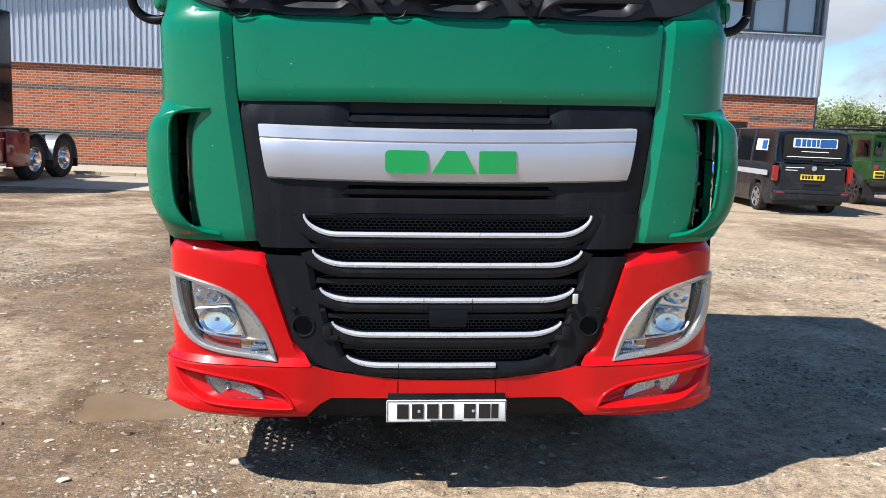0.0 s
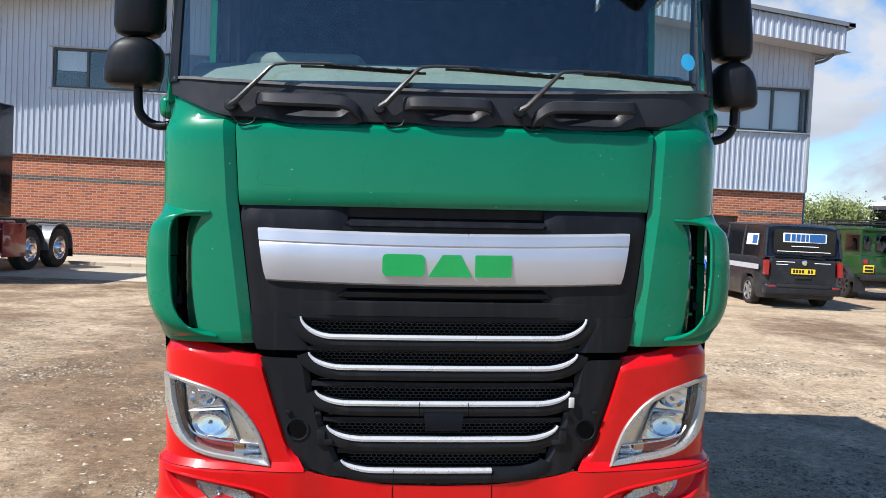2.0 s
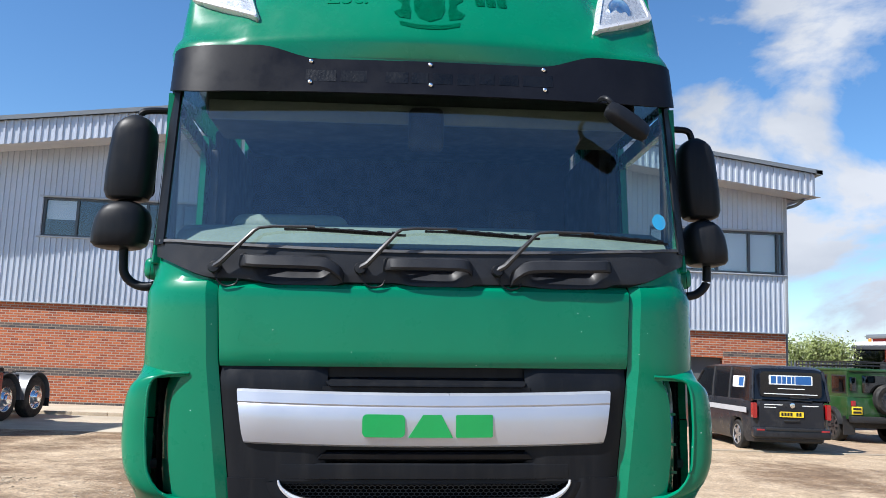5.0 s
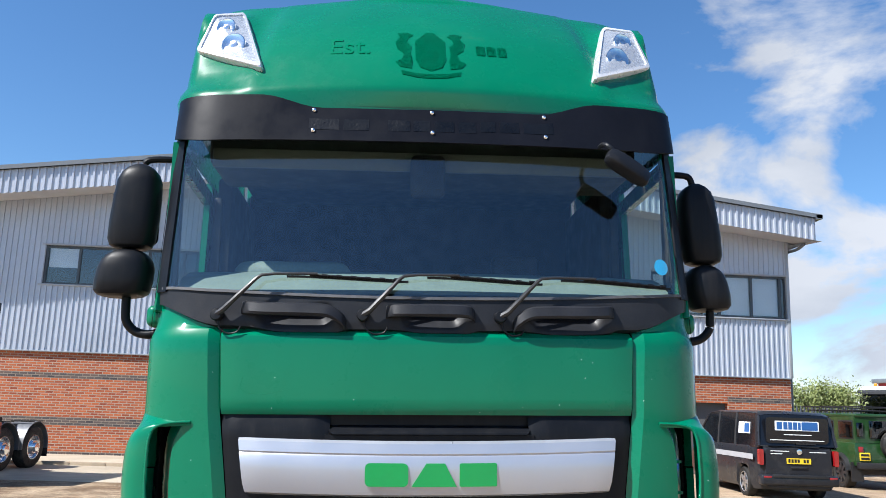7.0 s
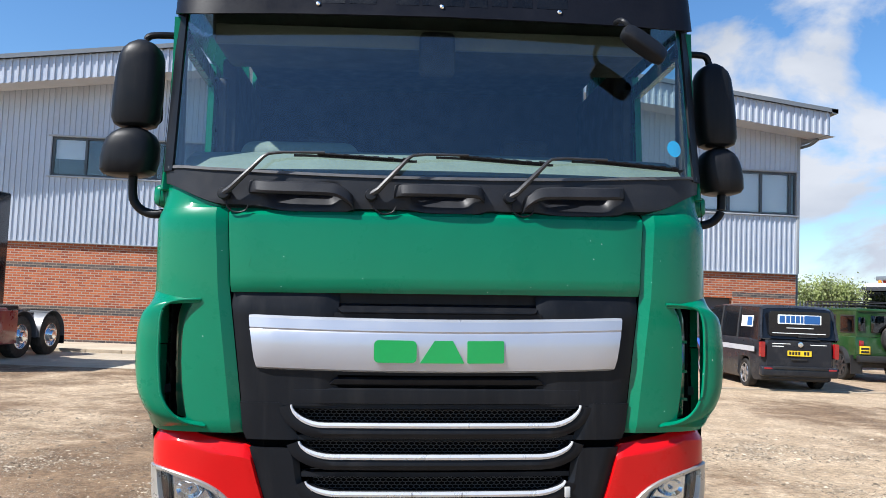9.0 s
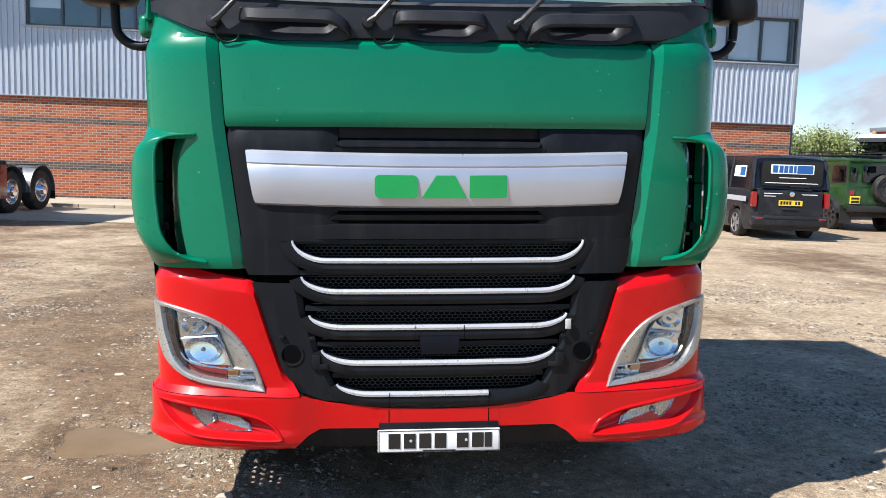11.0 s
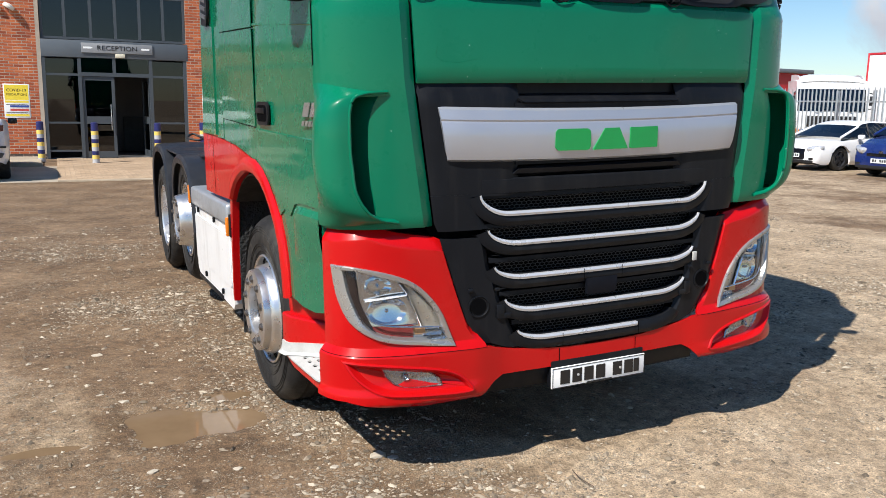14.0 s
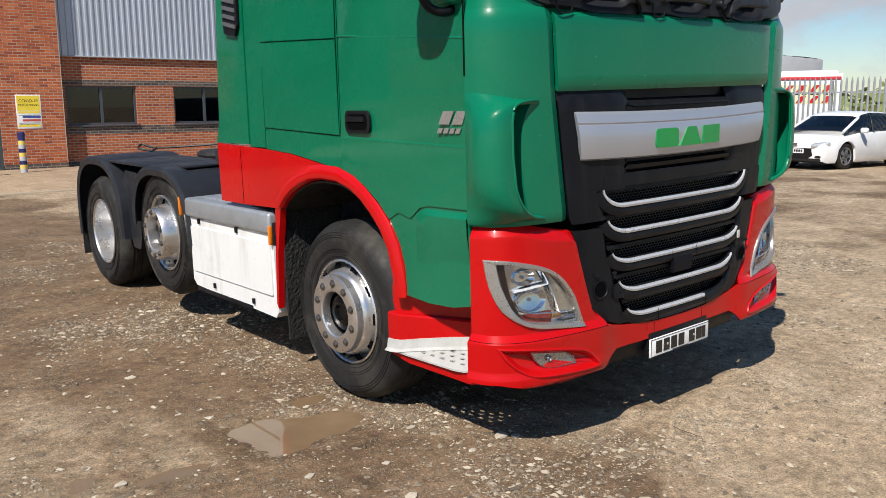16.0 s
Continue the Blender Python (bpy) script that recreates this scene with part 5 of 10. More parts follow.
for sg in (-1, 1):
    rim_in = [(y, z) for y, z in ARCH_OUT]
    # door: upper skin with the window opening, and a lower skin below the waist crease
    door = part("door", slab([(0.315, 2.02), (0.315, 2.94), (1.286, 2.94), (1.286, 1.487), (0.315, 1.465)], [[(0.40, 2.22), (0.47, 2.86), (1.25, 2.86), (1.25, 2.24), (0.90, 2.20)]], side(sg), (-sg * 0.035, 0, 0)), GREEN_SIDE, truck, "green cab door")
    bm = slab([(0.315, 1.459), (1.286, 1.481), (1.286, 1.316), (1.20, 1.288), (1.06, 1.24), (0.93, 1.165), (0.84, 1.085), (0.76, 1.125), (0.67, 1.105), (0.60, 1.165), (0.54, 1.178), (0.315, 1.178)], (), side(sg, 0.004), (-sg * 0.035, 0, 0))
    part("door_lower_skin", bm, GREEN_SIDE, door)
    part("waist_crease", shell([[(sg * (XS + o), y, z) for y, z in ((0.315, z_), (1.286, z_ + 0.022))] for z_, o in ((1.466, -0.001), (1.461, 0.005), (1.452, 0.0045))], 0.0), GREEN_SIDE, door)
    part("upper_crease", shell([[(sg * (XS + o), y, z) for y, z in ((0.315, z_ - 0.068), (1.285, z_))] for z_, o in ((2.008, 0.0006), (2.0, 0.0035), (1.995, 0.0008))], 0.0), GREEN_SIDE, door)
    ob = part("door_window", fill(bmesh.new(), [(0.39, 2.21), (0.46, 2.87), (1.26, 2.87), (1.26, 2.23), (0.90, 2.19)], (), side(sg, -0.02)), SIDE_GLASS, door, "door window glass")
    facing(ob, (-sg, 0, 0))
    ob.visible_shadow = False
    hb = part("door_handle", slab(rounded(0.965, 1.508, 1.215, 1.622, 0.035), (), side(sg, 0.003), (sg * 0.010, 0, 0)), BLACK_PLASTIC, door, "recessed black door handle")
    # flat black plate stands in for the shaded hand well
    part("handle_well", slab(rounded(0.99, 1.525, 1.19, 1.605, 0.03), (), side(sg, 0.0135), (sg * 0.0015, 0, 0)), DARK, hb)
    part("handle_bar", box(bmesh.new(), (sg * (XS + 0.014), 1.01, 1.565), (sg * (XS + 0.021), 1.20, 1.592), 0.003, 2), BLACK_PLASTIC, hb)
    # sign-writing of the model on the door, as plain shapes
    if sg < 0:
        lean_ = 0.03
        shapes = [[(0.470 - 0.075 * k, 1.560), (0.410 - 0.075 * k, 1.560), (0.410 - 0.075 * k - lean_, 1.620), (0.470 - 0.075 * k - lean_, 1.620)] for k in range(2)]
        shapes += [[(0.480 - 0.034 * k, 1.520), (0.455 - 0.034 * k, 1.520), (0.455 - 0.034 * k - 0.012, 1.543), (0.480 - 0.034 * k - 0.012, 1.543)] for k in range(6) if k != 4]
        for poly in shapes:
            part("model_badge", slab(poly, (), side(sg, 0.001), (sg * 0.005, 0, 0)), BEZEL, door, "bright model badge bar")
    # sleeper side: two pressed panels, a pillar and the rear fairing
    sl = part("sleeper_side", slab([(1.289, 1.312), (1.289, 3.0), (2.085, 3.0), (2.085, 1.393), (1.80, 1.376), (1.55, 1.344), (1.31, 1.309)], (), side(sg), (-sg * 0.035, 0, 0)), GREEN_SIDE, truck)
    part("sleeper_panel", slab([(1.30, 1.494), (2.075, 1.522), (2.075, 2.012), (1.30, 1.985)], (), side(sg, 0.001), (sg * 0.003, 0, 0)), GREEN_SIDE, sl)
    part("sleeper_panel", slab([(1.30, 1.993), (2.075, 2.020), (2.075, 2.72), (1.30, 2.72)], (), side(sg, 0.001), (sg * 0.003, 0, 0)), GREEN_SIDE, sl)
    for q_ in ([(1.296, 1.9875), (1.296, 1.9905), (2.08, 2.0175), (2.08, 2.0145)], [(2.0785, 1.50), (2.0785, 2.72), (2.0815, 2.72), (2.0815, 1.50)], [(1.296, 1.489), (1.296, 1.492), (2.08, 1.520), (2.08, 1.517)], [(1.288, 1.32), (1.288, 2.94), (1.292, 2.94), (1.292, 1.32)]):
        part("seam", slab(q_, (), side(sg, 0.0006), (sg * 0.0008, 0, 0)), DARK, sl)
    part("rear_pillar", slab([(2.092, 1.40), (2.092, 3.0), (2.30, 3.0), (2.30, 1.40)], (), side(sg, 0.002), (-sg * 0.035, 0, 0)), GREEN_SIDE, truck)
    fr = part("side_fairing", slab([(2.306, 1.415), (2.306, 3.05), (2.62, 3.05), (2.74, 1.53), (2.80, 1.415)], (), side(sg, 0.010), (-sg * 0.03, 0, 0)), GREEN_SIDE, truck)
    # louvred vent
    vent = part("side_vent", slab([(2.375, 2.07), (2.335, 2.13), (2.325, 2.75), (2.375, 2.79), (2.52, 2.79), (2.545, 2.2), (2.53, 2.09)], (), side(sg, 0.011), (sg * 0.012, 0, 0)), BLACK_PLASTIC, fr, "black louvred side vent")
    for k in range(14):
        z = 2.11 + 0.048 * k
        part("louvre", slab([(2.35, z), (2.345, z + 0.022), (2.525, z + 0.055), (2.53, z + 0.033)], (), side(sg, 0.023), (sg * 0.008, 0, 0)), surface("louvre_grey", (0.09, 0.09, 0.095), 0.4, vary=0.2) if (sg < 0 and k == 0) else bpy.data.materials["louvre_grey"], vent)
    # red band and arch
    band = ARCH_IN + [(2.0, 1.04), (2.45, 1.03), (2.80, 1.03), (2.80, 1.412), (2.45, 1.402), (2.10, 1.392), (1.80, 1.373), (1.55, 1.34)] + ARCH_OUT[::-1]
    bm = slab(band, (), side(sg, 0.006), (-sg * 0.03, 0, 0))
    red = part("wheel_arch", bm, RED, truck, "red wheel arch and side band")
    # swollen lip of the arch
    prof = [(0.0, 0.0), (0.012, 0.016), (0.035, 0.022), (0.07, 0.014), (0.085, 0.0)]
    rows = []
    for k, (y, z) in enumerate(ARCH_IN):
        a, b = ARCH_IN[max(0, k - 1)], ARCH_IN[min(len(ARCH_IN) - 1, k + 1)]
        d = Vector((b[0] - a[0], b[1] - a[1])).normalized()
        nrm = Vector((-d.y, d.x))
        rows.append([(sg * (XS + 0.006 + o), y + nrm.x * w, z + nrm.y * w) for w, o in prof])
    part("arch_lip", shell(rows, 0.0), RED, red)
    part("band_joint", shell([[(sg * (XS + 0.0075), y, z) for y in (2.447, 2.452)] for z in (1.04, 1.40)], 0.001), DARK, red)
    # inner arch liner
    rows = [[(sg * x, y + 0.02, z - 0.01) for x in (XS - 0.02, 0.75)] for y, z in ARCH_IN]
    part("arch_liner", shell(rows, 0.01), STEEL_DARK, red)
    # lower green panel between bumper and arch
    low = part("lower_side_panel", slab([(0.305, 1.20), (0.55, 1.20), (0.62, 1.19), (0.68, 1.135), (0.76, 1.145), (0.845, 1.085), (0.765, 0.97), (0.725, 0.86), (0.715, 0.712), (0.56, 0.70), (0.42, 0.705), (0.305, 0.73)], (), side(sg, -0.002), (-sg * 0.03, 0, 0)), GREEN_SIDE, truck)
    part("step_bulge", shell([[(sg * (XS - 0.002 + o), y, z) for y, o2 in ((0.305, 1), (0.40, 1), (0.50, 1), (0.575, 0.9), (0.64, 0.0)) for o in (ob_ * o2 - 0.002,)] for z, ob_ in ((1.165, 0.0), (1.135, 0.022), (1.06, 0.020), (0.95, 0.004), (0.90, 0.0))], 0.0), GREEN_SIDE, low)
    # red step well with its pale tread
    well = part("step_well", slab([(0.30, 0.350), (0.72, 0.356), (0.87, 0.380), (0.87, 0.392), (0.74, 0.396), (0.60, 0.402), (0.30, 0.402)], (), side(sg, 0.0), (-sg * 0.02, 0, 0)), RED, truck, "red step well")
    path = [(1.246, 0.88), (1.246, 0.83), (1.238, 0.78), (1.198, 0.70), (1.186, 0.675), (1.12, 0.55), (1.075, 0.45), (1.055, 0.36), (1.05, 0.29)]
    part("well_wall", shell([[(sg * (x - inset), y, z) for x, y in path] for z, inset in ((0.42, 0.0), (0.50, 0.0), (0.592, 0.0), (0.600, 0.006), (0.602, 0.035), (0.74, 0.035))], 0.008), RED, well)
    bm = slab([(0.30, 0.0), (0.86, 0.0), (0.86, 0.205), (0.70, 0.212), (0.40, 0.215), (0.345, 0.205), (0.315, 0.17), (0.30, 0.12)], [rounded(0.355 + 0.062 * i + 0.028 * (j % 2), 0.052 + 0.034 * j, 0.383 + 0.062 * i + 0.028 * (j % 2), 0.069 + 0.034 * j, 0.006, 2) for i in range(5) for j in range(4)], lambda a, b: (sg * (1.045 + b), a, 0.474 - 0.30 * b - 0.04 * max(0.0, a - 0.62)), (0, 0, -0.008))
    tread = part("step_tread", bm, TREAD, well, "pale grey perforated step tread")
    part("tread_riser", shell([[(sg * (x + o), y, 0.474 - 0.30 * (x - 1.045) - 0.04 * max(0.0, y - 0.62) + h) for h, o in ((-0.004, 0.030), (0.010, 0.014), (0.040, 0.008), (0.055, 0.006), (0.057, -0.004))] for x, y in path], 0.004), TREAD, tread)
    part("seam", shell([[skin(sg * s_, z, 0.002) for s_ in (SEAM - 0.007, SEAM + 0.002)] for z in steps(1.77, 2.95, 8)], 0.001), DARK, truck)
# cab rear wall, floor and front bulkhead
part("rear_wall", bbox((-1.20, 2.38, 1.05), (1.20, 2.42, 3.55), 0.02), GREEN, truck)
part("cab_floor", bbox((-1.18, 0.20, 1.25), (1.18, 2.38, 1.29), 0.01), CAB_DARK, truck)
part("bulkhead", bbox((-1.10, 0.20, 0.95), (1.10, 0.24, 2.10), 0.01), DARK, truck)
part("engine_bay", bbox((-0.62, 0.3, 0.45), (0.62, 2.3, 1.24), 0.05), STEEL_DARK, truck)

# ---- cab interior ----
bm = shell([[Vector((x, y + 0.10 * (x / 1.1) ** 2, z)) for x in steps(-1.12, 1.12, 20)] for y, z in ((0.09, 2.215), (0.16, 2.275), (0.30, 2.325), (0.45, 2.325), (0.60, 2.26), (0.68, 2.12), (0.66, 1.75))], 0.02)
part("dashboard", bm, DASH, truck, "pale grey dashboard")
bm = bmesh.new()
rows = []
for k in range(29):
    t = 2 * math.pi * k / 28
    c = Vector((0.205 * math.cos(t), 0.0, 0.205 * math.sin(t)))
    rows.append([c * (1 + 0.075 * math.cos(q)) + Vector((0, 0.016 * math.sin(q), 0)) for q in (2 * math.pi * i / 8 for i in range(8))])
grid(bm, rows, close=True)
for ang in (20, 160, 270):
    tube(bm, [(0, 0, 0), (0.2 * math.cos(radians(ang)), 0, 0.2 * math.sin(radians(ang)))], 0.016, 6)
bmesh.ops.transform(bm, matrix=Matrix.Translation((-0.62, 0.72, 2.26)) @ Matrix.Rotation(radians(52), 4, "X"), verts=bm.verts)
part("steering_wheel", bm, CAB_DARK, truck)
bm = bmesh.new()
box(bm, (-0.92, 0.36, 2.26), (-0.36, 0.64, 2.41), 0.07, 4)
part("instrument_hood", bm, DASH, truck)
for x in (-0.62, 0.62):
    bm = bmesh.new()
    box(bm, (x - 0.26, 1.05, 1.65), (x + 0.26, 1.55, 1.80), 0.05, 3)
    box(bm, (x - 0.25, 1.48, 1.78), (x + 0.25, 1.62, 2.45), 0.06, 3)
    box(bm, (x - 0.15, 1.50, 2.44), (x + 0.15, 1.60, 2.66), 0.04, 3)
    box(bm, (x - 0.2, 1.1, 1.27), (x + 0.2, 1.5, 1.66), 0.02)
    part("cab_seat", bm, CAB_DARK, truck)
part("roof_locker", bbox((-1.08, 0.46, 2.90), (1.08, 0.95, 3.10), 0.04, 3), CAB_TRIM, truck, "grey overhead lockers")
part("sleeper_trim", bbox((-1.15, 2.20, 1.3), (1.15, 2.36, 3.2), 0.03), CAB_DARK, truck)
part("roof_lining", bbox((-1.1, 0.5, 3.12), (1.1, 2.3, 3.16), 0.01), CAB_TRIM, truck)
part("roller_blind", bbox((-1.04, 0.375, 2.86), (1.04, 0.395, 2.955), 0.006), HEADER, truck, "pale roller blind housing")
part("tachograph_pod", bbox((-0.085, 0.30, 2.72), (0.085, 0.40, 2.93), 0.03, 3), CAB_DARK, truck)
for sg in (-1, 1):
    part("pillar_trim", bbox((min(sg * 1.17, sg * 1.195), 0.36, 2.1), (max(sg * 1.17, sg * 1.195), 0.41, 2.95), 0.01), CAB_TRIM, truck)
    part("b_pillar_trim", bbox((min(sg * 1.10, sg * 1.185), 1.27, 1.9), (max(sg * 1.10, sg * 1.185), 2.3, 3.05), 0.02), CAB_DARK, truck)
    part("window_frame_trim", bbox((min(sg * 1.15, sg * 1.198), 1.225, 2.1), (max(sg * 1.15, sg * 1.198), 1.30, 2.92), 0.01), CAB_DARK, truck)
    part("door_trim", bbox((min(sg * 1.14, sg * 1.19), 0.34, 1.30), (max(sg * 1.14, sg * 1.19), 1.28, 2.02), 0.02), CAB_DARK, truck)

# ---- wheels, guards, tank, chassis ----
# near-black colour puts in the darkness of the hub cavities
HUB_DARK = surface("dark_hub_steel", (0.014, 0.014, 0.015), 0.25, metal=0.7, vary=0.3, scale=20, bump=0.1)
NUT = surface("dull_wheel_nut", (0.20, 0.19, 0.18), 0.4, metal=0.9, vary=0.2, fine=40, bump=0.05)


def wheel(name, x, y, z, sg, style, parent, r=0.51, w=0.30, label=""):
    """One lorry wheel: tyre, rim, hub with ten nuts. style: steer (convex), lifted (hub stands out), drive (deep dish)."""
    m = Matrix.Translation((x, y, z)) @ (Matrix.Rotation(math.pi, 4, "Z") if sg < 0 else Matrix())
    # outward is +x here
    bm = bmesh.new()
    tread = []
    lathe(bm, [(0.292, -0.03), (0.30, 0.0), (0.33, 0.012), (0.40, 0.022), (0.45, 0.018), (r - 0.035, 0.002), (r - 0.018, -0.018), (r - 0.002, -0.045), (r, -0.08), (r - 0.012, -0.088), (r - 0.012, -0.096), (r, -0.104), (r, -0.145), (r - 0.012, -0.152), (r - 0.012, -0.16), (r, -0.168), (r, -0.21), (r - 0.012, -0.216), (r - 0.012, -0.224), (r - 0.002, -0.232), (r - 0.02, -0.275), (0.42, -w), (0.29, -w + 0.02)], 48, m)
    tyre = part(name, bm, RUBBER, parent, label)
    for rr_ in (0.318, 0.345, 0.358, 0.425, 0.438, 0.451):
        bm = bmesh.new()
        top_ = 0.0035 + lerp_table([(0.30, 0.0), (0.33, 0.012), (0.40, 0.022), (0.45, 0.018), (0.475, 0.002)], rr_)
        lathe(bm, [(rr_ - 0.005, 0.004), (rr_, top_), (rr_ + 0.005, 0.004)], 48, m)
        part("sidewall_rib", bm, RUBBER, tyre)
    bm = bmesh.new()
    if style == "steer":
        prof = [(0.295, -0.02), (0.298, 0.008), (0.291, 0.014), (0.284, 0.006), (0.280, -0.03), (0.278, -0.11), (0.270, -0.115), (0.262, -0.07), (0.240, 0.022), (0.232, 0.036), (0.224, 0.042), (0.222, 0.062), (0.219, 0.076), (0.212, 0.080), (0.134, 0.080), (0.126, 0.074), (0.122, 0.03)]
        hub = [(0.124, 0.04), (0.118, -0.02), (0.106, -0.02), (0.100, 0.03), (0.07, 0.046), (0.045, 0.048), (0.040, 0.034), (0.0005, 0.032)]
        nut_r, nut_x, hole_r, hole_x = 0.173, 0.0805, 0.2515, -0.010
    elif style == "lifted":
        prof = [(0.295, -0.02), (0.298, 0.008), (0.288, 0.012), (0.278, 0.0), (0.272, -0.08), (0.262, -0.13), (0.246, -0.10), (0.216, 0.02), (0.206, 0.050), (0.200, 0.085), (0.194, 0.092), (0.142, 0.092), (0.135, 0.086), (0.130, 0.0)]
        hub = [(0.133, 0.0), (0.125, -0.03), (0.11, -0.03), (0.10, 0.02), (0.06, 0.03), (0.0005, 0.03)]
        nut_r, nut_x, hole_r, hole_x = 0.170, 0.0925, 0.2285, -0.030
    else:
        prof = [(0.295, -0.02), (0.298, 0.008), (0.288, 0.012), (0.278, 0.0), (0.272, -0.06), (0.262, -0.11), (0.25, -0.15), (0.225, -0.165), (0.20, -0.168), (0.15, -0.166), (0.13, -0.15)]
        hub = [(0.13, -0.16), (0.125, -0.12), (0.11, -0.10), (0.07, -0.09), (0.0005, -0.09)]
        nut_r, nut_x, hole_r, hole_x = 0.168, -0.165, 0.0, 0.0
    lathe(bm, prof, 48, m)
    rim = part("rim", bm, ALLOY, tyre, "polished alloy rim")
    bm = bmesh.new()
    lathe(bm, hub, 24, m)
    part("hub", bm, HUB_DARK if style != "drive" else ALLOY, tyre)
    for k in range(10):
        t = 2 * math.pi * (k + 0.5) / 10
        bm = bmesh.new()
        lathe(bm, [(0.023, -0.002), (0.023, 0.0015), (0.0165, 0.002), (0.0165, 0.010), (0.011, 0.013), (0.0005, 0.013)], 8, m @ Matrix.Translation((nut_x, nut_r * math.cos(t), nut_r * math.sin(t))))
        part("wheel_nut", bm, NUT, tyre)
        if style != "drive":
            # black disc on the rim paints in a dark hole
            bm = bmesh.new()
            lathe(bm, [(0.033, 0.004), (0.032, 0.005), (0.0005, 0.0055)], 14, m @ Matrix.Translation((hole_x, hole_r * math.cos(t + 0.31), hole_r * math.sin(t + 0.31))) @ Matrix.Rotation(t + 0.31, 4, "X") @ Matrix.Rotation(radians(17), 4, "Z") @ Matrix.Diagonal((1, 1.25, 1, 1)))
            part("hand_hole", bm, DARK, tyre)
    return tyre


W1, W2, W3 = 1.31, 3.80, 5.30
for sg in (-1, 1):
    drop = -0.064 if sg > 0 else 0.0
    wheel("front_wheel", sg * 1.205, W1, 0.508 + drop, sg, "steer", truck)
    wheel("lift_wheel", sg * 1.21, W2, 0.675 + drop, sg, "lifted", truck, 0.50)
    wheel("drive_wheel", sg * 1.22, W3, 0.515 + drop, sg, "drive", truck)
    bm = bmesh.new()
    lathe(bm, [(0.3, -0.33), (0.45, -0.335), (0.51, -0.36), (0.51, -0.58), (0.45, -0.61), (0.28, -0.61)], 40, Matrix.Translation((sg * 1.21, W3, 0.508 + drop)) @ (Matrix.Rotation(math.pi, 4, "Z") if sg < 0 else Matrix()))
    part("inner_drive_wheel", bm, RUBBER, truck)
    # rear guards: two rolled hoods with a flat deck between
    for yc, zc, a0, a1, rr_, ext in ((W2, 0.60, 5, 178, 0.60, 0.0), (W3, 0.575, -8, 182, 0.635, 0.0)):
        rows = []
        for k in range(29):
            t = radians(a0 + (a1 - a0) * k / 28)
            ca, sa = math.cos(t), math.sin(t)
            fx = math.copysign(abs(ca) ** 0.72, ca)
            fz = math.copysign(abs(sa) ** 0.72, sa)
            y, z = yc + rr_ * fx, zc + rr_ * fz
            yi, zi = yc + (rr_ - 0.075) * fx, zc + (rr_ - 0.075) * fz
            rows.append([(sg * 1.255, yi, zi), (sg * 1.262, yc + (rr_ - 0.03) * fx, zc + (rr_ - 0.03) * fz), (sg * 1.245, y - 0.004 * fx, z - 0.004 * fz), (sg * 1.20, y, z), (sg * 0.95, y, z + 0.006), (sg * 0.60, y, z)])
        part("rear_mudguard", shell(rows, 0.008), GUARD, truck, "grey-black plastic rear mudguard")
    part("guard_saddle", slab([(W2 + 0.50, 0.95), (W2 + 0.60, 1.10), (W3 - 0.62, 1.11), (W3 - 0.52, 0.98), (W3 - 0.60, 0.60), (W3 - 0.68, 0.45), (W2 + 0.66, 0.45), (W2 + 0.58, 0.65)], (), side(sg, -0.05), (-sg * 0.02, 0, 0)), GUARD, truck)
    part("guard_deck", bbox((min(sg * 0.6, sg * 1.22), W2 + 0.3, 1.165), (max(sg * 0.6, sg * 1.22), W3 - 0.3, 1.185), 0.008), GUARD, truck)
    part("guard_hatch", bbox((min(sg * 0.85, sg * 1.13), W2 - 0.30, 1.185), (max(sg * 0.85, sg * 1.13), W2 - 0.08, 1.205), 0.008), GUARD, truck)
    part("front_guard_drop", slab([(W2 - 0.60, 1.00), (W2 - 0.47, 0.98), (W2 - 0.50, 0.80), (W2 - 0.56, 0.42), (W2 - 0.62, 0.40)], (), side(sg, -0.004), (-sg * 0.25, 0, 0)), GUARD, truck)
    part("rear_mudflap", bbox((min(sg * 0.70, sg * 1.23), W3 + 0.655, 0.22), (max(sg * 0.70, sg * 1.23), W3 + 0.67, 0.62)), FLAP, truck)
    part("front_mudflap", bbox((min(sg * 0.80, sg * 1.20), 2.02, 0.20), (max(sg * 0.80, sg * 1.20), 2.035, 1.05)), FLAP, truck, "black dimpled mudflap")
    part("flap_edge", slab([(1.965, 1.05), (2.03, 1.05), (2.06, 0.75), (2.085, 0.43), (2.065, 0.40), (2.03, 0.75)], (), side(sg, 0.0), (-sg * 0.04, 0, 0)), RED, truck)
    # side box with its aluminium cap
    tank = part("side_box", slab([(2.10, 0.86), (3.44, 0.86), (3.45, 0.40), (3.40, 0.36), (2.12, 0.33), (2.08, 0.37)], (), side(sg, -0.006), (-sg * 0.62, 0, 0)), WHITE_PANEL, truck, "dirty white side box")
    part("box_panel", slab(rounded(2.13, 0.47, 3.41, 0.80, 0.012), (), side(sg, -0.005), (sg * 0.008, 0, 0)), WHITE_PANEL, tank)
    part("box_rail", bbox((min(sg * 1.10, sg * 1.24), 2.45, 0.325), (max(sg * 1.10, sg * 1.24), 3.38, 0.355), 0.005), BLACK_PLASTIC, tank)
    for y, z in ((2.42, 0.40), (2.62, 0.85), (3.05, 0.41), (3.25, 0.85)):
        part("box_catch", bbox((min(sg * 1.236, sg * 1.25), y - 0.012, z - 0.025), (max(sg * 1.236, sg * 1.25), y + 0.012, z + 0.012), 0.004), BLACK_PLASTIC, tank)
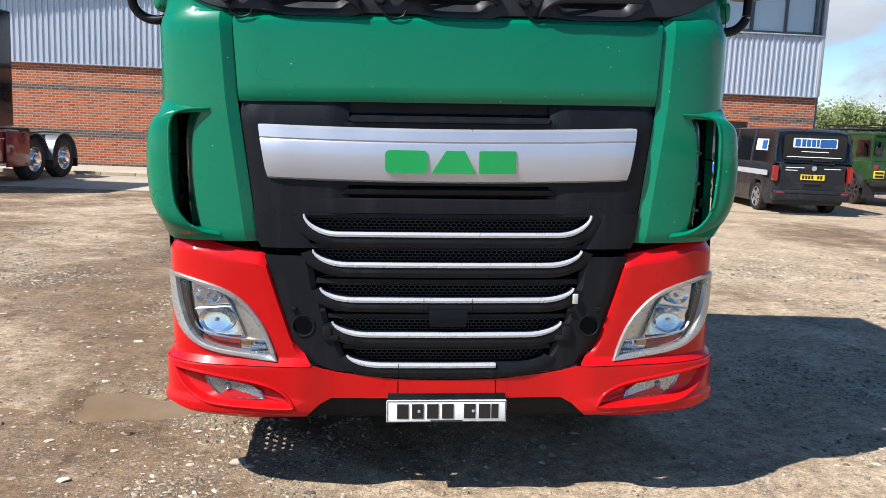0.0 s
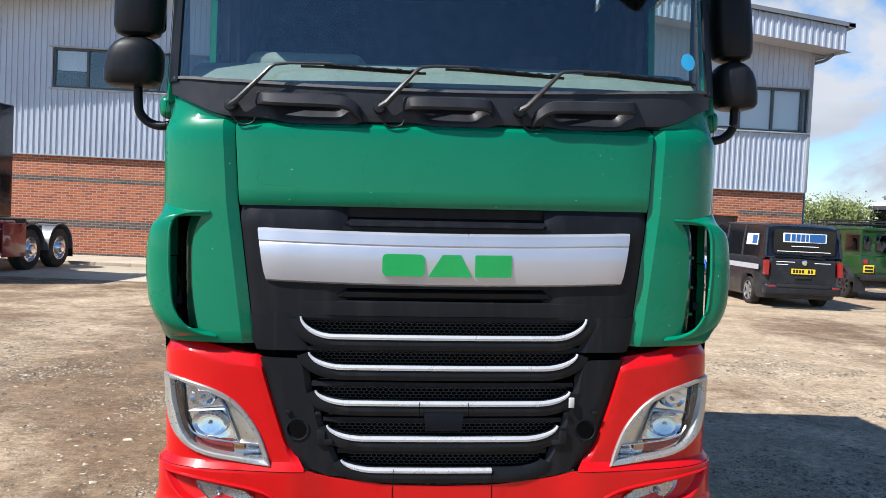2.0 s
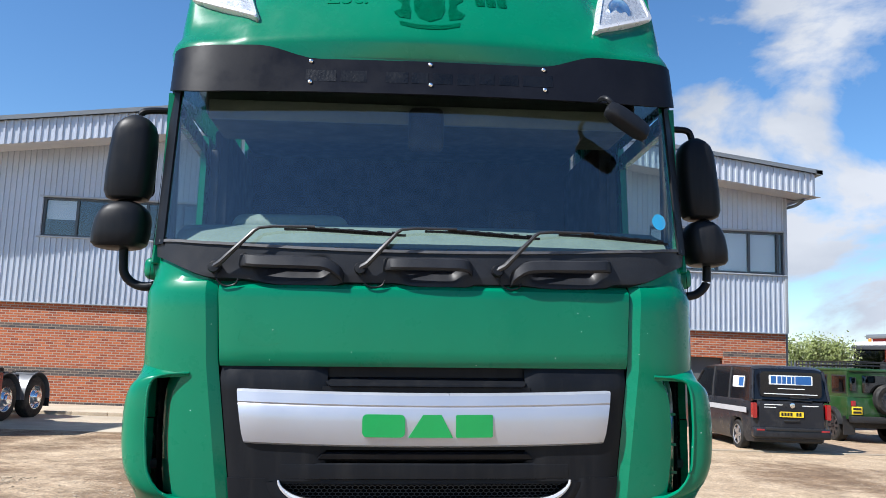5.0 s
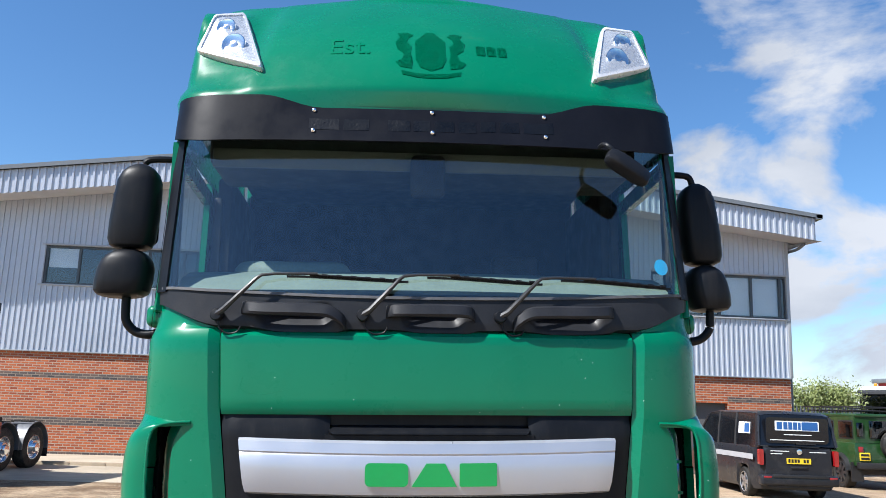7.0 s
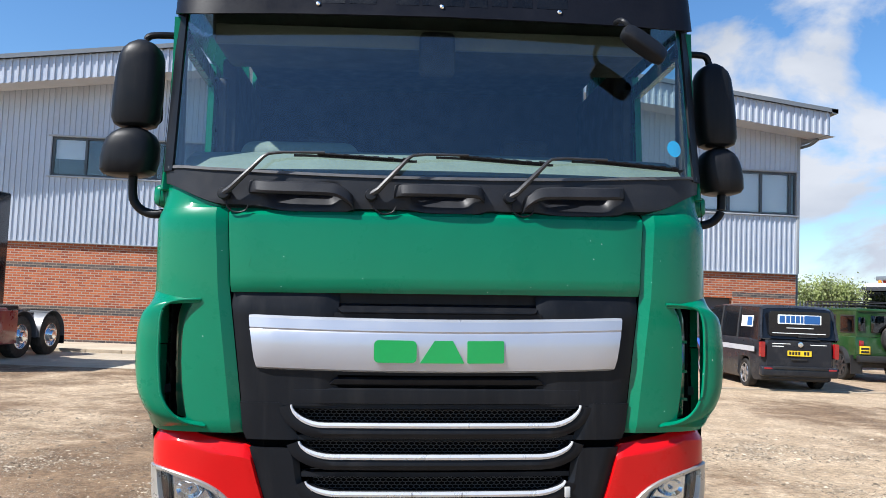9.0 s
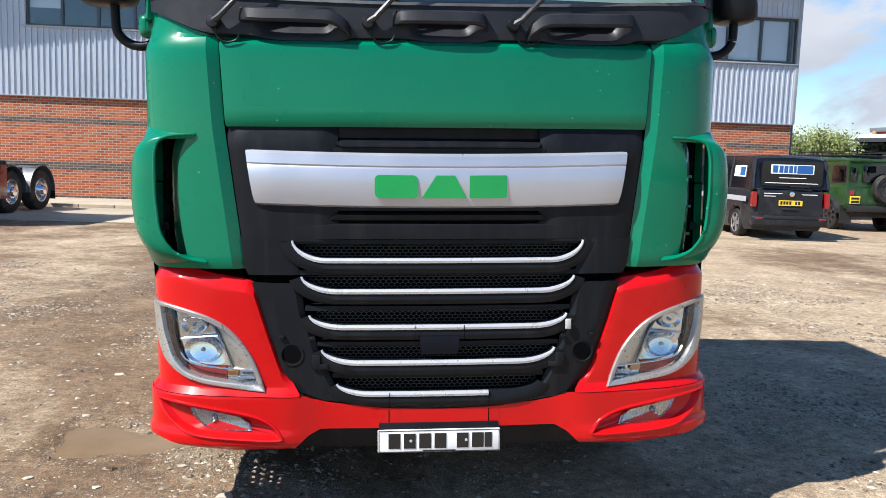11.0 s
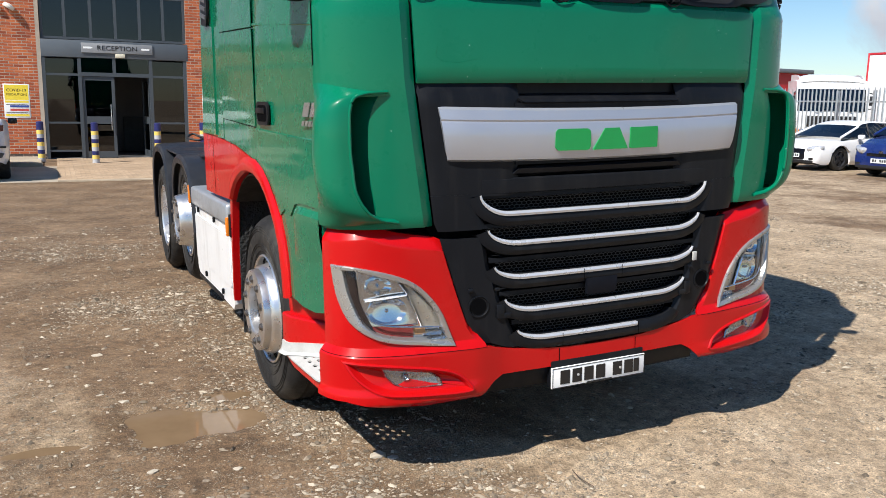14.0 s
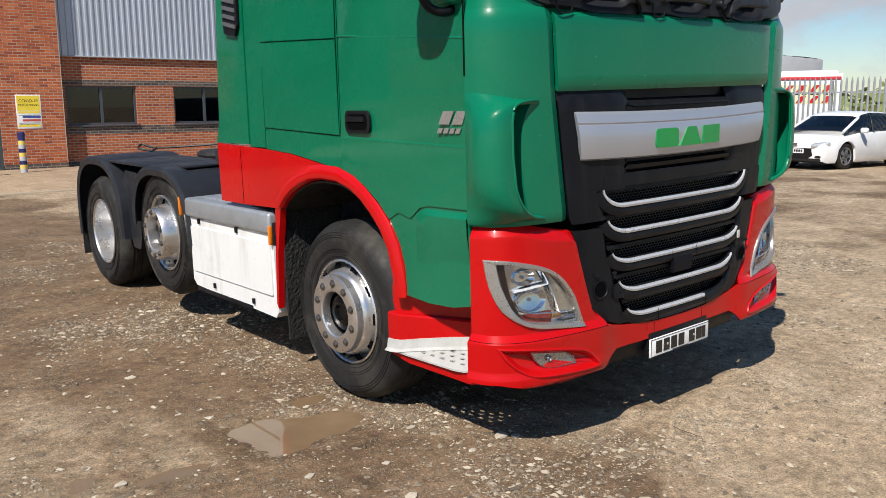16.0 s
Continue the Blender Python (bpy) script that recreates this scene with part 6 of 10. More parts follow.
    cap = part("box_step", box(bmesh.new(), (min(sg * 0.72, sg * 1.255), 2.10, 0.862), (max(sg * 0.72, sg * 1.262), 3.47, 1.000), 0.022, 3), ALU, truck, "aluminium step on the side box")
    for k in range(3):
        part("step_pad", bbox((min(sg * 0.86, sg * 1.16), 2.22 + 0.40 * k, 0.999), (max(sg * 0.86, sg * 1.16), 2.54 + 0.40 * k, 1.009), 0.003), ALU if k else BLACK_PLASTIC, cap)
    for y in (2.10, 3.56):
        part("side_marker", bbox((min(sg * 1.235, sg * 1.262), y - 0.010, 0.80 if y < 3 else 0.86), (max(sg * 1.235, sg * 1.262), y + 0.01, 0.92 if y < 3 else 1.0), 0.008), AMBER, truck, "amber side marker lamp")
    part("marker_bracket", bbox((min(sg * 1.16, sg * 1.25), 2.045, 0.80), (max(sg * 1.16, sg * 1.25), 2.075, 0.945), 0.01), BLACK_PLASTIC, truck)
    part("chassis_rail", bbox((min(sg * 0.38, sg * 0.46), 0.9, 0.72), (max(sg * 0.38, sg * 0.46), 6.75, 0.98), 0.01), STEEL_DARK, truck)
# the flanks stand a little wider towards the rear axle; lengths along them are set out here
SET_OUT = [(0.0, 0.0), (0.29, 0.252), (0.305, 0.262), (0.315, 0.264), (0.72, 0.712), (0.965, 0.948), (1.286, 1.222), (2.10, 2.045), (3.45, 3.250), (5.0, 4.70)]
ROUND = ("front_wheel", "lift_wheel", "drive_wheel", "inner_drive_wheel", "rear_mudguard", "guard_saddle", "guard_deck", "guard_hatch", "front_guard_drop", "rear_mudflap")
FLANK = ("door", "sleeper_side", "rear_pillar", "side_fairing", "wheel_arch", "lower_side_panel", "step_well", "front_mudflap", "flap_edge", "side_box", "box_step", "side_marker", "marker_bracket")
for ob in [o for o in truck.children if o.name.split(".")[0] in ROUND + FLANK]:
    for o in [ob] + list(ob.children_recursive):
        for v in o.data.vertices:
            v.co.x *= (1 + 0.02 * (min(3.5, max(0.3, v.co.y)) - 0.3)) * (1 - 0.018 * smooth(0.62, 0.28, v.co.y))
            if ob.name.split(".")[0] in FLANK:
                v.co.y = lerp_table(SET_OUT, v.co.y)
for y in (W1, W2, W3):
    bm = bmesh.new()
    tube(bm, [(-1.0, y, 0.52), (1.0, y, 0.52)], 0.09, 12)
    part("axle", bm, STEEL_DARK, truck)
bm = bmesh.new()
lathe(bm, [(0.0005, 0.03), (0.44, 0.03), (0.46, 0.0), (0.44, -0.05)], 32, Matrix.Translation((0, W3 - 0.35, 1.17)) @ Matrix.Rotation(radians(-90), 4, "Y"))
part("coupling_plate", bm, STEEL_DARK, truck)
part("rear_crossmember", bbox((-0.46, 6.6, 0.74), (0.46, 6.7, 0.96), 0.01), STEEL_DARK, truck)
# release handle and coiled air lines behind the cab
bm = bmesh.new()
tube(bm, bend([(-0.35, 4.1, 1.32), (-0.75, 4.35, 1.30), (-1.0, 4.6, 1.29), (-1.08, 4.72, 1.32), (-1.14, 4.64, 1.29), (-1.06, 4.56, 1.27), (-1.0, 4.6, 1.29)], 5), 0.010, 6)
part("release_handle", bm, STEEL_DARK, truck)
bm = bmesh.new()
for x in (-0.55, -0.35, -0.15):
    tube(bm, [(x + 0.06 * math.cos(k * 0.9), 2.9 + 0.022 * k * 0.5, 1.36 + 0.06 * math.sin(k * 0.9)) for k in range(60)], 0.011, 6)
part("air_lines", bm, CABLE, truck, "coiled yellow and black air lines")
bm = box(bmesh.new(), (-0.8, 3.5, 1.14), (-0.45, 3.9, 1.30), 0.04)
part("battery_cover", bm, STEEL_DARK, truck)

# ---- ground ----
PUDDLES = [(-1.80, 1.12, 0.19, 0.22), (-1.54, 1.06, 0.22, 0.15), (-2.38, 1.00, 0.16, 0.05), (-1.42, 1.42, 0.11, 0.06)]
WATER = -0.012


def ground_z(x, y):
    near = max(0.0, 1 - max(0.0, math.hypot(x, y - 2) - 7) / 8)
    h = 0.0
    if near > 0:
        h = near * (0.016 * noise.noise((x * 0.9, y * 0.9, 3.1)) + 0.009 * noise.noise((x * 3.1, y * 3.1, 7.7)) + 0.005 * noise.noise((x * 9.0, y * 9.0, 1.3)) + 0.0025 * noise.noise((x * 24.0, y * 24.0, 5.3)))
    for px, py, rx, ry in PUDDLES:
        d = math.hypot((x - px) / rx, (y - py) / ry) + 0.30 * noise.noise((x * 5.0, y * 5.0, 9.0)) + 0.16 * noise.noise((x * 12.0, y * 12.0, 2.0))
        if d < 1.7:
            k = 1 - smooth(0.62, 1.5, d)
            h = h * (1 - k) - 0.026 * k
    return h


def axis_lines(lo, hi, step, far_lo, far_hi):
    out = list(np.arange(lo, hi + 1e-6, step))
    d, v = step, hi
    while v < far_hi:
        d *= 1.28
        v += d
        out.append(v)
    d, v = step, lo
    while v > far_lo:
        d *= 1.28
        v -= d
        out.insert(0, v)
    return out


gx = axis_lines(-5.2, 4.2, 0.032, -1500, 1500)
gy = axis_lines(-0.9, 4.5, 0.032, -1500, 2500)
verts = [(x, y, ground_z(x, y)) for y in gy for x in gx]
nx = len(gx)
faces = [(j * nx + i, j * nx + i + 1, (j + 1) * nx + i + 1, (j + 1) * nx + i) for j in range(len(gy) - 1) for i in range(nx - 1)]
me = bpy.data.meshes.new("ground")
me.from_pydata(verts, [], faces)
me.polygons.foreach_set("use_smooth", [True] * len(faces))


def ground_mat():
    m, nt, b = mat_nodes("compacted_stony_earth")
    v = coords(nt)
    big = noise_of(nt, v, 0.33, 7, 0.6)
    mid = noise_of(nt, v, 1.6, 8, 0.65)
    fine = noise_of(nt, v, 14, 6, 0.7)
    grit = noise_of(nt, v, 90, 4, 0.7)
    c = ramp_of(nt, mid, [(0.30, (0.100, 0.060, 0.030)), (0.48, (0.157, 0.098, 0.052)), (0.62, (0.215, 0.141, 0.080)), (0.80, (0.30, 0.213, 0.130))])
    # paler towards the right and far left; the side with the puddles stays brown
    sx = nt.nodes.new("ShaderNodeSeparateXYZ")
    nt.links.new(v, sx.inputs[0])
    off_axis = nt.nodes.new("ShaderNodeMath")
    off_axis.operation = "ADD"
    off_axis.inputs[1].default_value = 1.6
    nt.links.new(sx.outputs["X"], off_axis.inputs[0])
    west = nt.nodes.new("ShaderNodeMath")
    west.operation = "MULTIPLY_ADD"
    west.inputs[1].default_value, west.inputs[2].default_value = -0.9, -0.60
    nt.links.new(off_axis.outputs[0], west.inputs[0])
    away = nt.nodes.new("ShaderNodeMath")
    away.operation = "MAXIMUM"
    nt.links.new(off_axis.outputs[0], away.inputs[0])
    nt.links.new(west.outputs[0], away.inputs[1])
    pale_by_x = nt.nodes.new("ShaderNodeMath")
    pale_by_x.operation = "MULTIPLY_ADD"
    pale_by_x.inputs[1].default_value, pale_by_x.inputs[2].default_value = 0.16, -0.185
    nt.links.new(away.outputs[0], pale_by_x.inputs[0])
    pale_by_x.use_clamp = False
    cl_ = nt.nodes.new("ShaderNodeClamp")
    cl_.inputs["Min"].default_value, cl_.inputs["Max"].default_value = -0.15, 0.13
    nt.links.new(pale_by_x.outputs[0], cl_.inputs["Value"])
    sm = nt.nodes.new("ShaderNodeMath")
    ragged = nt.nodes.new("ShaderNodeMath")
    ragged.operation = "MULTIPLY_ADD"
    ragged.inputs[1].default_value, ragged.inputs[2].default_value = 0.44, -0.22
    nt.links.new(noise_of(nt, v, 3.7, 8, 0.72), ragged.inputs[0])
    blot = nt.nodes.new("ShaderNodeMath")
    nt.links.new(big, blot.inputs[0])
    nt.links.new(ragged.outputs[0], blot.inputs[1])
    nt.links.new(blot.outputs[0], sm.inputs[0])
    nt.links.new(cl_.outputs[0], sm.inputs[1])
    # less pale towards the building on the left, and far to the right
    browner_y = node(nt, "ShaderNodeMapRange", **{"From Min": 4.0, "From Max": 8.5, "To Min": 0.0, "To Max": 0.16})
    nt.links.new(sx.outputs["Y"], browner_y.inputs["Value"])
    browner_x = node(nt, "ShaderNodeMapRange", **{"From Min": 2.0, "From Max": -1.5, "To Min": 0.0, "To Max": 1.0})
    nt.links.new(sx.outputs["X"], browner_x.inputs["Value"])
    browner = nt.nodes.new("ShaderNodeMath")
    browner.operation = "MULTIPLY_ADD"
    nt.links.new(browner_y.outputs[0], browner.inputs[0])
    nt.links.new(browner_x.outputs[0], browner.inputs[1])
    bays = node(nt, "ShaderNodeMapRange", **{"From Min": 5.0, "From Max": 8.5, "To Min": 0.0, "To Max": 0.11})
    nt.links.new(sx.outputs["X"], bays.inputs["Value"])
    nt.links.new(bays.outputs[0], browner.inputs[2])
    paleness = nt.nodes.new("ShaderNodeMath")
    paleness.operation = "SUBTRACT"
    nt.links.new(sm.outputs[0], paleness.inputs[0])
    nt.links.new(browner.outputs[0], paleness.inputs[1])
    sm = paleness
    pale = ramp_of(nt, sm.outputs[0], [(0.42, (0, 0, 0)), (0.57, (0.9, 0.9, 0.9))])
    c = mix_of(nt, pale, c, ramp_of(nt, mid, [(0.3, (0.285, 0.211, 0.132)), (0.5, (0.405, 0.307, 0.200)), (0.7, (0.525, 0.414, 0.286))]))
    # damp earth round the puddles
    dv = nt.nodes.new("ShaderNodeVectorMath")
    dv.operation = "DISTANCE"
    dv.inputs[1].default_value = (-1.75, 1.1, 0.0)
    nt.links.new(v, dv.inputs[0])
    da = nt.nodes.new("ShaderNodeMath")
    da.operation = "MULTIPLY_ADD"
    da.inputs[1].default_value = 1.1
    nt.links.new(noise_of(nt, v, 2.6, 6, 0.6), da.inputs[0])
    nt.links.new(dv.outputs["Value"], da.inputs[2])
    c = mix_of(nt, ramp_of(nt, da.outputs[0], [(0.75, (0.85,) * 3), (1.5, (0.0,) * 3)]), c, mix_of(nt, 1.0, c, (0.60, 0.55, 0.47), "MULTIPLY"))
    c = mix_of(nt, 0.9, c, ramp_of(nt, fine, [(0.30, (0.42, 0.40, 0.37)), (0.5, (0.95, 0.95, 0.95)), (0.70, (1.45, 1.43, 1.40))]), "MULTIPLY")
    c = mix_of(nt, 0.75, c, ramp_of(nt, grit, [(0.32, (0.40, 0.38, 0.36)), (0.5, (1.0, 1.0, 1.0)), (0.68, (1.7, 1.66, 1.6))]), "MULTIPLY")
    # embedded limestone chips of two sizes, in drifts
    chips = None
    for sc, lim, dr in ((12.0, 0.25, 0.55), (34.0, 0.34, 0.54), (62.0, 0.38, 0.50), (110.0, 0.38, 0.50)):
        vo = node(nt, "ShaderNodeTexVoronoi", Scale=sc, Randomness=1.0)
        nt.links.new(v, vo.inputs["Vector"])
        spot = ramp_of(nt, vo.outputs["Distance"], [(lim - 0.05, (1, 1, 1)), (lim, (0, 0, 0))])
        drift = ramp_of(nt, noise_of(nt, v, 1.1 + sc * 0.01, 6, 0.62), [(dr, (0, 0, 0)), (dr + 0.06, (1, 1, 1))])
        pick = ramp_of(nt, vo.outputs["Color"], [(0.45, (0, 0, 0)), (0.5, (1, 1, 1))])
        f = mix_of(nt, 1.0, mix_of(nt, 1.0, spot, drift, "MULTIPLY"), pick, "MULTIPLY")
        tone = ramp_of(nt, vo.outputs["Color"], [(0.3, (0.13, 0.098, 0.066)), (0.6, (0.25, 0.20, 0.142)), (0.9, (0.47, 0.40, 0.30) if sc < 50 else (0.33, 0.268, 0.19))])
        c = mix_of(nt, f, c, tone)
        chips = f if chips is None else mix_of(nt, 1.0, chips, f, "ADD")
    nt.links.new(c, b.inputs["Base Color"])
    b.inputs["Roughness"].default_value = 0.93
    h = mix_of(nt, 0.4, mix_of(nt, 0.5, fine, grit), chips, "ADD")
    bump_of(nt, b, h, 0.9, 0.016)
    return m


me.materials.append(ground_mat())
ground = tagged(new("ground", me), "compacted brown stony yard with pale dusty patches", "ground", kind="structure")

# muddy water lying in the hollows
m, nt, b = mat_nodes("muddy_water")
v = coords(nt)
nt.links.new(ramp_of(nt, noise_of(nt, v, 3.0, 5), [(0.3, (0.16, 0.105, 0.058)), (0.7, (0.23, 0.155, 0.09))]), b.inputs["Base Color"])
b.inputs["Roughness"].default_value = 0.035
b.inputs["IOR"].default_value = 1.45
bump_of(nt, b, noise_of(nt, v, 20, 2), 0.02, 0.002)
WATER_MAT = m
for name, x0, x1, y0, y1 in (("puddle", -3.2, -1.15, 0.55, 1.62),):
    bm = bmesh.new()
    n1, n2 = 90, 60
    pts = [[(x0 + (x1 - x0) * i / n1, y0 + (y1 - y0) * j / n2) for i in range(n1 + 1)] for j in range(n2 + 1)]
    vs = [[bm.verts.new((x, y, WATER)) for x, y in r] for r in pts]
    for j in range(n2):
        for i in range(n1):
            x, y = pts[j][i][0] + 0.017, pts[j][i][1] + 0.013
            if min(ground_z(x + dx, y + dy) for dx in (-0.02, 0.02) for dy in (-0.02, 0.02)) < WATER + 0.012:
                bm.faces.new((vs[j][i], vs[j][i + 1], vs[j + 1][i + 1], vs[j + 1][i]))
    bmesh.ops.delete(bm, geom=[v for v in bm.verts if not v.link_faces], context="VERTS")
    tagged(part(name, bm, WATER_MAT), "shallow muddy puddle lying in the yard", "puddle", kind="structure")

# loose stones, thick in drifts
STONE = surface("limestone_chip", (0.46, 0.40, 0.315), 0.9, vary=0.3, scale=9, fine=60, bump=0.3)
rnd = random.Random(11)
sv, sf = [], []
tries = 0
count = 0
while count < 90000 and tries < 900000:
    tries += 1
    u = rnd.random()
    y = -1.7 + 9.95 * u ** 1.6
    if rnd.random() > smooth(-1.7, -0.1, y):
        continue
    x = rnd.uniform(-5.2, 4.5) * (1 + 0.12 * max(0, y))
    d = noise.noise((x * 0.55, y * 0.7, 21.0)) + 0.6 * noise.noise((x * 1.9, y * 1.9, 4.0))
    left_bias = 0.22 if x < -0.4 else -0.12
    stray = rnd.random() < 0.085
    if 2.9 * d + left_bias < rnd.uniform(0.15, 1.0) and not stray:
        continue
    gz = ground_z(x, y)
    if gz < WATER and rnd.random() > 0.04:
        continue
    r = 0.0026 + 0.012 * rnd.random() ** 9 + 0.0040 * rnd.random()
    r *= 1 + 0.6 * smooth(0.15, 0.6, d) * rnd.random()
    if y > 3.5:
        r *= 1.2
    if stray:
        r *= 1.35
    a = rnd.uniform(0, 6.28)
    ca, sa = math.cos(a), math.sin(a)
    sx, sy, sz = r * rnd.uniform(0.9, 1.6), r * rnd.uniform(0.6, 1.0), r * rnd.uniform(0.35, 0.7)
    b0 = len(sv)
    for px, py, pz in ((1, 0, 0), (0.45, 0.9, 0.1), (-0.6, 0.75, -0.05), (-1, -0.1, 0.1), (-0.35, -0.9, 0), (0.6, -0.7, 0.05), (0.25, 0.1, 0.9), (-0.3, -0.05, 0.8)):
        jx, jy, jz = px * rnd.uniform(0.8, 1.15), py * rnd.uniform(0.8, 1.15), pz * rnd.uniform(0.8, 1.2)
        sv.append((x + ca * jx * sx - sa * jy * sy, y + sa * jx * sx + ca * jy * sy, gz + sz * 0.15 + jz * sz))
    for t in ((0, 1, 6), (1, 2, 6), (2, 7, 6), (2, 3, 7), (3, 4, 7), (4, 5, 7), (5, 6, 7), (5, 0, 6)):
        sf.append(tuple(b0 + k for k in t))
    count += 1
me = bpy.data.meshes.new("gravel")
me.from_pydata(sv, [], sf)
m, nt, b = mat_nodes("loose_gravel")
geo = nt.nodes.new("ShaderNodeNewGeometry")
nt.links.new(ramp_of(nt, geo.outputs["Random Per Island"], [(0.0, (0.10, 0.077, 0.053)), (0.40, (0.20, 0.158, 0.11)), (0.75, (0.30, 0.242, 0.172)), (1.0, (0.46, 0.395, 0.30))]), b.inputs["Base Color"])
b.inputs["Roughness"].default_value = 0.9
me.materials.append(m)
tagged(new("gravel", me), "loose pale gravel scattered over the yard", "gravel", kind="stuff")
# a few larger stones and a twig
flakes = [(rnd.uniform(-3.5, -1.1), rnd.uniform(0.2, 3.2), 0.010 + 0.015 * rnd.random() ** 2) for k in range(40)]
for x, y, r in [p for p in flakes if ground_z(p[0], p[1]) > WATER] + [(-0.955, 0.335, 0.045), (-0.90, 0.29, 0.03), (-1.985, 1.515, 0.028), (-2.60, 1.04, 0.03), (-1.93, 0.56, 0.025), (-1.69, 0.12, 0.03), (-2.07, 2.46, 0.035), (-1.42, 1.42, 0.035)]:
    bm = bmesh.new()
    bmesh.ops.create_icosphere(bm, subdivisions=1, radius=1.0)
    for v in bm.verts:
        q = v.co * (1 + 0.75 * noise.noise(v.co * 1.9 + Vector((x * 7, y * 7, 0))))
        q.z = min(q.z, 0.45 + 0.2 * q.x)
        v.co = Vector((x + q.x * r * 1.15, y + q.y * r * 0.8, ground_z(x, y) + max(-0.3, q.z) * r * 0.55))
    tagged(part("stone", bm, STONE, sharp=0.05), "pale angular limestone lump on the yard", "stone", "loose stones")
bm = bmesh.new()
tube(bm, bend([(-0.215, -0.33, 0.008), (-0.235, -0.27, 0.018), (-0.225, -0.21, 0.014), (-0.212, -0.16, 0.012)], 5), 0.0024, 6)
tagged(part("twig", bm, surface("dry_twig", (0.09, 0.06, 0.04), 0.8)), "thin dry brown twig lying on the yard", "twig")

# ---- paving before the building ----
CONCRETE = surface("pale_concrete", (0.42, 0.358, 0.27), 0.9, vary=0.16, scale=0.9, fine=25, bump=0.25, dirt=(0.22, 0.19, 0.15), dirt_amount=0.6)
KERB = surface("kerb_concrete", (0.34, 0.275, 0.195), 0.9, vary=0.2, scale=2, fine=30, bump=0.3, dirt=(0.12, 0.10, 0.08), dirt_amount=0.6)
PAVING = brick_mat("buff_block_paving", [(0.28, 0.20, 0.125), (0.35, 0.25, 0.16), (0.41, 0.305, 0.205)], (0.20, 0.15, 0.10), 0.2, 0.1, 0.5, 0.006, "XY", 0.3)
tagged(part("pavement_apron", bbox((-45, 14.75, -0.2), (-2.25, 18.85, 0.008), 0.004), CONCRETE), "pale concrete apron before the wall", "pavement", kind="structure")
tagged(part("pavement_left", bbox((-45, 18.97, -0.2), (-2.6, 21.85, 0.085), 0.006), CONCRETE), "raised pale concrete footway along the wall", "pavement", kind="structure")
tagged(part("pavement_blocks", bbox((-2.25, 14.9, -0.2), (14.5, 21.9, 0.02), 0.004), PAVING), "buff block paving before the entrance", "pavement", kind="structure")
kerb = thing("kerb_line", None, "grey concrete kerbstones edging the paving", "kerb", kind="structure")
first = None
for x0, x1, y, h in [(-30 + 0.915 * k, -30 + 0.915 * k + 0.905, 18.85, 0.095) for k in range(30)]:
    if first is None:
        first = part("kerbstone", bbox((0, 0, -0.15), (0.905, 0.12, h), 0.015), KERB, kerb)
        first.location = (x0, y, 0)
    else:
        o = new("kerbstone", first.data)
        o.parent, o.location = kerb, (x0, y, 0)
edge = part("edging_strip", bbox((-2.25, 14.75, -0.1), (14.5, 14.9, 0.03), 0.01), KERB)
tagged(edge, "flush concrete edging of the block paving", "kerb", kind="structure")

# ---- office building ----
BRICK = brick_mat("red_brick", [(0.22, 0.044, 0.017), (0.36, 0.083, 0.026), (0.43, 0.110, 0.034), (0.29, 0.061, 0.022)], (0.33, 0.262, 0.20), joint=0.011)
BLUE_BRICK = brick_mat("blue_black_brick", [(0.045, 0.040, 0.042), (0.085, 0.070, 0.066), (0.12, 0.080, 0.064)], (0.22, 0.18, 0.14))
CLAD = surface("silver_grey_cladding", (0.44, 0.47, 0.53), 0.38, metal=0.25, vary=0.05, scale=0.7, fine=14, bump=0.04, dirt=(0.30, 0.30, 0.30), dirt_amount=0.3)
CLAD_FRAME = surface("grey_flashing", (0.36, 0.375, 0.39), 0.45, metal=0.2, vary=0.08, scale=2, bump=0.03)
ROOF_EDGE = surface("dark_grey_gutter", (0.14, 0.155, 0.17), 0.4, vary=0.08, scale=2, bump=0.03)
FRAME_GREY = surface("slate_grey_window_frame", (0.055, 0.065, 0.075), 0.4, vary=0.08, bump=0.02)
OFFICE_GLASS = glass("office_glass", (0.12, 0.14, 0.16), 1.0, 1.6)
CLEAR_PANE = glass("clear_office_glass", (0.92, 0.94, 0.95), 1.0, 1.7)
PANE_SHEET = surface("pale_pane_sheet", (0.62, 0.64, 0.66), 0.8, vary=0.05, scale=2, bump=0.05)
ROOM = surface("dim_room", (0.10, 0.10, 0.10), 0.9, vary=0.3, scale=0.8, bump=0)
SOFFIT = surface("pale_soffit", (0.52, 0.52, 0.53), 0.6, vary=0.06, scale=1, bump=0.02)
office = thing("office_building", None, "two-storey brick and silver-clad office building with low gable roof", "building")
WY = 21.8


def soffit_z(x):
    return 8.96 - 0.128 * (-0.45 - x) if x < -0.45 else 8.96 - 0.119 * (x + 0.45)


def xz(y):
    return lambda a, b: (a, y, b)


def rect(x0, z0, x1, z1):
    return [(x0, z0), (x1, z0), (x1, z1), (x0, z1)]


LOWER = [(-18.2, -16.2, 1.31, 2.25), (-14.0, -12.0, 1.31, 2.25), (-6.10, -4.075, 1.31, 2.25), (2.93, 4.87, 1.14, 2.22), (5.97, 7.92, 1.14, 2.22)]
part("brick_wall", slab(rect(-34, 0, -4.03, 3.04), [rect(a, c, b, d) for a, b, c, d in LOWER[:3]], xz(WY), (0, 0.3, 0)), BRICK, office, "red brick wall with dark courses")
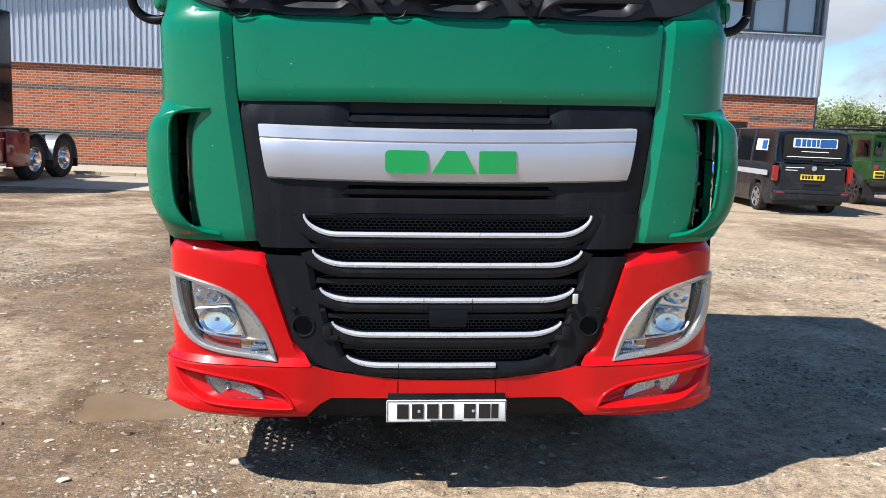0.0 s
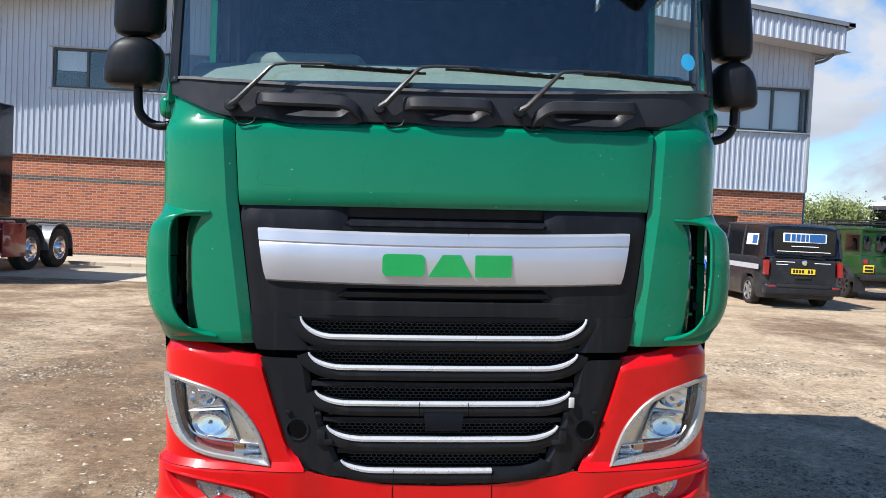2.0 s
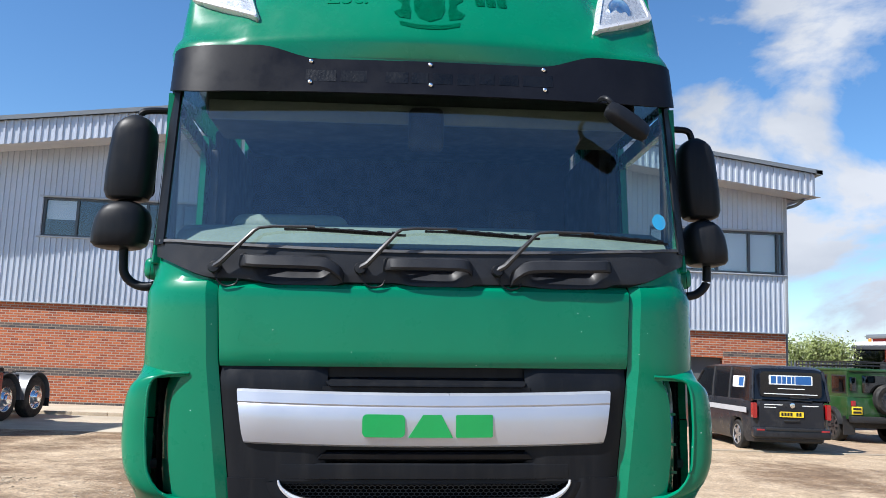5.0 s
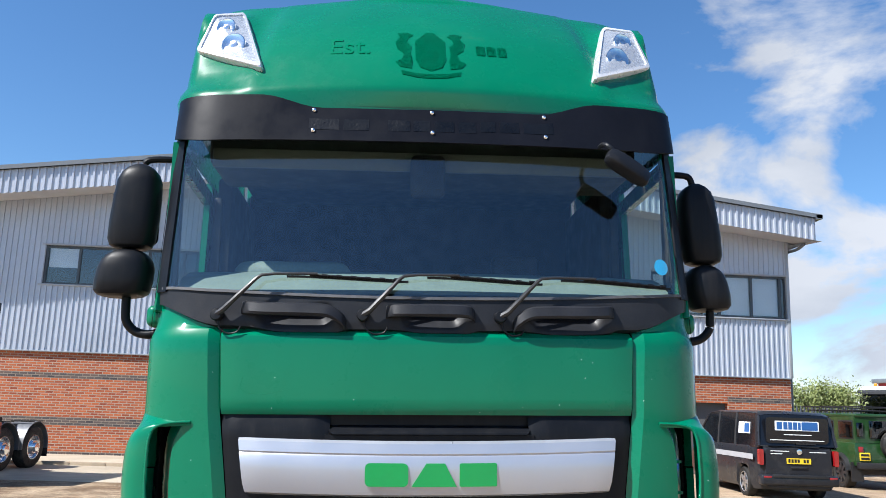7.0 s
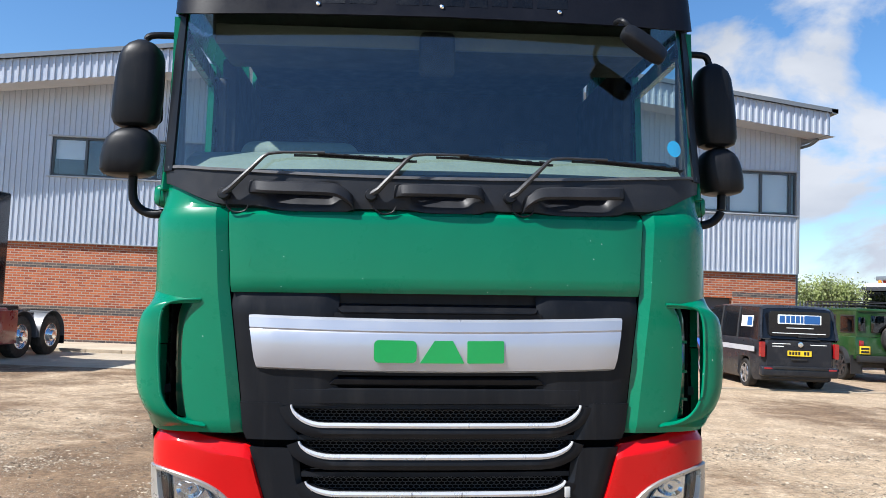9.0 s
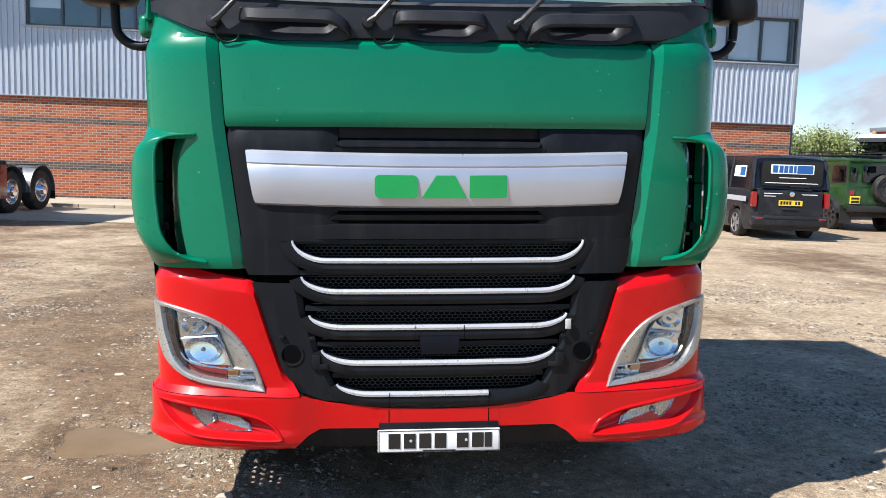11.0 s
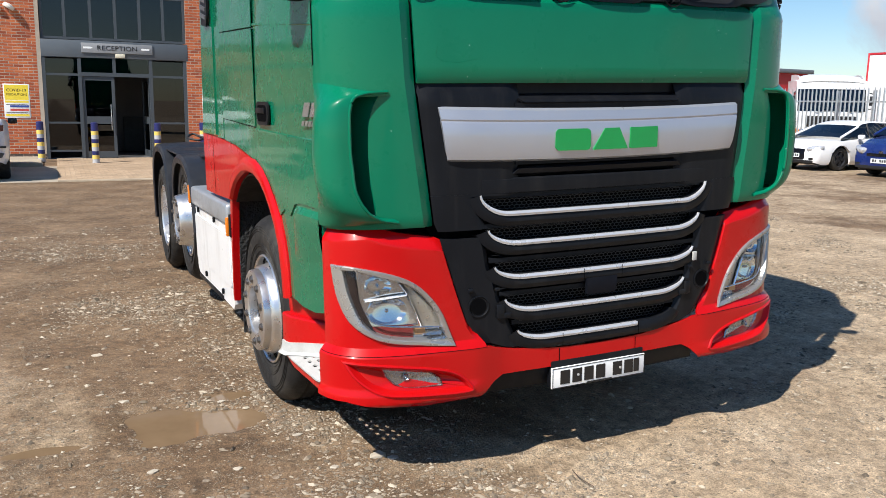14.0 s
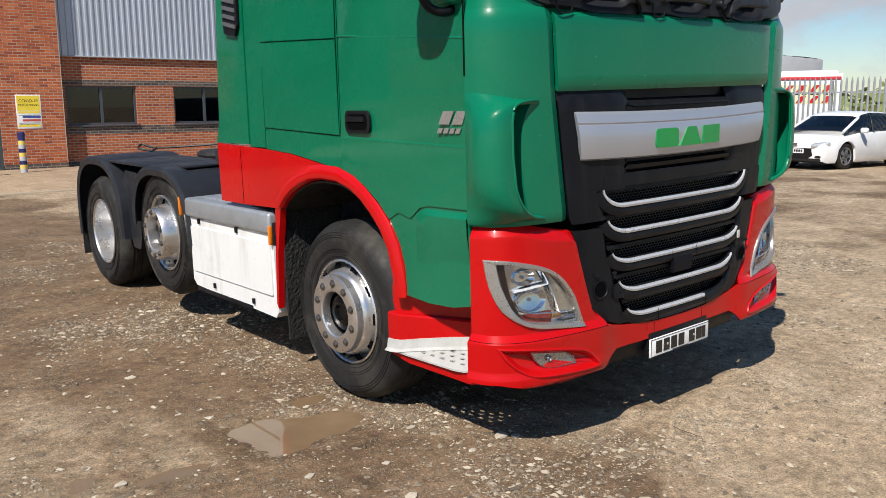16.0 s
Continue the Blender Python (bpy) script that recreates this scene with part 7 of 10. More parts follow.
part("brick_wall", slab([(2.79, 0), (9.05, 0), (9.05, 2.19), (10.58, 2.19), (10.58, 0), (12.64, 0), (12.64, 3.04), (2.79, 3.04)], [rect(a, c, b, d) for a, b, c, d in LOWER[3:]], xz(WY), (0, 0.3, 0)), BRICK, office, "red brick wall with dark courses")
part("brick_return", bbox((12.34, WY + 0.3, 0), (12.64, 42, 3.04)), BRICK, office)


def course(x0, x1, z0, z1, y=WY):
    part("dark_course", bbox((x0, y - 0.003, z0), (x1, y + 0.01, z1)), BLUE_BRICK, office)


for z0, z1 in ((0.0, 0.15), (0.90, 1.125), (2.19 + 0.06, 2.40)):
    course(-34, -4.03, z0, z1)
    if z0 < 0.5:
        course(2.79, 9.05, z0, z1)
    else:
        course(2.79, 9.05, z0 - 0.02, z1 - 0.02)
        course(10.58, 12.64, z0 - 0.02, z1 - 0.02)
for x0, x1 in ((-4.03, -2.48), (1.20, 2.79)):
    part("brick_pier", bbox((x0, 21.5, 0), (x1, 22.1, 7.4), 0.0), BRICK, office, "tall brick pier beside the entrance")
    course(x0, x1, 0, 0.15, 21.5)


def window(x0, x1, z0, z1, bars, y=WY, sill=True, name="window", rails=(), glass_m=None, depth=0.12):
    """A framed window: frame, mullions, panes and a sill."""
    bm = bmesh.new()
    f_ = 0.06
    for a, b, c, d in ((x0, x1, z0, z0 + f_), (x0, x1, z1 - f_, z1), (x0, x0 + f_, z0 + f_, z1 - f_), (x1 - f_, x1, z0 + f_, z1 - f_)):
        box(bm, (a, y + depth - 0.05, c), (b, y + depth + 0.03, d))
    w = part(name, bm, FRAME_GREY, office, "slate-grey framed window")
    xs = [x0 + f_] + list(bars) + [x1 - f_]
    zs = [z0 + f_] + list(rails) + [z1 - f_]
    for bx in bars:
        part("mullion", bbox((bx - 0.035, y + depth - 0.055, z0 + f_), (bx + 0.035, y + depth + 0.03, z1 - f_)), FRAME_GREY, w)
    for rz in rails:
        part("transom", bbox((x0 + f_, y + depth - 0.052, rz - 0.03), (x1 - f_, y + depth + 0.03, rz + 0.03)), FRAME_GREY, w)
    for a, b in zip(xs, xs[1:]):
        for c, d in zip(zs, zs[1:]):
            part("pane", bbox((a, y + depth - 0.004, c), (b, y + depth + 0.004, d)), glass_m or OFFICE_GLASS, w).visible_shadow = False
    if sill:
        part("sill", bbox((x0 - 0.05, y - 0.05, z0 - 0.045), (x1 + 0.05, y + depth, z0 - 0.003), 0.006), CLAD_FRAME if y < WY else FRAME_GREY, w)
    return w


for a, b, c, d in LOWER:
    window(a, b, c, d, [(a + b) / 2])
# ribbed cladding in bays
UP_L, UP_R = (-10.45, -5.2, 5.02, 6.20), (8.2, 12.62, 4.88, 6.25)


def cladding(x0, x1, zb, zt, y=WY - 0.03, pitch=0.166, depth=0.030, name="cladding"):
    """Vertical trapezoid ribs from x0 to x1; zb and zt are heights or heights by x."""
    xs = []
    n = max(1, round((x1 - x0) / pitch))
    p = (x1 - x0) / n
    for k in range(n):
        for u, o in ((0.0, 0.0), (0.52, 0.0), (0.60, -depth), (0.88, -depth), (0.96, 0.0)):
            xs.append((x0 + p * (k + u), y + o))
    xs.append((x1, y))
    zb_ = zb if callable(zb) else (lambda x: zb)
    zt_ = zt if callable(zt) else (lambda x: zt)
    bm = bmesh.new()
    grid(bm, [[(x, q, zb_(x)) for x, q in xs], [(x, q, zt_(x)) for x, q in xs]])
    return part(name, bm, CLAD, office, "", 0.3)


for x0, x1, (a, b, c, d) in ((-34, -4.06, UP_L), (2.82, 12.66, UP_R)):
    cladding(x0, a, 3.03, soffit_z)
    cladding(a, b, 3.03, c - 0.03)
    cladding(a, b, d + 0.03, soffit_z)
    if b < x1 - 0.1:
        cladding(b, x1, 3.03, soffit_z)
    part("base_flashing", bbox((x0, WY - 0.085, 3.0), (x1, WY + 0.02, 3.035), 0.004), CLAD_FRAME, office)
    part("inner_lining", bbox((x0, WY + 0.24, 3.04), (a, WY + 0.30, 7.2)), ROOM, office)
    part("inner_lining", bbox((a, WY + 0.24, 3.04), (b, WY + 0.30, c)), ROOM, office)
    part("inner_lining", bbox((a, WY + 0.24, d), (b, WY + 0.30, 7.2)), ROOM, office)
wl_ = window(*UP_L, [-9.45, -8.43, -7.40, -6.35], WY - 0.07, glass_m=CLEAR_PANE)
wr_ = window(*UP_R, [9.3, 10.42, 11.47, 12.42], WY - 0.07, glass_m=CLEAR_PANE)
# pale sheets added behind the panes to imitate their bright reflections
for w_, x0, x1, z0, z1 in ((wr_, 8.28, 9.26, 4.95, 6.18), (wr_, 9.34, 10.38, 5.0, 6.18), (wr_, 10.46, 11.43, 4.97, 6.18), (wr_, 11.51, 12.38, 4.99, 6.18), (wl_, -10.38, -9.50, 5.55, 6.13), (wl_, -8.38, -7.45, 5.8, 6.13)):
    part("blind", bbox((x0, WY + 0.13, z0), (x1, WY + 0.14, z1)), PANE_SHEET, w_, "pale sheet added behind the pane")
for a, b, z in ((UP_L[0] - 0.1, UP_L[1] + 0.1, UP_L[3]), (UP_R[0], UP_R[1] + 0.05, UP_R[3]), (UP_L[0] - 0.1, UP_L[1] + 0.1, UP_L[2] - 0.05), (UP_R[0], UP_R[1] + 0.05, UP_R[2] - 0.05)):
    part("window_flashing", bbox((a, WY - 0.10, z), (b, WY + 0.02, z + 0.05), 0.004), CLAD_FRAME, office)
part("corner_flashing", bbox((12.60, WY - 0.09, 3.03), (12.70, WY + 0.10, 7.42), 0.004), CLAD_FRAME, office)
part("side_cladding", bbox((12.56, WY + 0.10, 3.03), (12.66, 42, 7.42)), CLAD, office)
part("downpipe", tube(bmesh.new(), bend([(13.0, 21.2, 7.25), (12.9, 21.5, 7.12), (12.78, 21.95, 7.08), (12.76, 22.0, 6.9), (12.76, 22.0, 0.1)], 4), 0.05, 8), ROOF_EDGE, office)
# interior dark rooms so that the glass has depth
part("room_back", bbox((-34, 24.3, 0.05), (12.3, 24.4, 7.2)), ROOM, office)
part("room_floor", bbox((-34, 22.1, 2.9), (12.3, 24.3, 3.0)), ROOM, office)
for x in (-20.0, -11.3, -4.02, 2.81, 5.4, 8.4, 10.75):
    part("partition", bbox((x, 22.12, 0.05), (x + 0.1, 24.3, 7.1)), ROOM, office)
# roof: ribbed fascia, gutter, soffit and the sheets behind
YF = 20.62
for x0, x1 in ((-34.0, -0.45), (-0.45, 13.02)):
    cladding(x0, x1, lambda x: soffit_z(x) - 0.10, lambda x: soffit_z(x) + 0.60, YF, 0.2, 0.035, "fascia")
    pts = [(x0, soffit_z(x0)), (x1 + (0.24 if x1 > 0 else 0), soffit_z(x1) - (0.03 if x1 > 0 else 0))]
    bm = bmesh.new()
    grid(bm, [[(x, YF - 0.12, z + 0.60) for x, z in pts], [(x, YF - 0.12, z + 0.73) for x, z in pts], [(x, YF + 0.16, z + 0.75) for x, z in pts], [(x, YF + 0.16, z + 0.60) for x, z in pts]])
    part("gutter", bm, ROOF_EDGE, office)
    bm = bmesh.new()
    grid(bm, [[(x, YF, z - 0.10) for x, z in pts], [(x, WY, z) for x, z in pts]])
    part("soffit", bm, SOFFIT, office)
    bm = bmesh.new()
    grid(bm, [[(x, YF + 0.1, z + 0.70) for x, z in pts], [(x, 42, z + 0.70) for x, z in pts]])
    part("roof_sheet", bm, CLAD_FRAME, office)
part("fascia_return", slab([(YF, 7.25), (42, 7.35), (42, 7.98), (YF, 7.93)], (), lambda a, b: (13.02, a, b), (0.04, 0, 0)), CLAD, office)
part("return_gutter", slab([(YF - 0.12, 7.92), (42, 7.92), (42, 8.05), (YF - 0.12, 8.05)], (), lambda a, b: (13.06, a, b), (0.2, 0, 0)), ROOF_EDGE, office)
bm = bmesh.new()
grid(bm, [[(12.6, WY, 7.40), (13.06, WY, 7.3)], [(12.6, 42, 7.40), (13.06, 42, 7.3)]])
part("soffit", bm, SOFFIT, office)

# entrance: curtain glazing over a grey beam and the double doors
EY = 21.50
window(-2.46, 1.19, 3.17, 7.3, [-1.88, -1.24, -0.62, 0.0, 0.61], EY, False, "curtain_wall", [4.36, 5.7], None, 0.10)
part("entrance_head", bbox((-2.48, EY - 0.04, 7.3), (1.20, EY + 0.3, 7.6)), CLAD_FRAME, office)
BEAM = surface("blue_grey_beam", (0.085, 0.10, 0.115), 0.45, vary=0.08, scale=2, bump=0.02)
part("entrance_beam", bbox((-2.48, EY - 0.02, 2.70), (1.24, EY + 0.25, 3.15), 0.01), BEAM, office, "blue-grey beam over the entrance")
sign = part("sign_board", bbox((-1.50, EY - 0.055, 2.835), (0.30, EY - 0.022, 3.09), 0.004), surface("sign_grey", (0.23, 0.24, 0.25), 0.5, vary=0.06), office, "grey sign board reading RECEPTION")


def words(text, size, m, material, parent, name="sign_lettering", depth=0.004):
    cu = bpy.data.curves.new(name, "FONT")
    cu.body, cu.size, cu.align_x, cu.align_y, cu.extrude = text, size, "CENTER", "CENTER", depth
    tmp = bpy.data.objects.new(name, cu)
    scene.collection.objects.link(tmp)
    me_ = bpy.data.meshes.new_from_object(tmp.evaluated_get(bpy.context.evaluated_depsgraph_get()))
    bpy.data.objects.remove(tmp)
    me_.materials.clear()
    me_.materials.append(material)
    ob_ = new(name, me_)
    ob_.matrix_basis = m
    if parent:
        ob_.parent = parent
    return ob_


est = words("Est.", 0.15, Matrix(), FADED, roof, "lettering_ghost", 0.0)
for v in est.data.vertices:
    q = Vector((v.co.x - 0.40, 3.44 + v.co.y))
    v.co = roof_pt(q.x, q.y) + roof_off(q.x, q.y) + Vector((0, -0.0025, 0.0008))
words("RECEPTION", 0.17, pose(-0.60, EY - 0.058, 2.965, 90, 0, 0) @ Matrix.Diagonal((1.15, 1, 1, 1)), BLACK_INK, sign)
for x in (-1.33, 0.13):
    part("sign_mark", slab([(x - 0.12, 2.94), (x + 0.06, 2.94), (x + 0.12, 2.965), (x + 0.06, 2.99), (x - 0.12, 2.99)], (), xz(EY - 0.0555), (0, -0.003, 0)), PLATE_WHITE, sign)
part("entrance_lamp", bbox((-0.66, EY - 0.12, 2.72), (-0.42, EY - 0.02, 2.82), 0.01), surface("cream_lamp_case", (0.62, 0.58, 0.45), 0.5), office)
for x in (-2.44, -1.57, 0.24, 1.15):
    part("door_post", bbox((x - 0.045, EY, 0.02), (x + 0.045, EY + 0.12, 2.70)), FRAME_GREY, office)
part("door_head", bbox((-1.53, EY + 0.002, 2.22), (0.20, EY + 0.11, 2.32)), FRAME_GREY, office)
part("door_mid_post", bbox((-0.74, EY + 0.004, 2.32), (-0.66, EY + 0.10, 2.70)), FRAME_GREY, office)
for a, b, z0, z1 in ((-2.40, -1.61, 0.25, 2.66), (0.28, 1.11, 0.25, 2.66), (-1.53, -0.74, 2.32, 2.70), (-0.66, 0.20, 2.32, 2.70)):
    part("pane", bbox((a, EY + 0.05, z0), (b, EY + 0.058, z1)), OFFICE_GLASS, office).visible_shadow = False
    part("pane_rail", bbox((a, EY + 0.02, z0 - 0.05), (b, EY + 0.09, z0)), FRAME_GREY, office)
for a, b in ((-2.40, -1.61), (0.28, 1.11)):
    part("pane_rail", bbox((a, EY + 0.02, 2.22), (b, EY + 0.09, 2.28)), FRAME_GREY, office)
    part("pane_rail", bbox((a, EY + 0.02, 0.95), (b, EY + 0.09, 1.0)), FRAME_GREY, office)


def door_leaf(m, label):
    bm = bmesh.new()
    for a, b, c, d in ((0, 0.08, 0, 2.18), (0.74, 0.82, 0, 2.18), (0.08, 0.74, 0, 0.18), (0.08, 0.74, 2.08, 2.18), (0.08, 0.74, 0.92, 1.12)):
        box(bm, (a, -0.025, c), (b, 0.025, d))
    lf = part("entrance_door", bm, FRAME_GREY, office, label)
    lf.matrix_basis = m
    for c, d in ((0.18, 0.92), (1.12, 2.08)):
        part("pane", bbox((0.08, -0.004, c), (0.74, 0.004, d)), OFFICE_GLASS, lf).visible_shadow = False
    bm = bmesh.new()
    tube(bm, [(0.70, -0.08, 0.75), (0.70, -0.08, 1.45)], 0.014, 8)
    part("pull_handle", bm, CHROME, lf)


door_leaf(pose(-1.53, EY + 0.06, 0.03), "closed glazed entrance door leaf")
door_leaf(pose(0.19, EY + 0.08, 0.03, 0, 0, 97), "open glazed entrance door leaf")
part("lobby_floor", bbox((-2.45, EY + 0.12, 0.0), (1.17, 26, 0.03)), ROOM, office)
part("lobby_wall", bbox((-2.48, 26, 0), (1.2, 26.1, 3.1)), ROOM, office)
part("lobby_ceiling", bbox((-2.48, EY + 0.26, 2.95), (1.2, 26, 3.05)), ROOM, office)
for x in (-2.55, 1.22):
    part("lobby_side", bbox((x, EY + 0.3, 0), (x + 0.05, 26, 7)), ROOM, office)
part("lobby_desk", bbox((-0.35, 24.2, 0.03), (0.9, 24.8, 1.1), 0.02), CAB_TRIM, office)
# right-hand service door in shade
part("service_door", bbox((9.05, WY + 0.2, 0.0), (10.58, WY + 0.25, 2.19)), ROOM, office, "dark recessed side door")
# flood lamp on the pier
bm = bmesh.new()
lathe(bm, [(0.0005, 0.0), (0.13, 0.01), (0.15, 0.05), (0.12, 0.11), (0.0005, 0.14)], 20, Matrix.Translation((-3.18, 21.42, 3.86)) @ Matrix.Rotation(radians(-60), 4, "Y"))
box(bm, (-3.45, 21.40, 3.80), (-3.34, 21.5, 3.92), 0.01)
part("wall_lamp", bm, surface("cream_lamp_glass", (0.75, 0.72, 0.62), 0.3), office, "cream bulkhead lamp on the pier")

# notices on the piers
YEL = surface("notice_yellow", (0.80, 0.62, 0.05), 0.4, vary=0.04, bump=0)
for x0 in (-3.42, 1.60):
    nb = thing("notice_board", pose(x0, 21.495, 1.085), "yellow and white printed notice fixed to the brick pier", "notice", "notices")
    part("board", bbox((0, -0.012, 0), (0.61, 0, 0.885), 0.003), PLATE_WHITE, nb)
    part("heading", bbox((0.025, -0.0135, 0.47), (0.585, -0.012, 0.86)), YEL, nb)
    words("COVID-19", 0.105, pose(0.305, -0.0145, 0.72, 90, 0, 0), BLACK_INK, nb, depth=0.0008)
    words("PRECAUTIONS", 0.075, pose(0.305, -0.0145, 0.61, 90, 0, 0), BLACK_INK, nb, depth=0.0008)
    for z, c, a in ((0.40, YEL, 0.03), (0.28, surface("notice_blue", (0.04, 0.07, 0.28), 0.4) if x0 < 0 else bpy.data.materials["notice_blue"], 0.14), (0.19, surface("notice_red", (0.55, 0.08, 0.06), 0.4) if x0 < 0 else bpy.data.materials["notice_red"], 0.14), (0.05, YEL, 0.03)):
        part("print_bar", bbox((a, -0.0136, z), (0.58, -0.012, z + 0.055)), c, nb)
    for z in (0.10, 0.14, 0.345):
        part("print_line", bbox((0.05, -0.0134, z), (0.55, -0.012, z + 0.012)), BLACK_INK, nb)

# bollards banded blue, yellow and grey
NAVY = surface("navy_band", (0.018, 0.022, 0.11), 0.4, vary=0.1)
BYEL = surface("yellow_band", (0.70, 0.52, 0.12), 0.45, vary=0.1, dirt=(0.3, 0.25, 0.15))
BGREY = surface("grey_band", (0.42, 0.43, 0.45), 0.4, vary=0.1)
bol = thing("bollard", pose(-1.35, 19.68, 0.02), "steel bollard with blue, yellow and grey bands", "bollard", "entrance bollards")
for k in range(10):
    bm = bmesh.new()
    z0 = 0.10 * k
    lathe(bm, [(0.085, z0), (0.085, z0 + 0.1)] + ([(0.075, 1.01), (0.0005, 1.02)] if k == 9 else []), 20, Matrix.Rotation(radians(-90), 4, "Y"))
    part("band", bm, (BGREY, BYEL, NAVY)[k % 3 if k < 9 else 2], bol)
for x, y in ((0.14, 19.5), (1.40, 20.3), (-2.60, 20.4)):
    copy_thing(bol, pose(x, y, 0.02))

# ---- parked vehicles ----
CAR_GLASS = glass("dark_car_glass", (0.10, 0.115, 0.12), 1.0, 1.75)
TRIM = surface("car_black_trim", (0.014, 0.014, 0.015), 0.5, vary=0.2, bump=0.05)
CAR_RIM = surface("silver_car_rim", (0.45, 0.45, 0.46), 0.3, metal=0.8, vary=0.1)
DARK_RIM = surface("dark_car_rim", (0.06, 0.06, 0.065), 0.3, metal=0.6, vary=0.1)
VAN_PAINT = paint("charcoal_van_paint", (0.016, 0.018, 0.023), 0.05, 0.3, coat=0.3, spec=0.12)
WHITE_CAR = paint("white_car_paint", (0.78, 0.78, 0.78), 0.02, 0.3)
BLUE_CAR = paint("blue_car_paint", (0.009, 0.022, 0.115), 0.04, 0.3)
NAVY_CAR = paint("navy_car_paint", (0.010, 0.014, 0.05), 0.05, 0.3)
LR_GREEN = paint("deep_green_paint", (0.012, 0.046, 0.011), 0.12, 0.35)
WINE = paint("wine_red_paint", (0.22, 0.012, 0.014), 0.05, 0.3)
GLOSS_BLACK = paint("gloss_black_paint", (0.007, 0.008, 0.011), 0.01, 0.15, coat=0.5, spec=0.2)
SKY_BLUE = paint("bright_blue_paint", (0.010, 0.13, 0.62), 0.03, 0.35)
CAB_SILVER = paint("silver_lorry_paint", (0.50, 0.52, 0.55), 0.05, 0.35)
SIGN_BLUE = surface("logo_blue", (0.02, 0.10, 0.30), 0.4, vary=0.05, bump=0)


def car_wheel(parent, x, y, r, w, rim_mat, sg, spokes=5):
    m = Matrix.Translation((x, y, r)) @ (Matrix.Rotation(math.pi, 4, "Z") if sg < 0 else Matrix())
    bm = bmesh.new()
    lathe(bm, [(r * 0.66, -0.01), (r * 0.7, 0.0), (r * 0.9, 0.006), (r * 0.97, -0.012), (r, -0.04), (r, -w + 0.03), (r * 0.95, -w), (r * 0.6, -w)], 28, m)
    ty = part("wheel", bm, RUBBER, parent)
    bm = bmesh.new()
    lathe(bm, [(r * 0.69, -0.004), (r * 0.67, 0.004), (r * 0.63, -0.004), (r * 0.60, -0.05), (r * 0.05, -0.055)], 28, m)
    part("rim_well", bm, DARK_RIM, ty)
    bm = bmesh.new()
    for k in range(spokes):
        t = 2 * math.pi * k / spokes
        a = Vector((0, math.cos(t), math.sin(t)))
        b = Vector((0, -math.sin(t), math.cos(t)))
        q = [a * 0.02 + b * 0.05, a * r * 0.64 + b * 0.035, a * r * 0.64 - b * 0.035, a * 0.02 - b * 0.05]
        f0 = [bm.verts.new(m @ (Vector((-0.008, 0, 0)) + p)) for p in q]
        f1 = [bm.verts.new(m @ (Vector((-0.035, 0, 0)) + p)) for p in q]
        bm.faces.new(f0)
        for i in range(4):
            bm.faces.new((f0[i], f0[(i + 1) % 4], f1[(i + 1) % 4], f1[i]))
    lathe(bm, [(r * 0.69, -0.002), (r * 0.66, 0.006), (r * 0.62, -0.006)], 28, m)
    part("rim", bm, rim_mat, ty)
    return ty


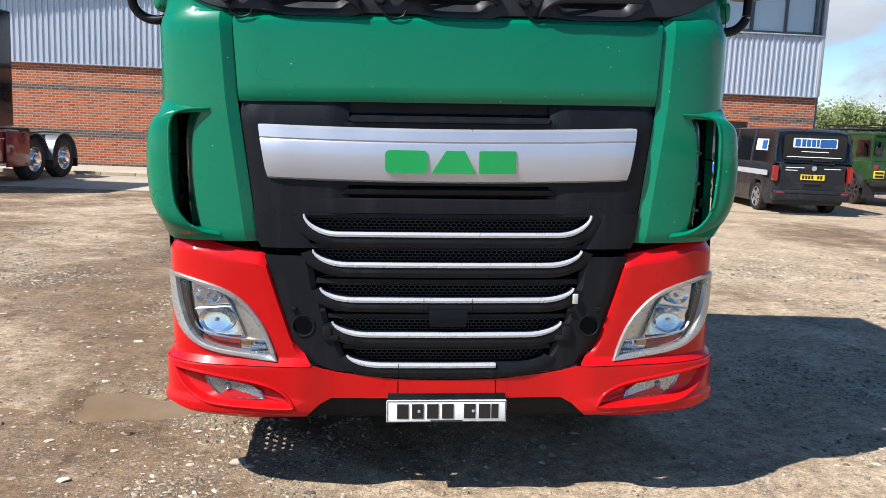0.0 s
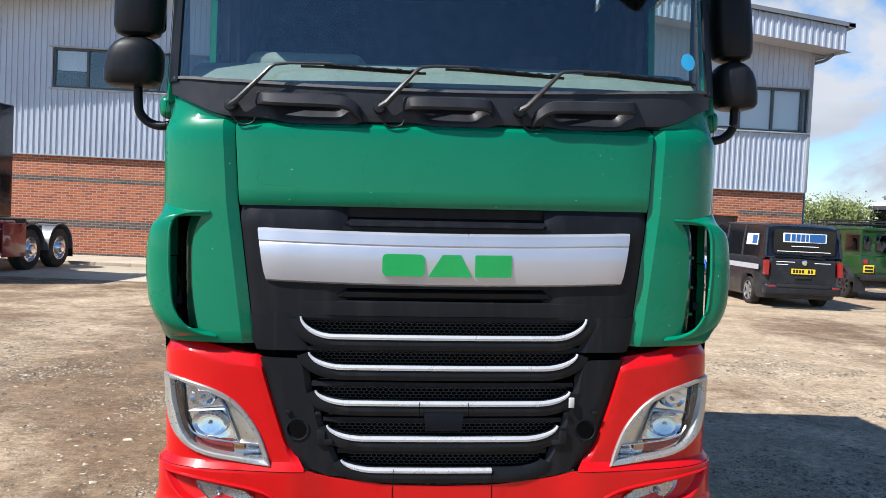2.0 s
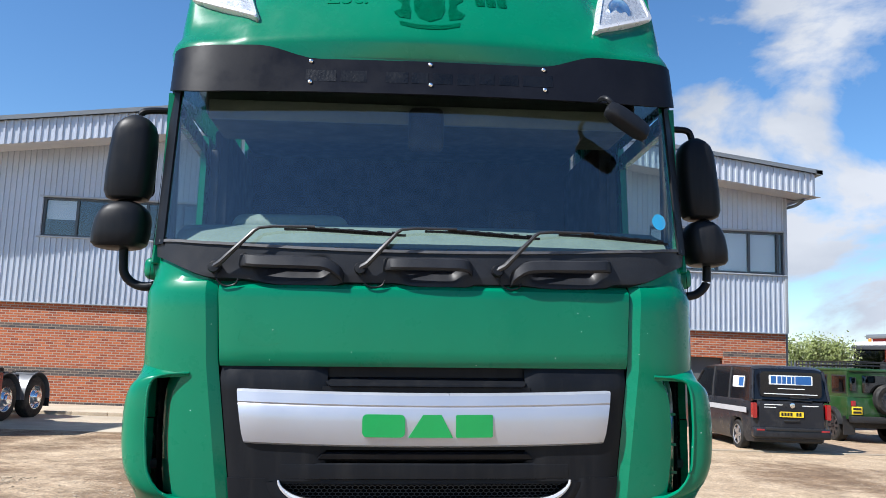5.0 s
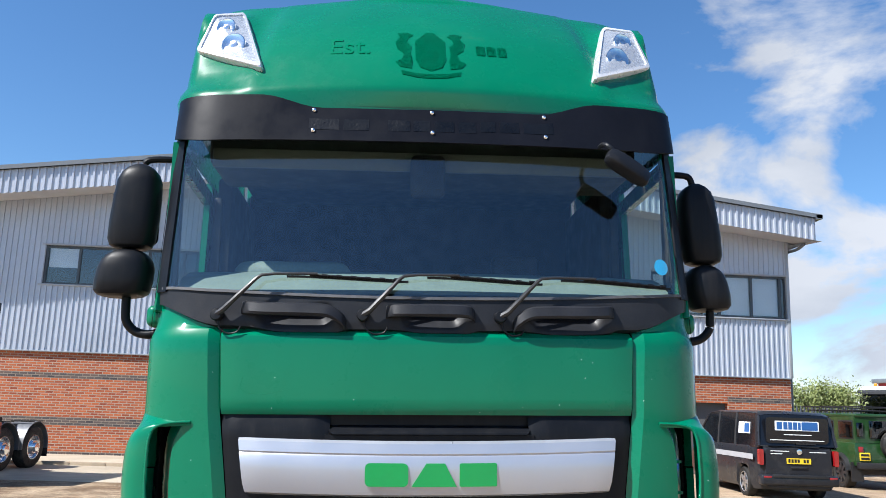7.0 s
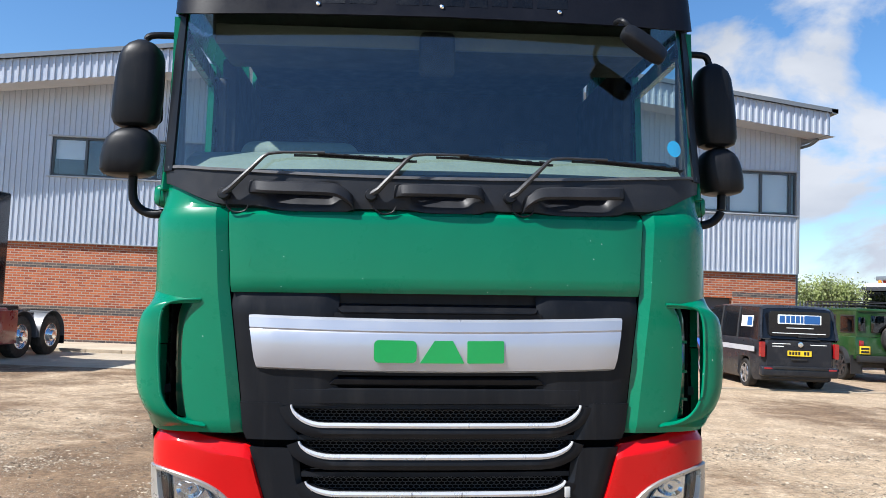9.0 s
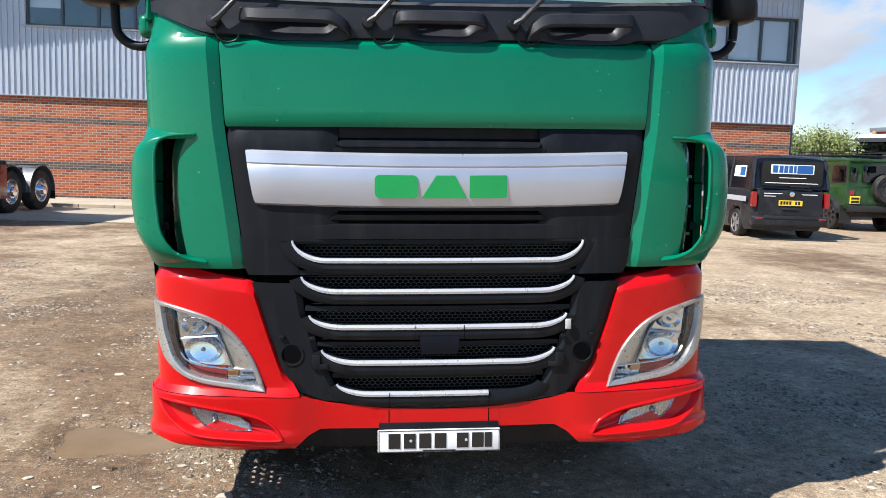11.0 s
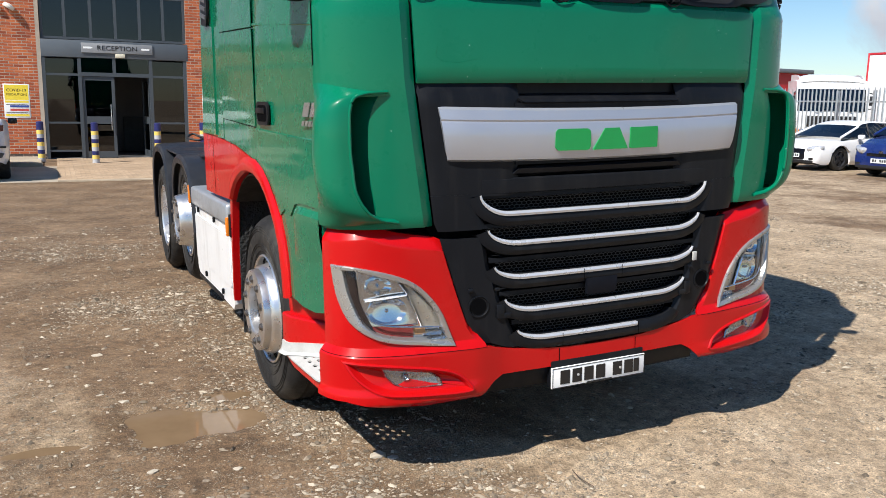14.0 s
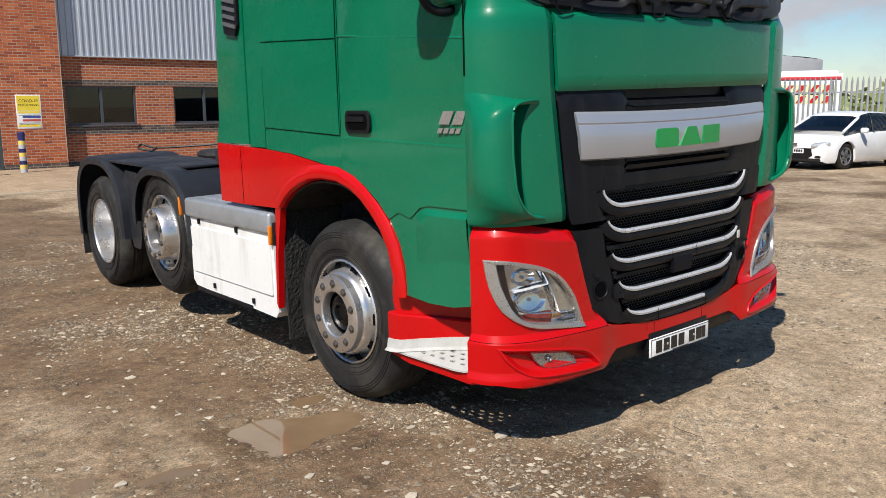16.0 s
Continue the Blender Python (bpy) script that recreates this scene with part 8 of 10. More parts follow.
def make_car(name, m, label, paint_m, L, W, H, belt, deck, roof_line, wheels, r=0.33, rim=None, ground=0.18, group="", rail=False, glass_side=None, sill_mat=None, spokes=5, lean=0.19, pillar_m=None, cabin_w=0.95):
    """A car from its side view. y runs forward. deck: (y, z) of bonnet and boot tops at the middle; roof_line: (y, z) along glass and roof;
    belt: (y, z) of the shoulder; wheels: two y places."""
    car = thing(name, m, label, "car" if "van" not in name else "van", group)
    n = 72
    ys = [-L / 2 + L * k / n for k in range(n + 1)]
    rows = []
    for y in ys:
        e = abs(y) / (L / 2)
        w = W / 2 * (1 - 0.10 * smooth(0.72, 1.0, e) - 0.10 * smooth(0.95, 1.0, e))
        zb = ground + 0.06 * smooth(0.86, 1.0, e)
        for wy in wheels:
            d = abs(y - wy)
            ra = r * 1.13
            if d < ra:
                zb = max(zb, r + math.sqrt(ra * ra - d * d))
        zs, zt = lerp_table(belt, y), lerp_table(deck, y)
        zm = max(zb + 0.01, ground + (zs - ground) * 0.55)
        tuck = 0.05 * smooth(0.97, 1.0, e)
        half = [(w * 0.93, zb), (w * 0.985, max(zb + 0.005, min(zm, zb + 0.10))), (w, zm), (w * 0.985, max(zm + 0.005, zs - 0.06)), (w * 0.955, max(zm + 0.01, zs)), (w * 0.80, max(zm + 0.012, zt - 0.02)), (w * 0.4, max(zm + 0.013, zt))]
        rows.append([(x, y, z - tuck * (z > zm)) for x, z in half] + [(0, y, max(zm + 0.014, zt + 0.008) - tuck)] + [(-x, y, z - tuck * (z > zm)) for x, z in half[::-1]])
    bm = bmesh.new()
    vs = grid(bm, rows)
    bm.faces.new(vs[0])
    bm.faces.new(vs[-1][::-1])
    body = part("body", bm, paint_m, car, "", 0.6)
    # cabin
    y0, y1 = roof_line[0][0], roof_line[-1][0]
    gl, rf = bmesh.new(), bmesh.new()
    grow, rrow = [], []
    k_ = 30
    top_z = max(z for _, z in roof_line)
    for k in range(k_ + 1):
        y = y0 + (y1 - y0) * k / k_
        zr = lerp_table(roof_line, y)
        zs = lerp_table(belt, y) - 0.03
        zr = max(zr, zs + 0.005)
        hgt = (zr - zs) / max(0.01, top_z - zs)
        wb = W / 2 * cabin_w
        wt = W / 2 * (cabin_w - lean * hgt)
        side_pts = [(wb, zs), (wb + (wt - wb) * 0.55, zs + (zr - zs) * 0.55), (wt, zr - 0.05 * hgt), (wt * 0.8, zr - 0.012 * hgt), (wt * 0.4, zr)]
        grow.append([(x, y, z) for x, z in side_pts] + [(0, y, zr + 0.004)] + [(-x, y, z) for x, z in side_pts[::-1]])
    g = bmesh.new()
    vs = grid(g, grow)
    part("glazing", g, glass_side or CAR_GLASS, car, "dark glazing").visible_shadow = False
    # roof skin over the flat part, with the pillars
    flat = [q for q in grow if q[5][2] > top_z - 0.16]
    rr_ = [[Vector(p) + Vector((0, 0, 0.008)) for p in q[2:-2]] for q in flat]
    ro = bmesh.new()
    grid(ro, rr_)
    part("roof", ro, paint_m, car)
    for sg in (0, -1):
        for idx, mat_ in ((0, pillar_m or paint_m), (k_, pillar_m or paint_m)):
            pts = []
            for q in (grow if idx == 0 else grow[::-1]):
                pts.append(Vector(q[2 if sg == 0 else -3]))
                if q[5][2] > top_z - 0.15:
                    break
            if len(pts) > 1:
                bm = bmesh.new()
                tube(bm, pts, 0.035, 6)
                part("pillar", bm, mat_, car)
        for fr_ in (0.36, 0.62):
            q = grow[int(k_ * fr_)]
            a, b = (Vector(q[0]), Vector(q[2])) if sg == 0 else (Vector(q[-1]), Vector(q[-3]))
            bm = bmesh.new()
            tube(bm, [a, (a + b) / 2 + Vector((0.012 if sg == 0 else -0.012, 0, 0)), b], 0.028, 6)
            part("door_pillar", bm, TRIM, car)
    # dim cabin
    part("cabin_trim", bbox((-W * 0.40, y0 + 0.45, ground + 0.1), (W * 0.40, y1 - 0.55, lerp_table(belt, 0) + 0.12), 0.05), CAB_DARK, car)
    for sx in (-0.36, 0.36):
        part("car_seat", bbox((sx - 0.22, -0.1, ground + 0.3), (sx + 0.22, 0.05, lerp_table(belt, 0) + 0.28), 0.05), CAB_DARK, car)
    for wy in wheels:
        for sg in (-1, 1):
            car_wheel(car, sg * (W / 2 - 0.03), wy, r, 0.2, rim or CAR_RIM, sg, spokes)
    part("underside", bbox((-W * 0.42, -L * 0.46, ground), (W * 0.42, L * 0.46, ground + 0.25), 0.02), TRIM, car)
    for sg in (-1, 1):
        part("arch_liner", bbox((min(sg * W * 0.25, sg * W * 0.40), -L * 0.42, ground + 0.2), (max(sg * W * 0.25, sg * W * 0.40), L * 0.42, ground + 0.55)), TRIM, car)
        yv = y1 - 0.62
        bm = bmesh.new()
        pod(bm, (sg * (W / 2 + 0.09), yv, lerp_table(belt, yv) + 0.07), 0.095, 0.06, 0.065)
        part("door_mirror", bm, pillar_m or paint_m, car)
    return car


def end_part(car, name, y, poly, mat_, depth=0.03, label="", front=True):
    """A flat fitting on a car's front or rear face; poly in (x, z)."""
    sg = 1 if front else -1
    return part(name, slab(poly, (), lambda a, b: (a, y, b), (0, sg * depth, 0)), mat_, car, label)


def bars(car, y, x0, x1, z0, z1, front, mat_=PLATE_WHITE):
    sg = 1 if front else -1
    pl = end_part(car, "number_plate", y, rect(x0, z0, x1, z1), mat_, 0.012, "number plate with black bars", front)
    n = 7
    for k in range(n):
        if k == 4:
            continue
        a = x0 + (x1 - x0) * (0.06 + 0.88 * k / n)
        part("plate_bar", slab(rect(a, z0 + 0.025, a + (x1 - x0) * 0.09, z1 - 0.02), (), lambda p, q: (p, y + sg * 0.012, q), (0, sg * 0.002, 0)), BLACK_INK, pl)


def heading(x, y, fx, fy, z=0.0):
    """A pose whose own +y points along (fx, fy)."""
    return pose(x, y, z, 0, 0, math.degrees(math.atan2(-fx, fy)))


# charcoal panel van, seen from behind
VL, VW, VH = 4.9, 1.84, 1.95
fwd = Vector((0.05, 1.0)).normalized()
vc = Vector((9.12, 15.5)) + fwd * 1.55
van = make_car("panel_van", heading(vc.x, vc.y, fwd.x, fwd.y), "charcoal grey panel van with blue and white signs, parked", VAN_PAINT, VL, VW, VH,
               [(-2.45, 1.16), (1.3, 1.14), (1.9, 1.06), (2.45, 0.80)], [(-2.45, 1.16), (1.2, 1.12), (1.75, 1.08), (2.35, 0.86), (2.45, 0.72)],
               [(-2.43, 1.18), (-2.40, 1.3), (-2.30, 1.86), (-2.15, 1.93), (0.4, 1.95), (0.85, 1.92), (1.75, 1.12)], (-1.55, 1.50), 0.335, CAR_RIM, 0.22, lean=0.09, glass_side=GLOSS_BLACK)
for sg in (-1, 1):
    end_part(van, "rear_lamp", -2.37, rounded(sg * 0.838 - 0.05, 0.76, sg * 0.838 + 0.05, 1.10, 0.03), RED_LENS, 0.11, "tall red rear lamp", False)
    # painted rear corners beside the tailgate
    part("rear_corner", shell([[(sg * (0.872 - 0.085 * (z - 1.1) - 0.012 * (k == 0) + 0.006), -2.405 + 0.02 + 0.15 * k / 2 + 0.11 * (z - 1.2), z) for k in range(3)] for z in (1.14, 1.35, 1.6, 1.86)], 0.0), VAN_PAINT, van)
end_part(van, "tailgate_window", -2.40, rounded(-0.70, 1.24, 0.70, 1.80, 0.08), GLOSS_BLACK, 0.045, "dark tailgate window", False)
lg = end_part(van, "sign_panel", -2.445, rounded(-0.50, 1.515, 0.49, 1.725, 0.02), PLATE_WHITE, 0.008, "white and blue sign panel", False)
end_part(lg, "sign_block", -2.453, rounded(0.10, 1.53, 0.46, 1.71, 0.02), SIGN_BLUE, 0.004, "", False)
for a, b in ((-0.46, -0.34), (-0.31, -0.22), (-0.20, -0.11), (-0.09, 0.0), (0.02, 0.08)):
    end_part(lg, "sign_bar", -2.453, rect(a, 1.54, b, 1.70), SIGN_BLUE, 0.003, "", False)
for z, a, b in ((1.42, -0.30, 0.32), (1.30, -0.62, 0.60), (1.06, -0.62, -0.20), (1.05, 0.25, 0.62), (1.00, -0.62, -0.35)):
    end_part(van, "sign_line", -2.448, rect(a, z, b, z + 0.016), PLATE_WHITE, 0.003, "", False)
bars(van, -2.455, -0.27, 0.27, 0.80, 0.92, False, PLATE_YELLOW)
bm = bmesh.new()
lathe(bm, [(0.055, 0.0), (0.06, 0.012), (0.045, 0.016), (0.0005, 0.012)], 18, Matrix.Translation((0.02, -2.455, 1.06)) @ Matrix.Rotation(radians(-90), 4, "Z"))
part("round_badge", bm, CHROME, van)
part("rear_bumper", bbox((-0.87, -2.53, 0.33), (0.87, -2.30, 0.56), 0.05, 3), VAN_PAINT, van)
for sg in (-1, 1):
    part("reflector", bbox((min(sg * 0.64, sg * 0.82), -2.535, 0.49), (max(sg * 0.64, sg * 0.82), -2.51, 0.53), 0.004), RED_LENS, van)
part("bumper_step", bbox((-0.62, -2.545, 0.50), (0.62, -2.5, 0.57), 0.01), TRIM, van)
part("tailgate_grip", bbox((-0.18, -2.475, 0.70), (0.18, -2.44, 0.74), 0.01), TRIM, van)
part("window_wiper", bbox((-0.04, -2.475, 1.22), (0.40, -2.45, 1.245), 0.005), TRIM, van)
part("side_sign", slab([(-1.30, 1.42), (-0.62, 1.42), (-0.62, 1.68), (-1.30, 1.68)], (), lambda a, b: (-0.880 + 0.092 * (b - 1.1), a - 0.6, b), (-0.006, 0, 0)), PLATE_WHITE, van, "white and blue side sign")
part("side_sign_block", slab([(-1.26, 1.45), (-0.98, 1.45), (-0.98, 1.65), (-1.26, 1.65)], (), lambda a, b: (-0.886 + 0.092 * (b - 1.1), a - 0.6, b), (-0.004, 0, 0)), SIGN_BLUE, van)
part("side_stripe", slab([(-2.2, 0.86), (1.0, 0.86), (1.0, 0.98), (-2.2, 0.98)], (), lambda a, b: (-0.922, a, b), (-0.004, 0, 0)), surface("silver_stripe", (0.35, 0.36, 0.38), 0.4), van)
part("side_swoosh", slab([(0.95, 0.40), (1.05, 0.40), (1.9, 1.0), (1.62, 1.0)], (), lambda a, b: (-0.923, a, b), (-0.004, 0, 0)), SKY_BLUE, van)
part("side_swoosh", slab([(0.75, 0.40), (0.92, 0.40), (1.55, 1.0), (1.30, 1.0)], (), lambda a, b: (-0.923, a, b), (-0.004, 0, 0)), PLATE_WHITE, van)

# green off-roader
lr = thing("off_roader", heading(13.20, 19.90, 0.04, 0.99), "dark green boxy off-road wagon with roof rack and spare wheel", "car")
part("lower_body", bbox((-0.83, -2.1, 0.62), (0.83, 1.0, 1.22), 0.04, 2), LR_GREEN, lr)
part("bonnet", bbox((-0.76, 1.0, 0.66), (0.76, 2.2, 1.25), 0.06, 2), LR_GREEN, lr)
part("upper_body", slab([(-2.09, 1.22), (1.0, 1.22), (0.72, 1.86), (-2.06, 1.90)], (), lambda a, b: (-0.79, a, b), (1.58, 0, 0)), LR_GREEN, lr)
part("roof", bbox((-0.78, -2.1, 1.88), (0.78, 0.78, 1.98), 0.04, 3), LR_GREEN, lr)
for sg in (-1, 1):
    for a, b in ((-1.95, -1.25), (-0.95, -0.15), (-0.02, 0.68)):
        part("side_window", bbox((min(sg * 0.785, sg * 0.80), a, 1.34), (max(sg * 0.785, sg * 0.80), b, 1.76), 0.005), CAR_GLASS, lr)
        part("window_rim", bbox((min(sg * 0.78, sg * 0.793), a - 0.04, 1.30), (max(sg * 0.78, sg * 0.793), b + 0.04, 1.80), 0.005), TRIM, lr)
    for yw in (-1.35, 1.45):
        bm = bmesh.new()
        rows = [[(sg * x, yw + (0.50 + q) * math.cos(t), 0.42 + (0.50 + q) * math.sin(t)) for x, q in ((0.80, 0.02), (0.95, 0.0), (0.955, -0.05))] for t in (radians(8 + 164 * k / 16) for k in range(17))]
        grid(bm, rows)
        part("wheel_arch", bm, TRIM, lr)
        car_wheel(lr, sg * 0.86, yw, 0.42, 0.26, DARK_RIM, sg, 8)
    part("rear_lamp", bbox((min(sg * 0.62, sg * 0.74), -2.14, 0.98), (max(sg * 0.62, sg * 0.74), -2.10, 1.12), 0.01), RED_LENS, lr)
    part("quarter_light", bbox((min(sg * 0.58, sg * 0.76), -2.115, 1.38), (max(sg * 0.58, sg * 0.76), -2.09, 1.74), 0.02), CAR_GLASS, lr)
    part("mud_flap", bbox((min(sg * 0.58, sg * 0.90), -2.0, 0.22), (max(sg * 0.58, sg * 0.90), -1.97, 0.72)), TRIM, lr)
part("rear_door_window", bbox((-0.42, -2.118, 1.34), (0.50, -2.09, 1.80), 0.03), CAR_GLASS, lr)
part("rear_bumper", bbox((-0.80, -2.25, 0.55), (0.80, -2.08, 0.72), 0.02), TRIM, lr)
part("chassis", bbox((-0.6, -2.0, 0.40), (0.6, 2.0, 0.66), 0.03), STEEL_DARK, lr)
bm = bmesh.new()
lathe(bm, [(0.22, 0.02), (0.26, 0.10), (0.36, 0.12), (0.40, 0.06), (0.40, -0.08), (0.2, -0.12)], 28, Matrix.Translation((0.22, -2.24, 1.18)) @ Matrix.Rotation(radians(-90), 4, "Z"))
sp = part("spare_wheel", bm, RUBBER, lr, "spare wheel on the rear door")
bm = bmesh.new()
lathe(bm, [(0.22, 0.04), (0.16, 0.02), (0.10, 0.05), (0.0005, 0.05)], 20, Matrix.Translation((0.22, -2.24, 1.18)) @ Matrix.Rotation(radians(-90), 4, "Z"))
part("spare_rim", bm, DARK_RIM, sp)
lp = part("number_plate", bbox((-0.72, -2.13, 0.76), (-0.44, -2.105, 0.97), 0.004), PLATE_YELLOW, lr, "yellow number plate with black bars")
for z in (0.79, 0.88):
    part("plate_bar", bbox((-0.69, -2.134, z), (-0.47, -2.13, z + 0.055)), BLACK_INK, lp)
rack = None
for z in (2.06, 2.16):
    bm = bmesh.new()
    tube(bm, [(-0.78, -2.05, z), (0.78, -2.05, z), (0.78, 0.9, z), (-0.78, 0.9, z), (-0.78, -2.05, z)], 0.015, 6)
    if rack is None:
        rack = part("roof_rack", bm, TRIM, lr, "black tubular roof rack")
    else:
        part("rack_rail", bm, TRIM, rack)
for k in range(9):
    y = -2.0 + 0.36 * k
    bm = bmesh.new()
    tube(bm, [(-0.78, y, 2.16), (-0.78, y, 1.98), (-0.74, y, 2.06), (0.74, y, 2.06), (0.78, y, 1.98), (0.78, y, 2.16)], 0.012, 6)
    part("rack_bar", bm, TRIM, rack)

SMOKED_RED = surface("smoked_red_lens", (0.035, 0.006, 0.008), 0.15, vary=0.1, bump=0, coat=0.6)
# white compact SUV, seen from behind
ev = make_car("compact_suv", heading(-4.10, 17.0, -0.05, 0.998), "white compact SUV with black trim parked by the wall", WHITE_CAR, 4.37, 1.90, 1.62,
              [(-2.18, 1.10), (-2.05, 1.20), (-1.2, 1.15), (1.0, 1.02), (2.18, 0.82)], [(-2.18, 1.14), (-2.12, 1.24), (-1.95, 1.27), (-1.2, 1.20), (0.9, 1.04), (1.9, 0.98), (2.18, 0.80)],
              [(-2.02, 1.25), (-1.96, 1.28), (-1.66, 1.51), (-1.42, 1.56), (-0.3, 1.59), (0.35, 1.53), (1.25, 1.04)], (-1.33, 1.33), 0.38, DARK_RIM, 0.33, spokes=5, lean=0.20, pillar_m=GLOSS_BLACK, glass_side=GLOSS_BLACK, cabin_w=0.85)
for sg in (-1, 1):
    end_part(ev, "rear_lamp", -2.12, [(sg * 0.85, 0.985), (sg * 0.56, 1.005), (sg * 0.56, 1.075), (sg * 0.86, 1.095)], SMOKED_RED, 0.09, "slim dark rear lamp", False)
end_part(ev, "tailgate_band", -2.14, rect(-0.60, 1.005, 0.60, 1.07), GLOSS_BLACK, 0.07, "", False)
bars(ev, -2.205, -0.27, 0.27, 0.80, 0.93, False, PLATE_YELLOW)
end_part(ev, "rear_valance", -2.13, [(-0.60, 0.44), (0.60, 0.44), (0.80, 0.48), (0.84, 0.56), (0.62, 0.60), (0.50, 0.65), (-0.50, 0.65), (-0.62, 0.60), (-0.84, 0.56), (-0.80, 0.48)], TRIM, 0.085, "dark rear valance", False)
end_part(ev, "skid_plate", -2.17, [(-0.54, 0.34), (0.54, 0.34), (0.46, 0.54), (0.38, 0.58), (-0.38, 0.58), (-0.46, 0.54)], CAB_SILVER, 0.065, "", False)
part("rear_spoiler", shell([[(x, y + 0.10 * (x / 0.6) ** 2, z - 0.05 * (x / 0.6) ** 4) for x in steps(-0.60, 0.60, 12)] for y, z in ((-1.70, 1.528), (-1.69, 1.545), (-1.5, 1.572), (-1.2, 1.595))], 0.012, (0, 5)), WHITE_CAR, ev)
part("bumper_line", bbox((-0.88, -2.19, 0.66), (0.88, -2.12, 0.70), 0.01), TRIM, ev)
end_part(ev, "round_badge", -2.20, rounded(0.42, 0.83, 0.54, 0.88, 0.02), GLOSS_BLACK, 0.01, "", False)

# the row of cars nose-out before the palisade
CAR_LAMP = surface("car_headlamp_lens", (0.55, 0.56, 0.58), 0.12, metal=0.4, vary=0.35, scale=25, bump=0, coat=0.6)
CARS = [
    ("saloon_car", (18.7, 13.98), (-1.0, -0.02), "white saloon car with dark alloy wheels in the parking row", WHITE_CAR, 4.4, 1.80, 1.37, DARK_RIM, 0),
    ("people_carrier", (18.7, 11.2), (-1.0, -0.02), "blue people carrier with roof rails in the parking row", BLUE_CAR, 4.4, 1.80, 1.64, CAR_RIM, 1),
    ("hatchback_car", (18.45, 7.75), (-0.985, 0.14), "white hatchback car in the parking row", WHITE_CAR, 3.95, 1.72, 1.43, CAR_RIM, 2),
    ("hatchback_car", (19.35, 4.9), (-0.985, 0.14), "dark navy hatchback car in the parking row", NAVY_CAR, 4.7, 1.85, 1.48, CAR_RIM, 0),
]
for name, (x, y), (fx, fy), label, pm, L, W, H, rim_, style in CARS:
    h = L / 2
    up = H - 1.45
    lamp_z = 0.625 + 0.06 * (style == 1)
    car = make_car(name, heading(x, y, fx, fy), label, pm, L, W, H,
                   [(-h, 0.94), (-0.5, 0.93 + up * 0.3), (0.6, 0.90 + up * 0.3), (h - 0.3, 0.76), (h, 0.60)],
                   [(-h, 0.95), (-h + 0.6, 0.98), (0.6, 0.95 + up * 0.3), (h - 0.55, 0.86 + up * 0.3), (h - 0.12, 0.70), (h, 0.56)] if style != 1 else [(-h, 1.0), (0.6, 1.06), (1.2, 1.04), (h - 0.45, 0.95), (h - 0.08, 0.80), (h, 0.64)],
                   [(-h + 0.12 + 0.5 * (style == 0), 0.98), (-h + 0.5 + 0.6 * (style == 0), H - 0.12), (-h + 1.2, H - 0.02), (0.0, H), (0.35, H - 0.05), (1.30 - 0.1 * (style == 2) + 0.15 * (style == 1), 0.95 + up * 0.3 + 0.05 * (style == 1))],
                   (-h + 0.85, h - 0.88), 0.325, rim_, 0.17, "parked cars")
    end_part(car, "grille", h - 0.06, rounded(-0.42, 0.30, 0.42, 0.60, 0.05) if style == 0 else rounded(-0.40, 0.525, 0.40, 0.60, 0.03) if style == 1 else [(-0.36, 0.27), (0.36, 0.27), (0.50, 0.36), (0.46, 0.54), (-0.46, 0.54), (-0.50, 0.36)], GLOSS_BLACK, 0.068, "black grille", True)
    bars(car, h + 0.006, -0.26, 0.26, 0.36 + 0.05 * (style == 2), 0.47 + 0.05 * (style == 2), True)
    end_part(car, "lower_intake", h - 0.06, rounded(-0.70, 0.22, 0.70, 0.29, 0.03), TRIM, 0.066, "", True)
    end_part(car, "front_badge", h - 0.05, rounded(-0.06, 0.60, 0.06, 0.66, 0.02), CHROME, 0.058, "", True)
    for sg in (-1, 1):
        bm = pod(bmesh.new(), (0, 0, 0), 0.23 + 0.02 * (style == 1), 0.105 + 0.02 * (style == 1), 0.062 + 0.022 * (style == 1), 0.0, 16, 10, 0.6)
        bmesh.ops.transform(bm, matrix=Matrix.Translation((sg * (W / 2 - 0.25), h - 0.155, lamp_z)) @ Matrix.Rotation(radians(-sg * 34), 4, "Z") @ Matrix.Rotation(radians(-sg * 10), 4, "Y") @ Matrix.Rotation(radians(-12), 4, "X"), verts=bm.verts)
        part("headlamp", bm, CAR_LAMP, car, "clear headlamp")
        end_part(car, "fog_lamp", h - 0.14, rounded(sg * 0.64 - 0.07, 0.30, sg * 0.64 + 0.07, 0.36, 0.02), TRIM, 0.145, "", True)
    if style == 1:
        for sg in (-1, 1):
            bm = bmesh.new()
            tube(bm, bend([(sg * 0.66, -1.5, 1.58), (sg * 0.66, -1.3, 1.67), (sg * 0.66, 0.2, 1.68), (sg * 0.66, 0.4, 1.60)], 4), 0.016, 6)
            part("roof_rail", bm, TRIM, car)

# ---- lorries standing about the yard ----


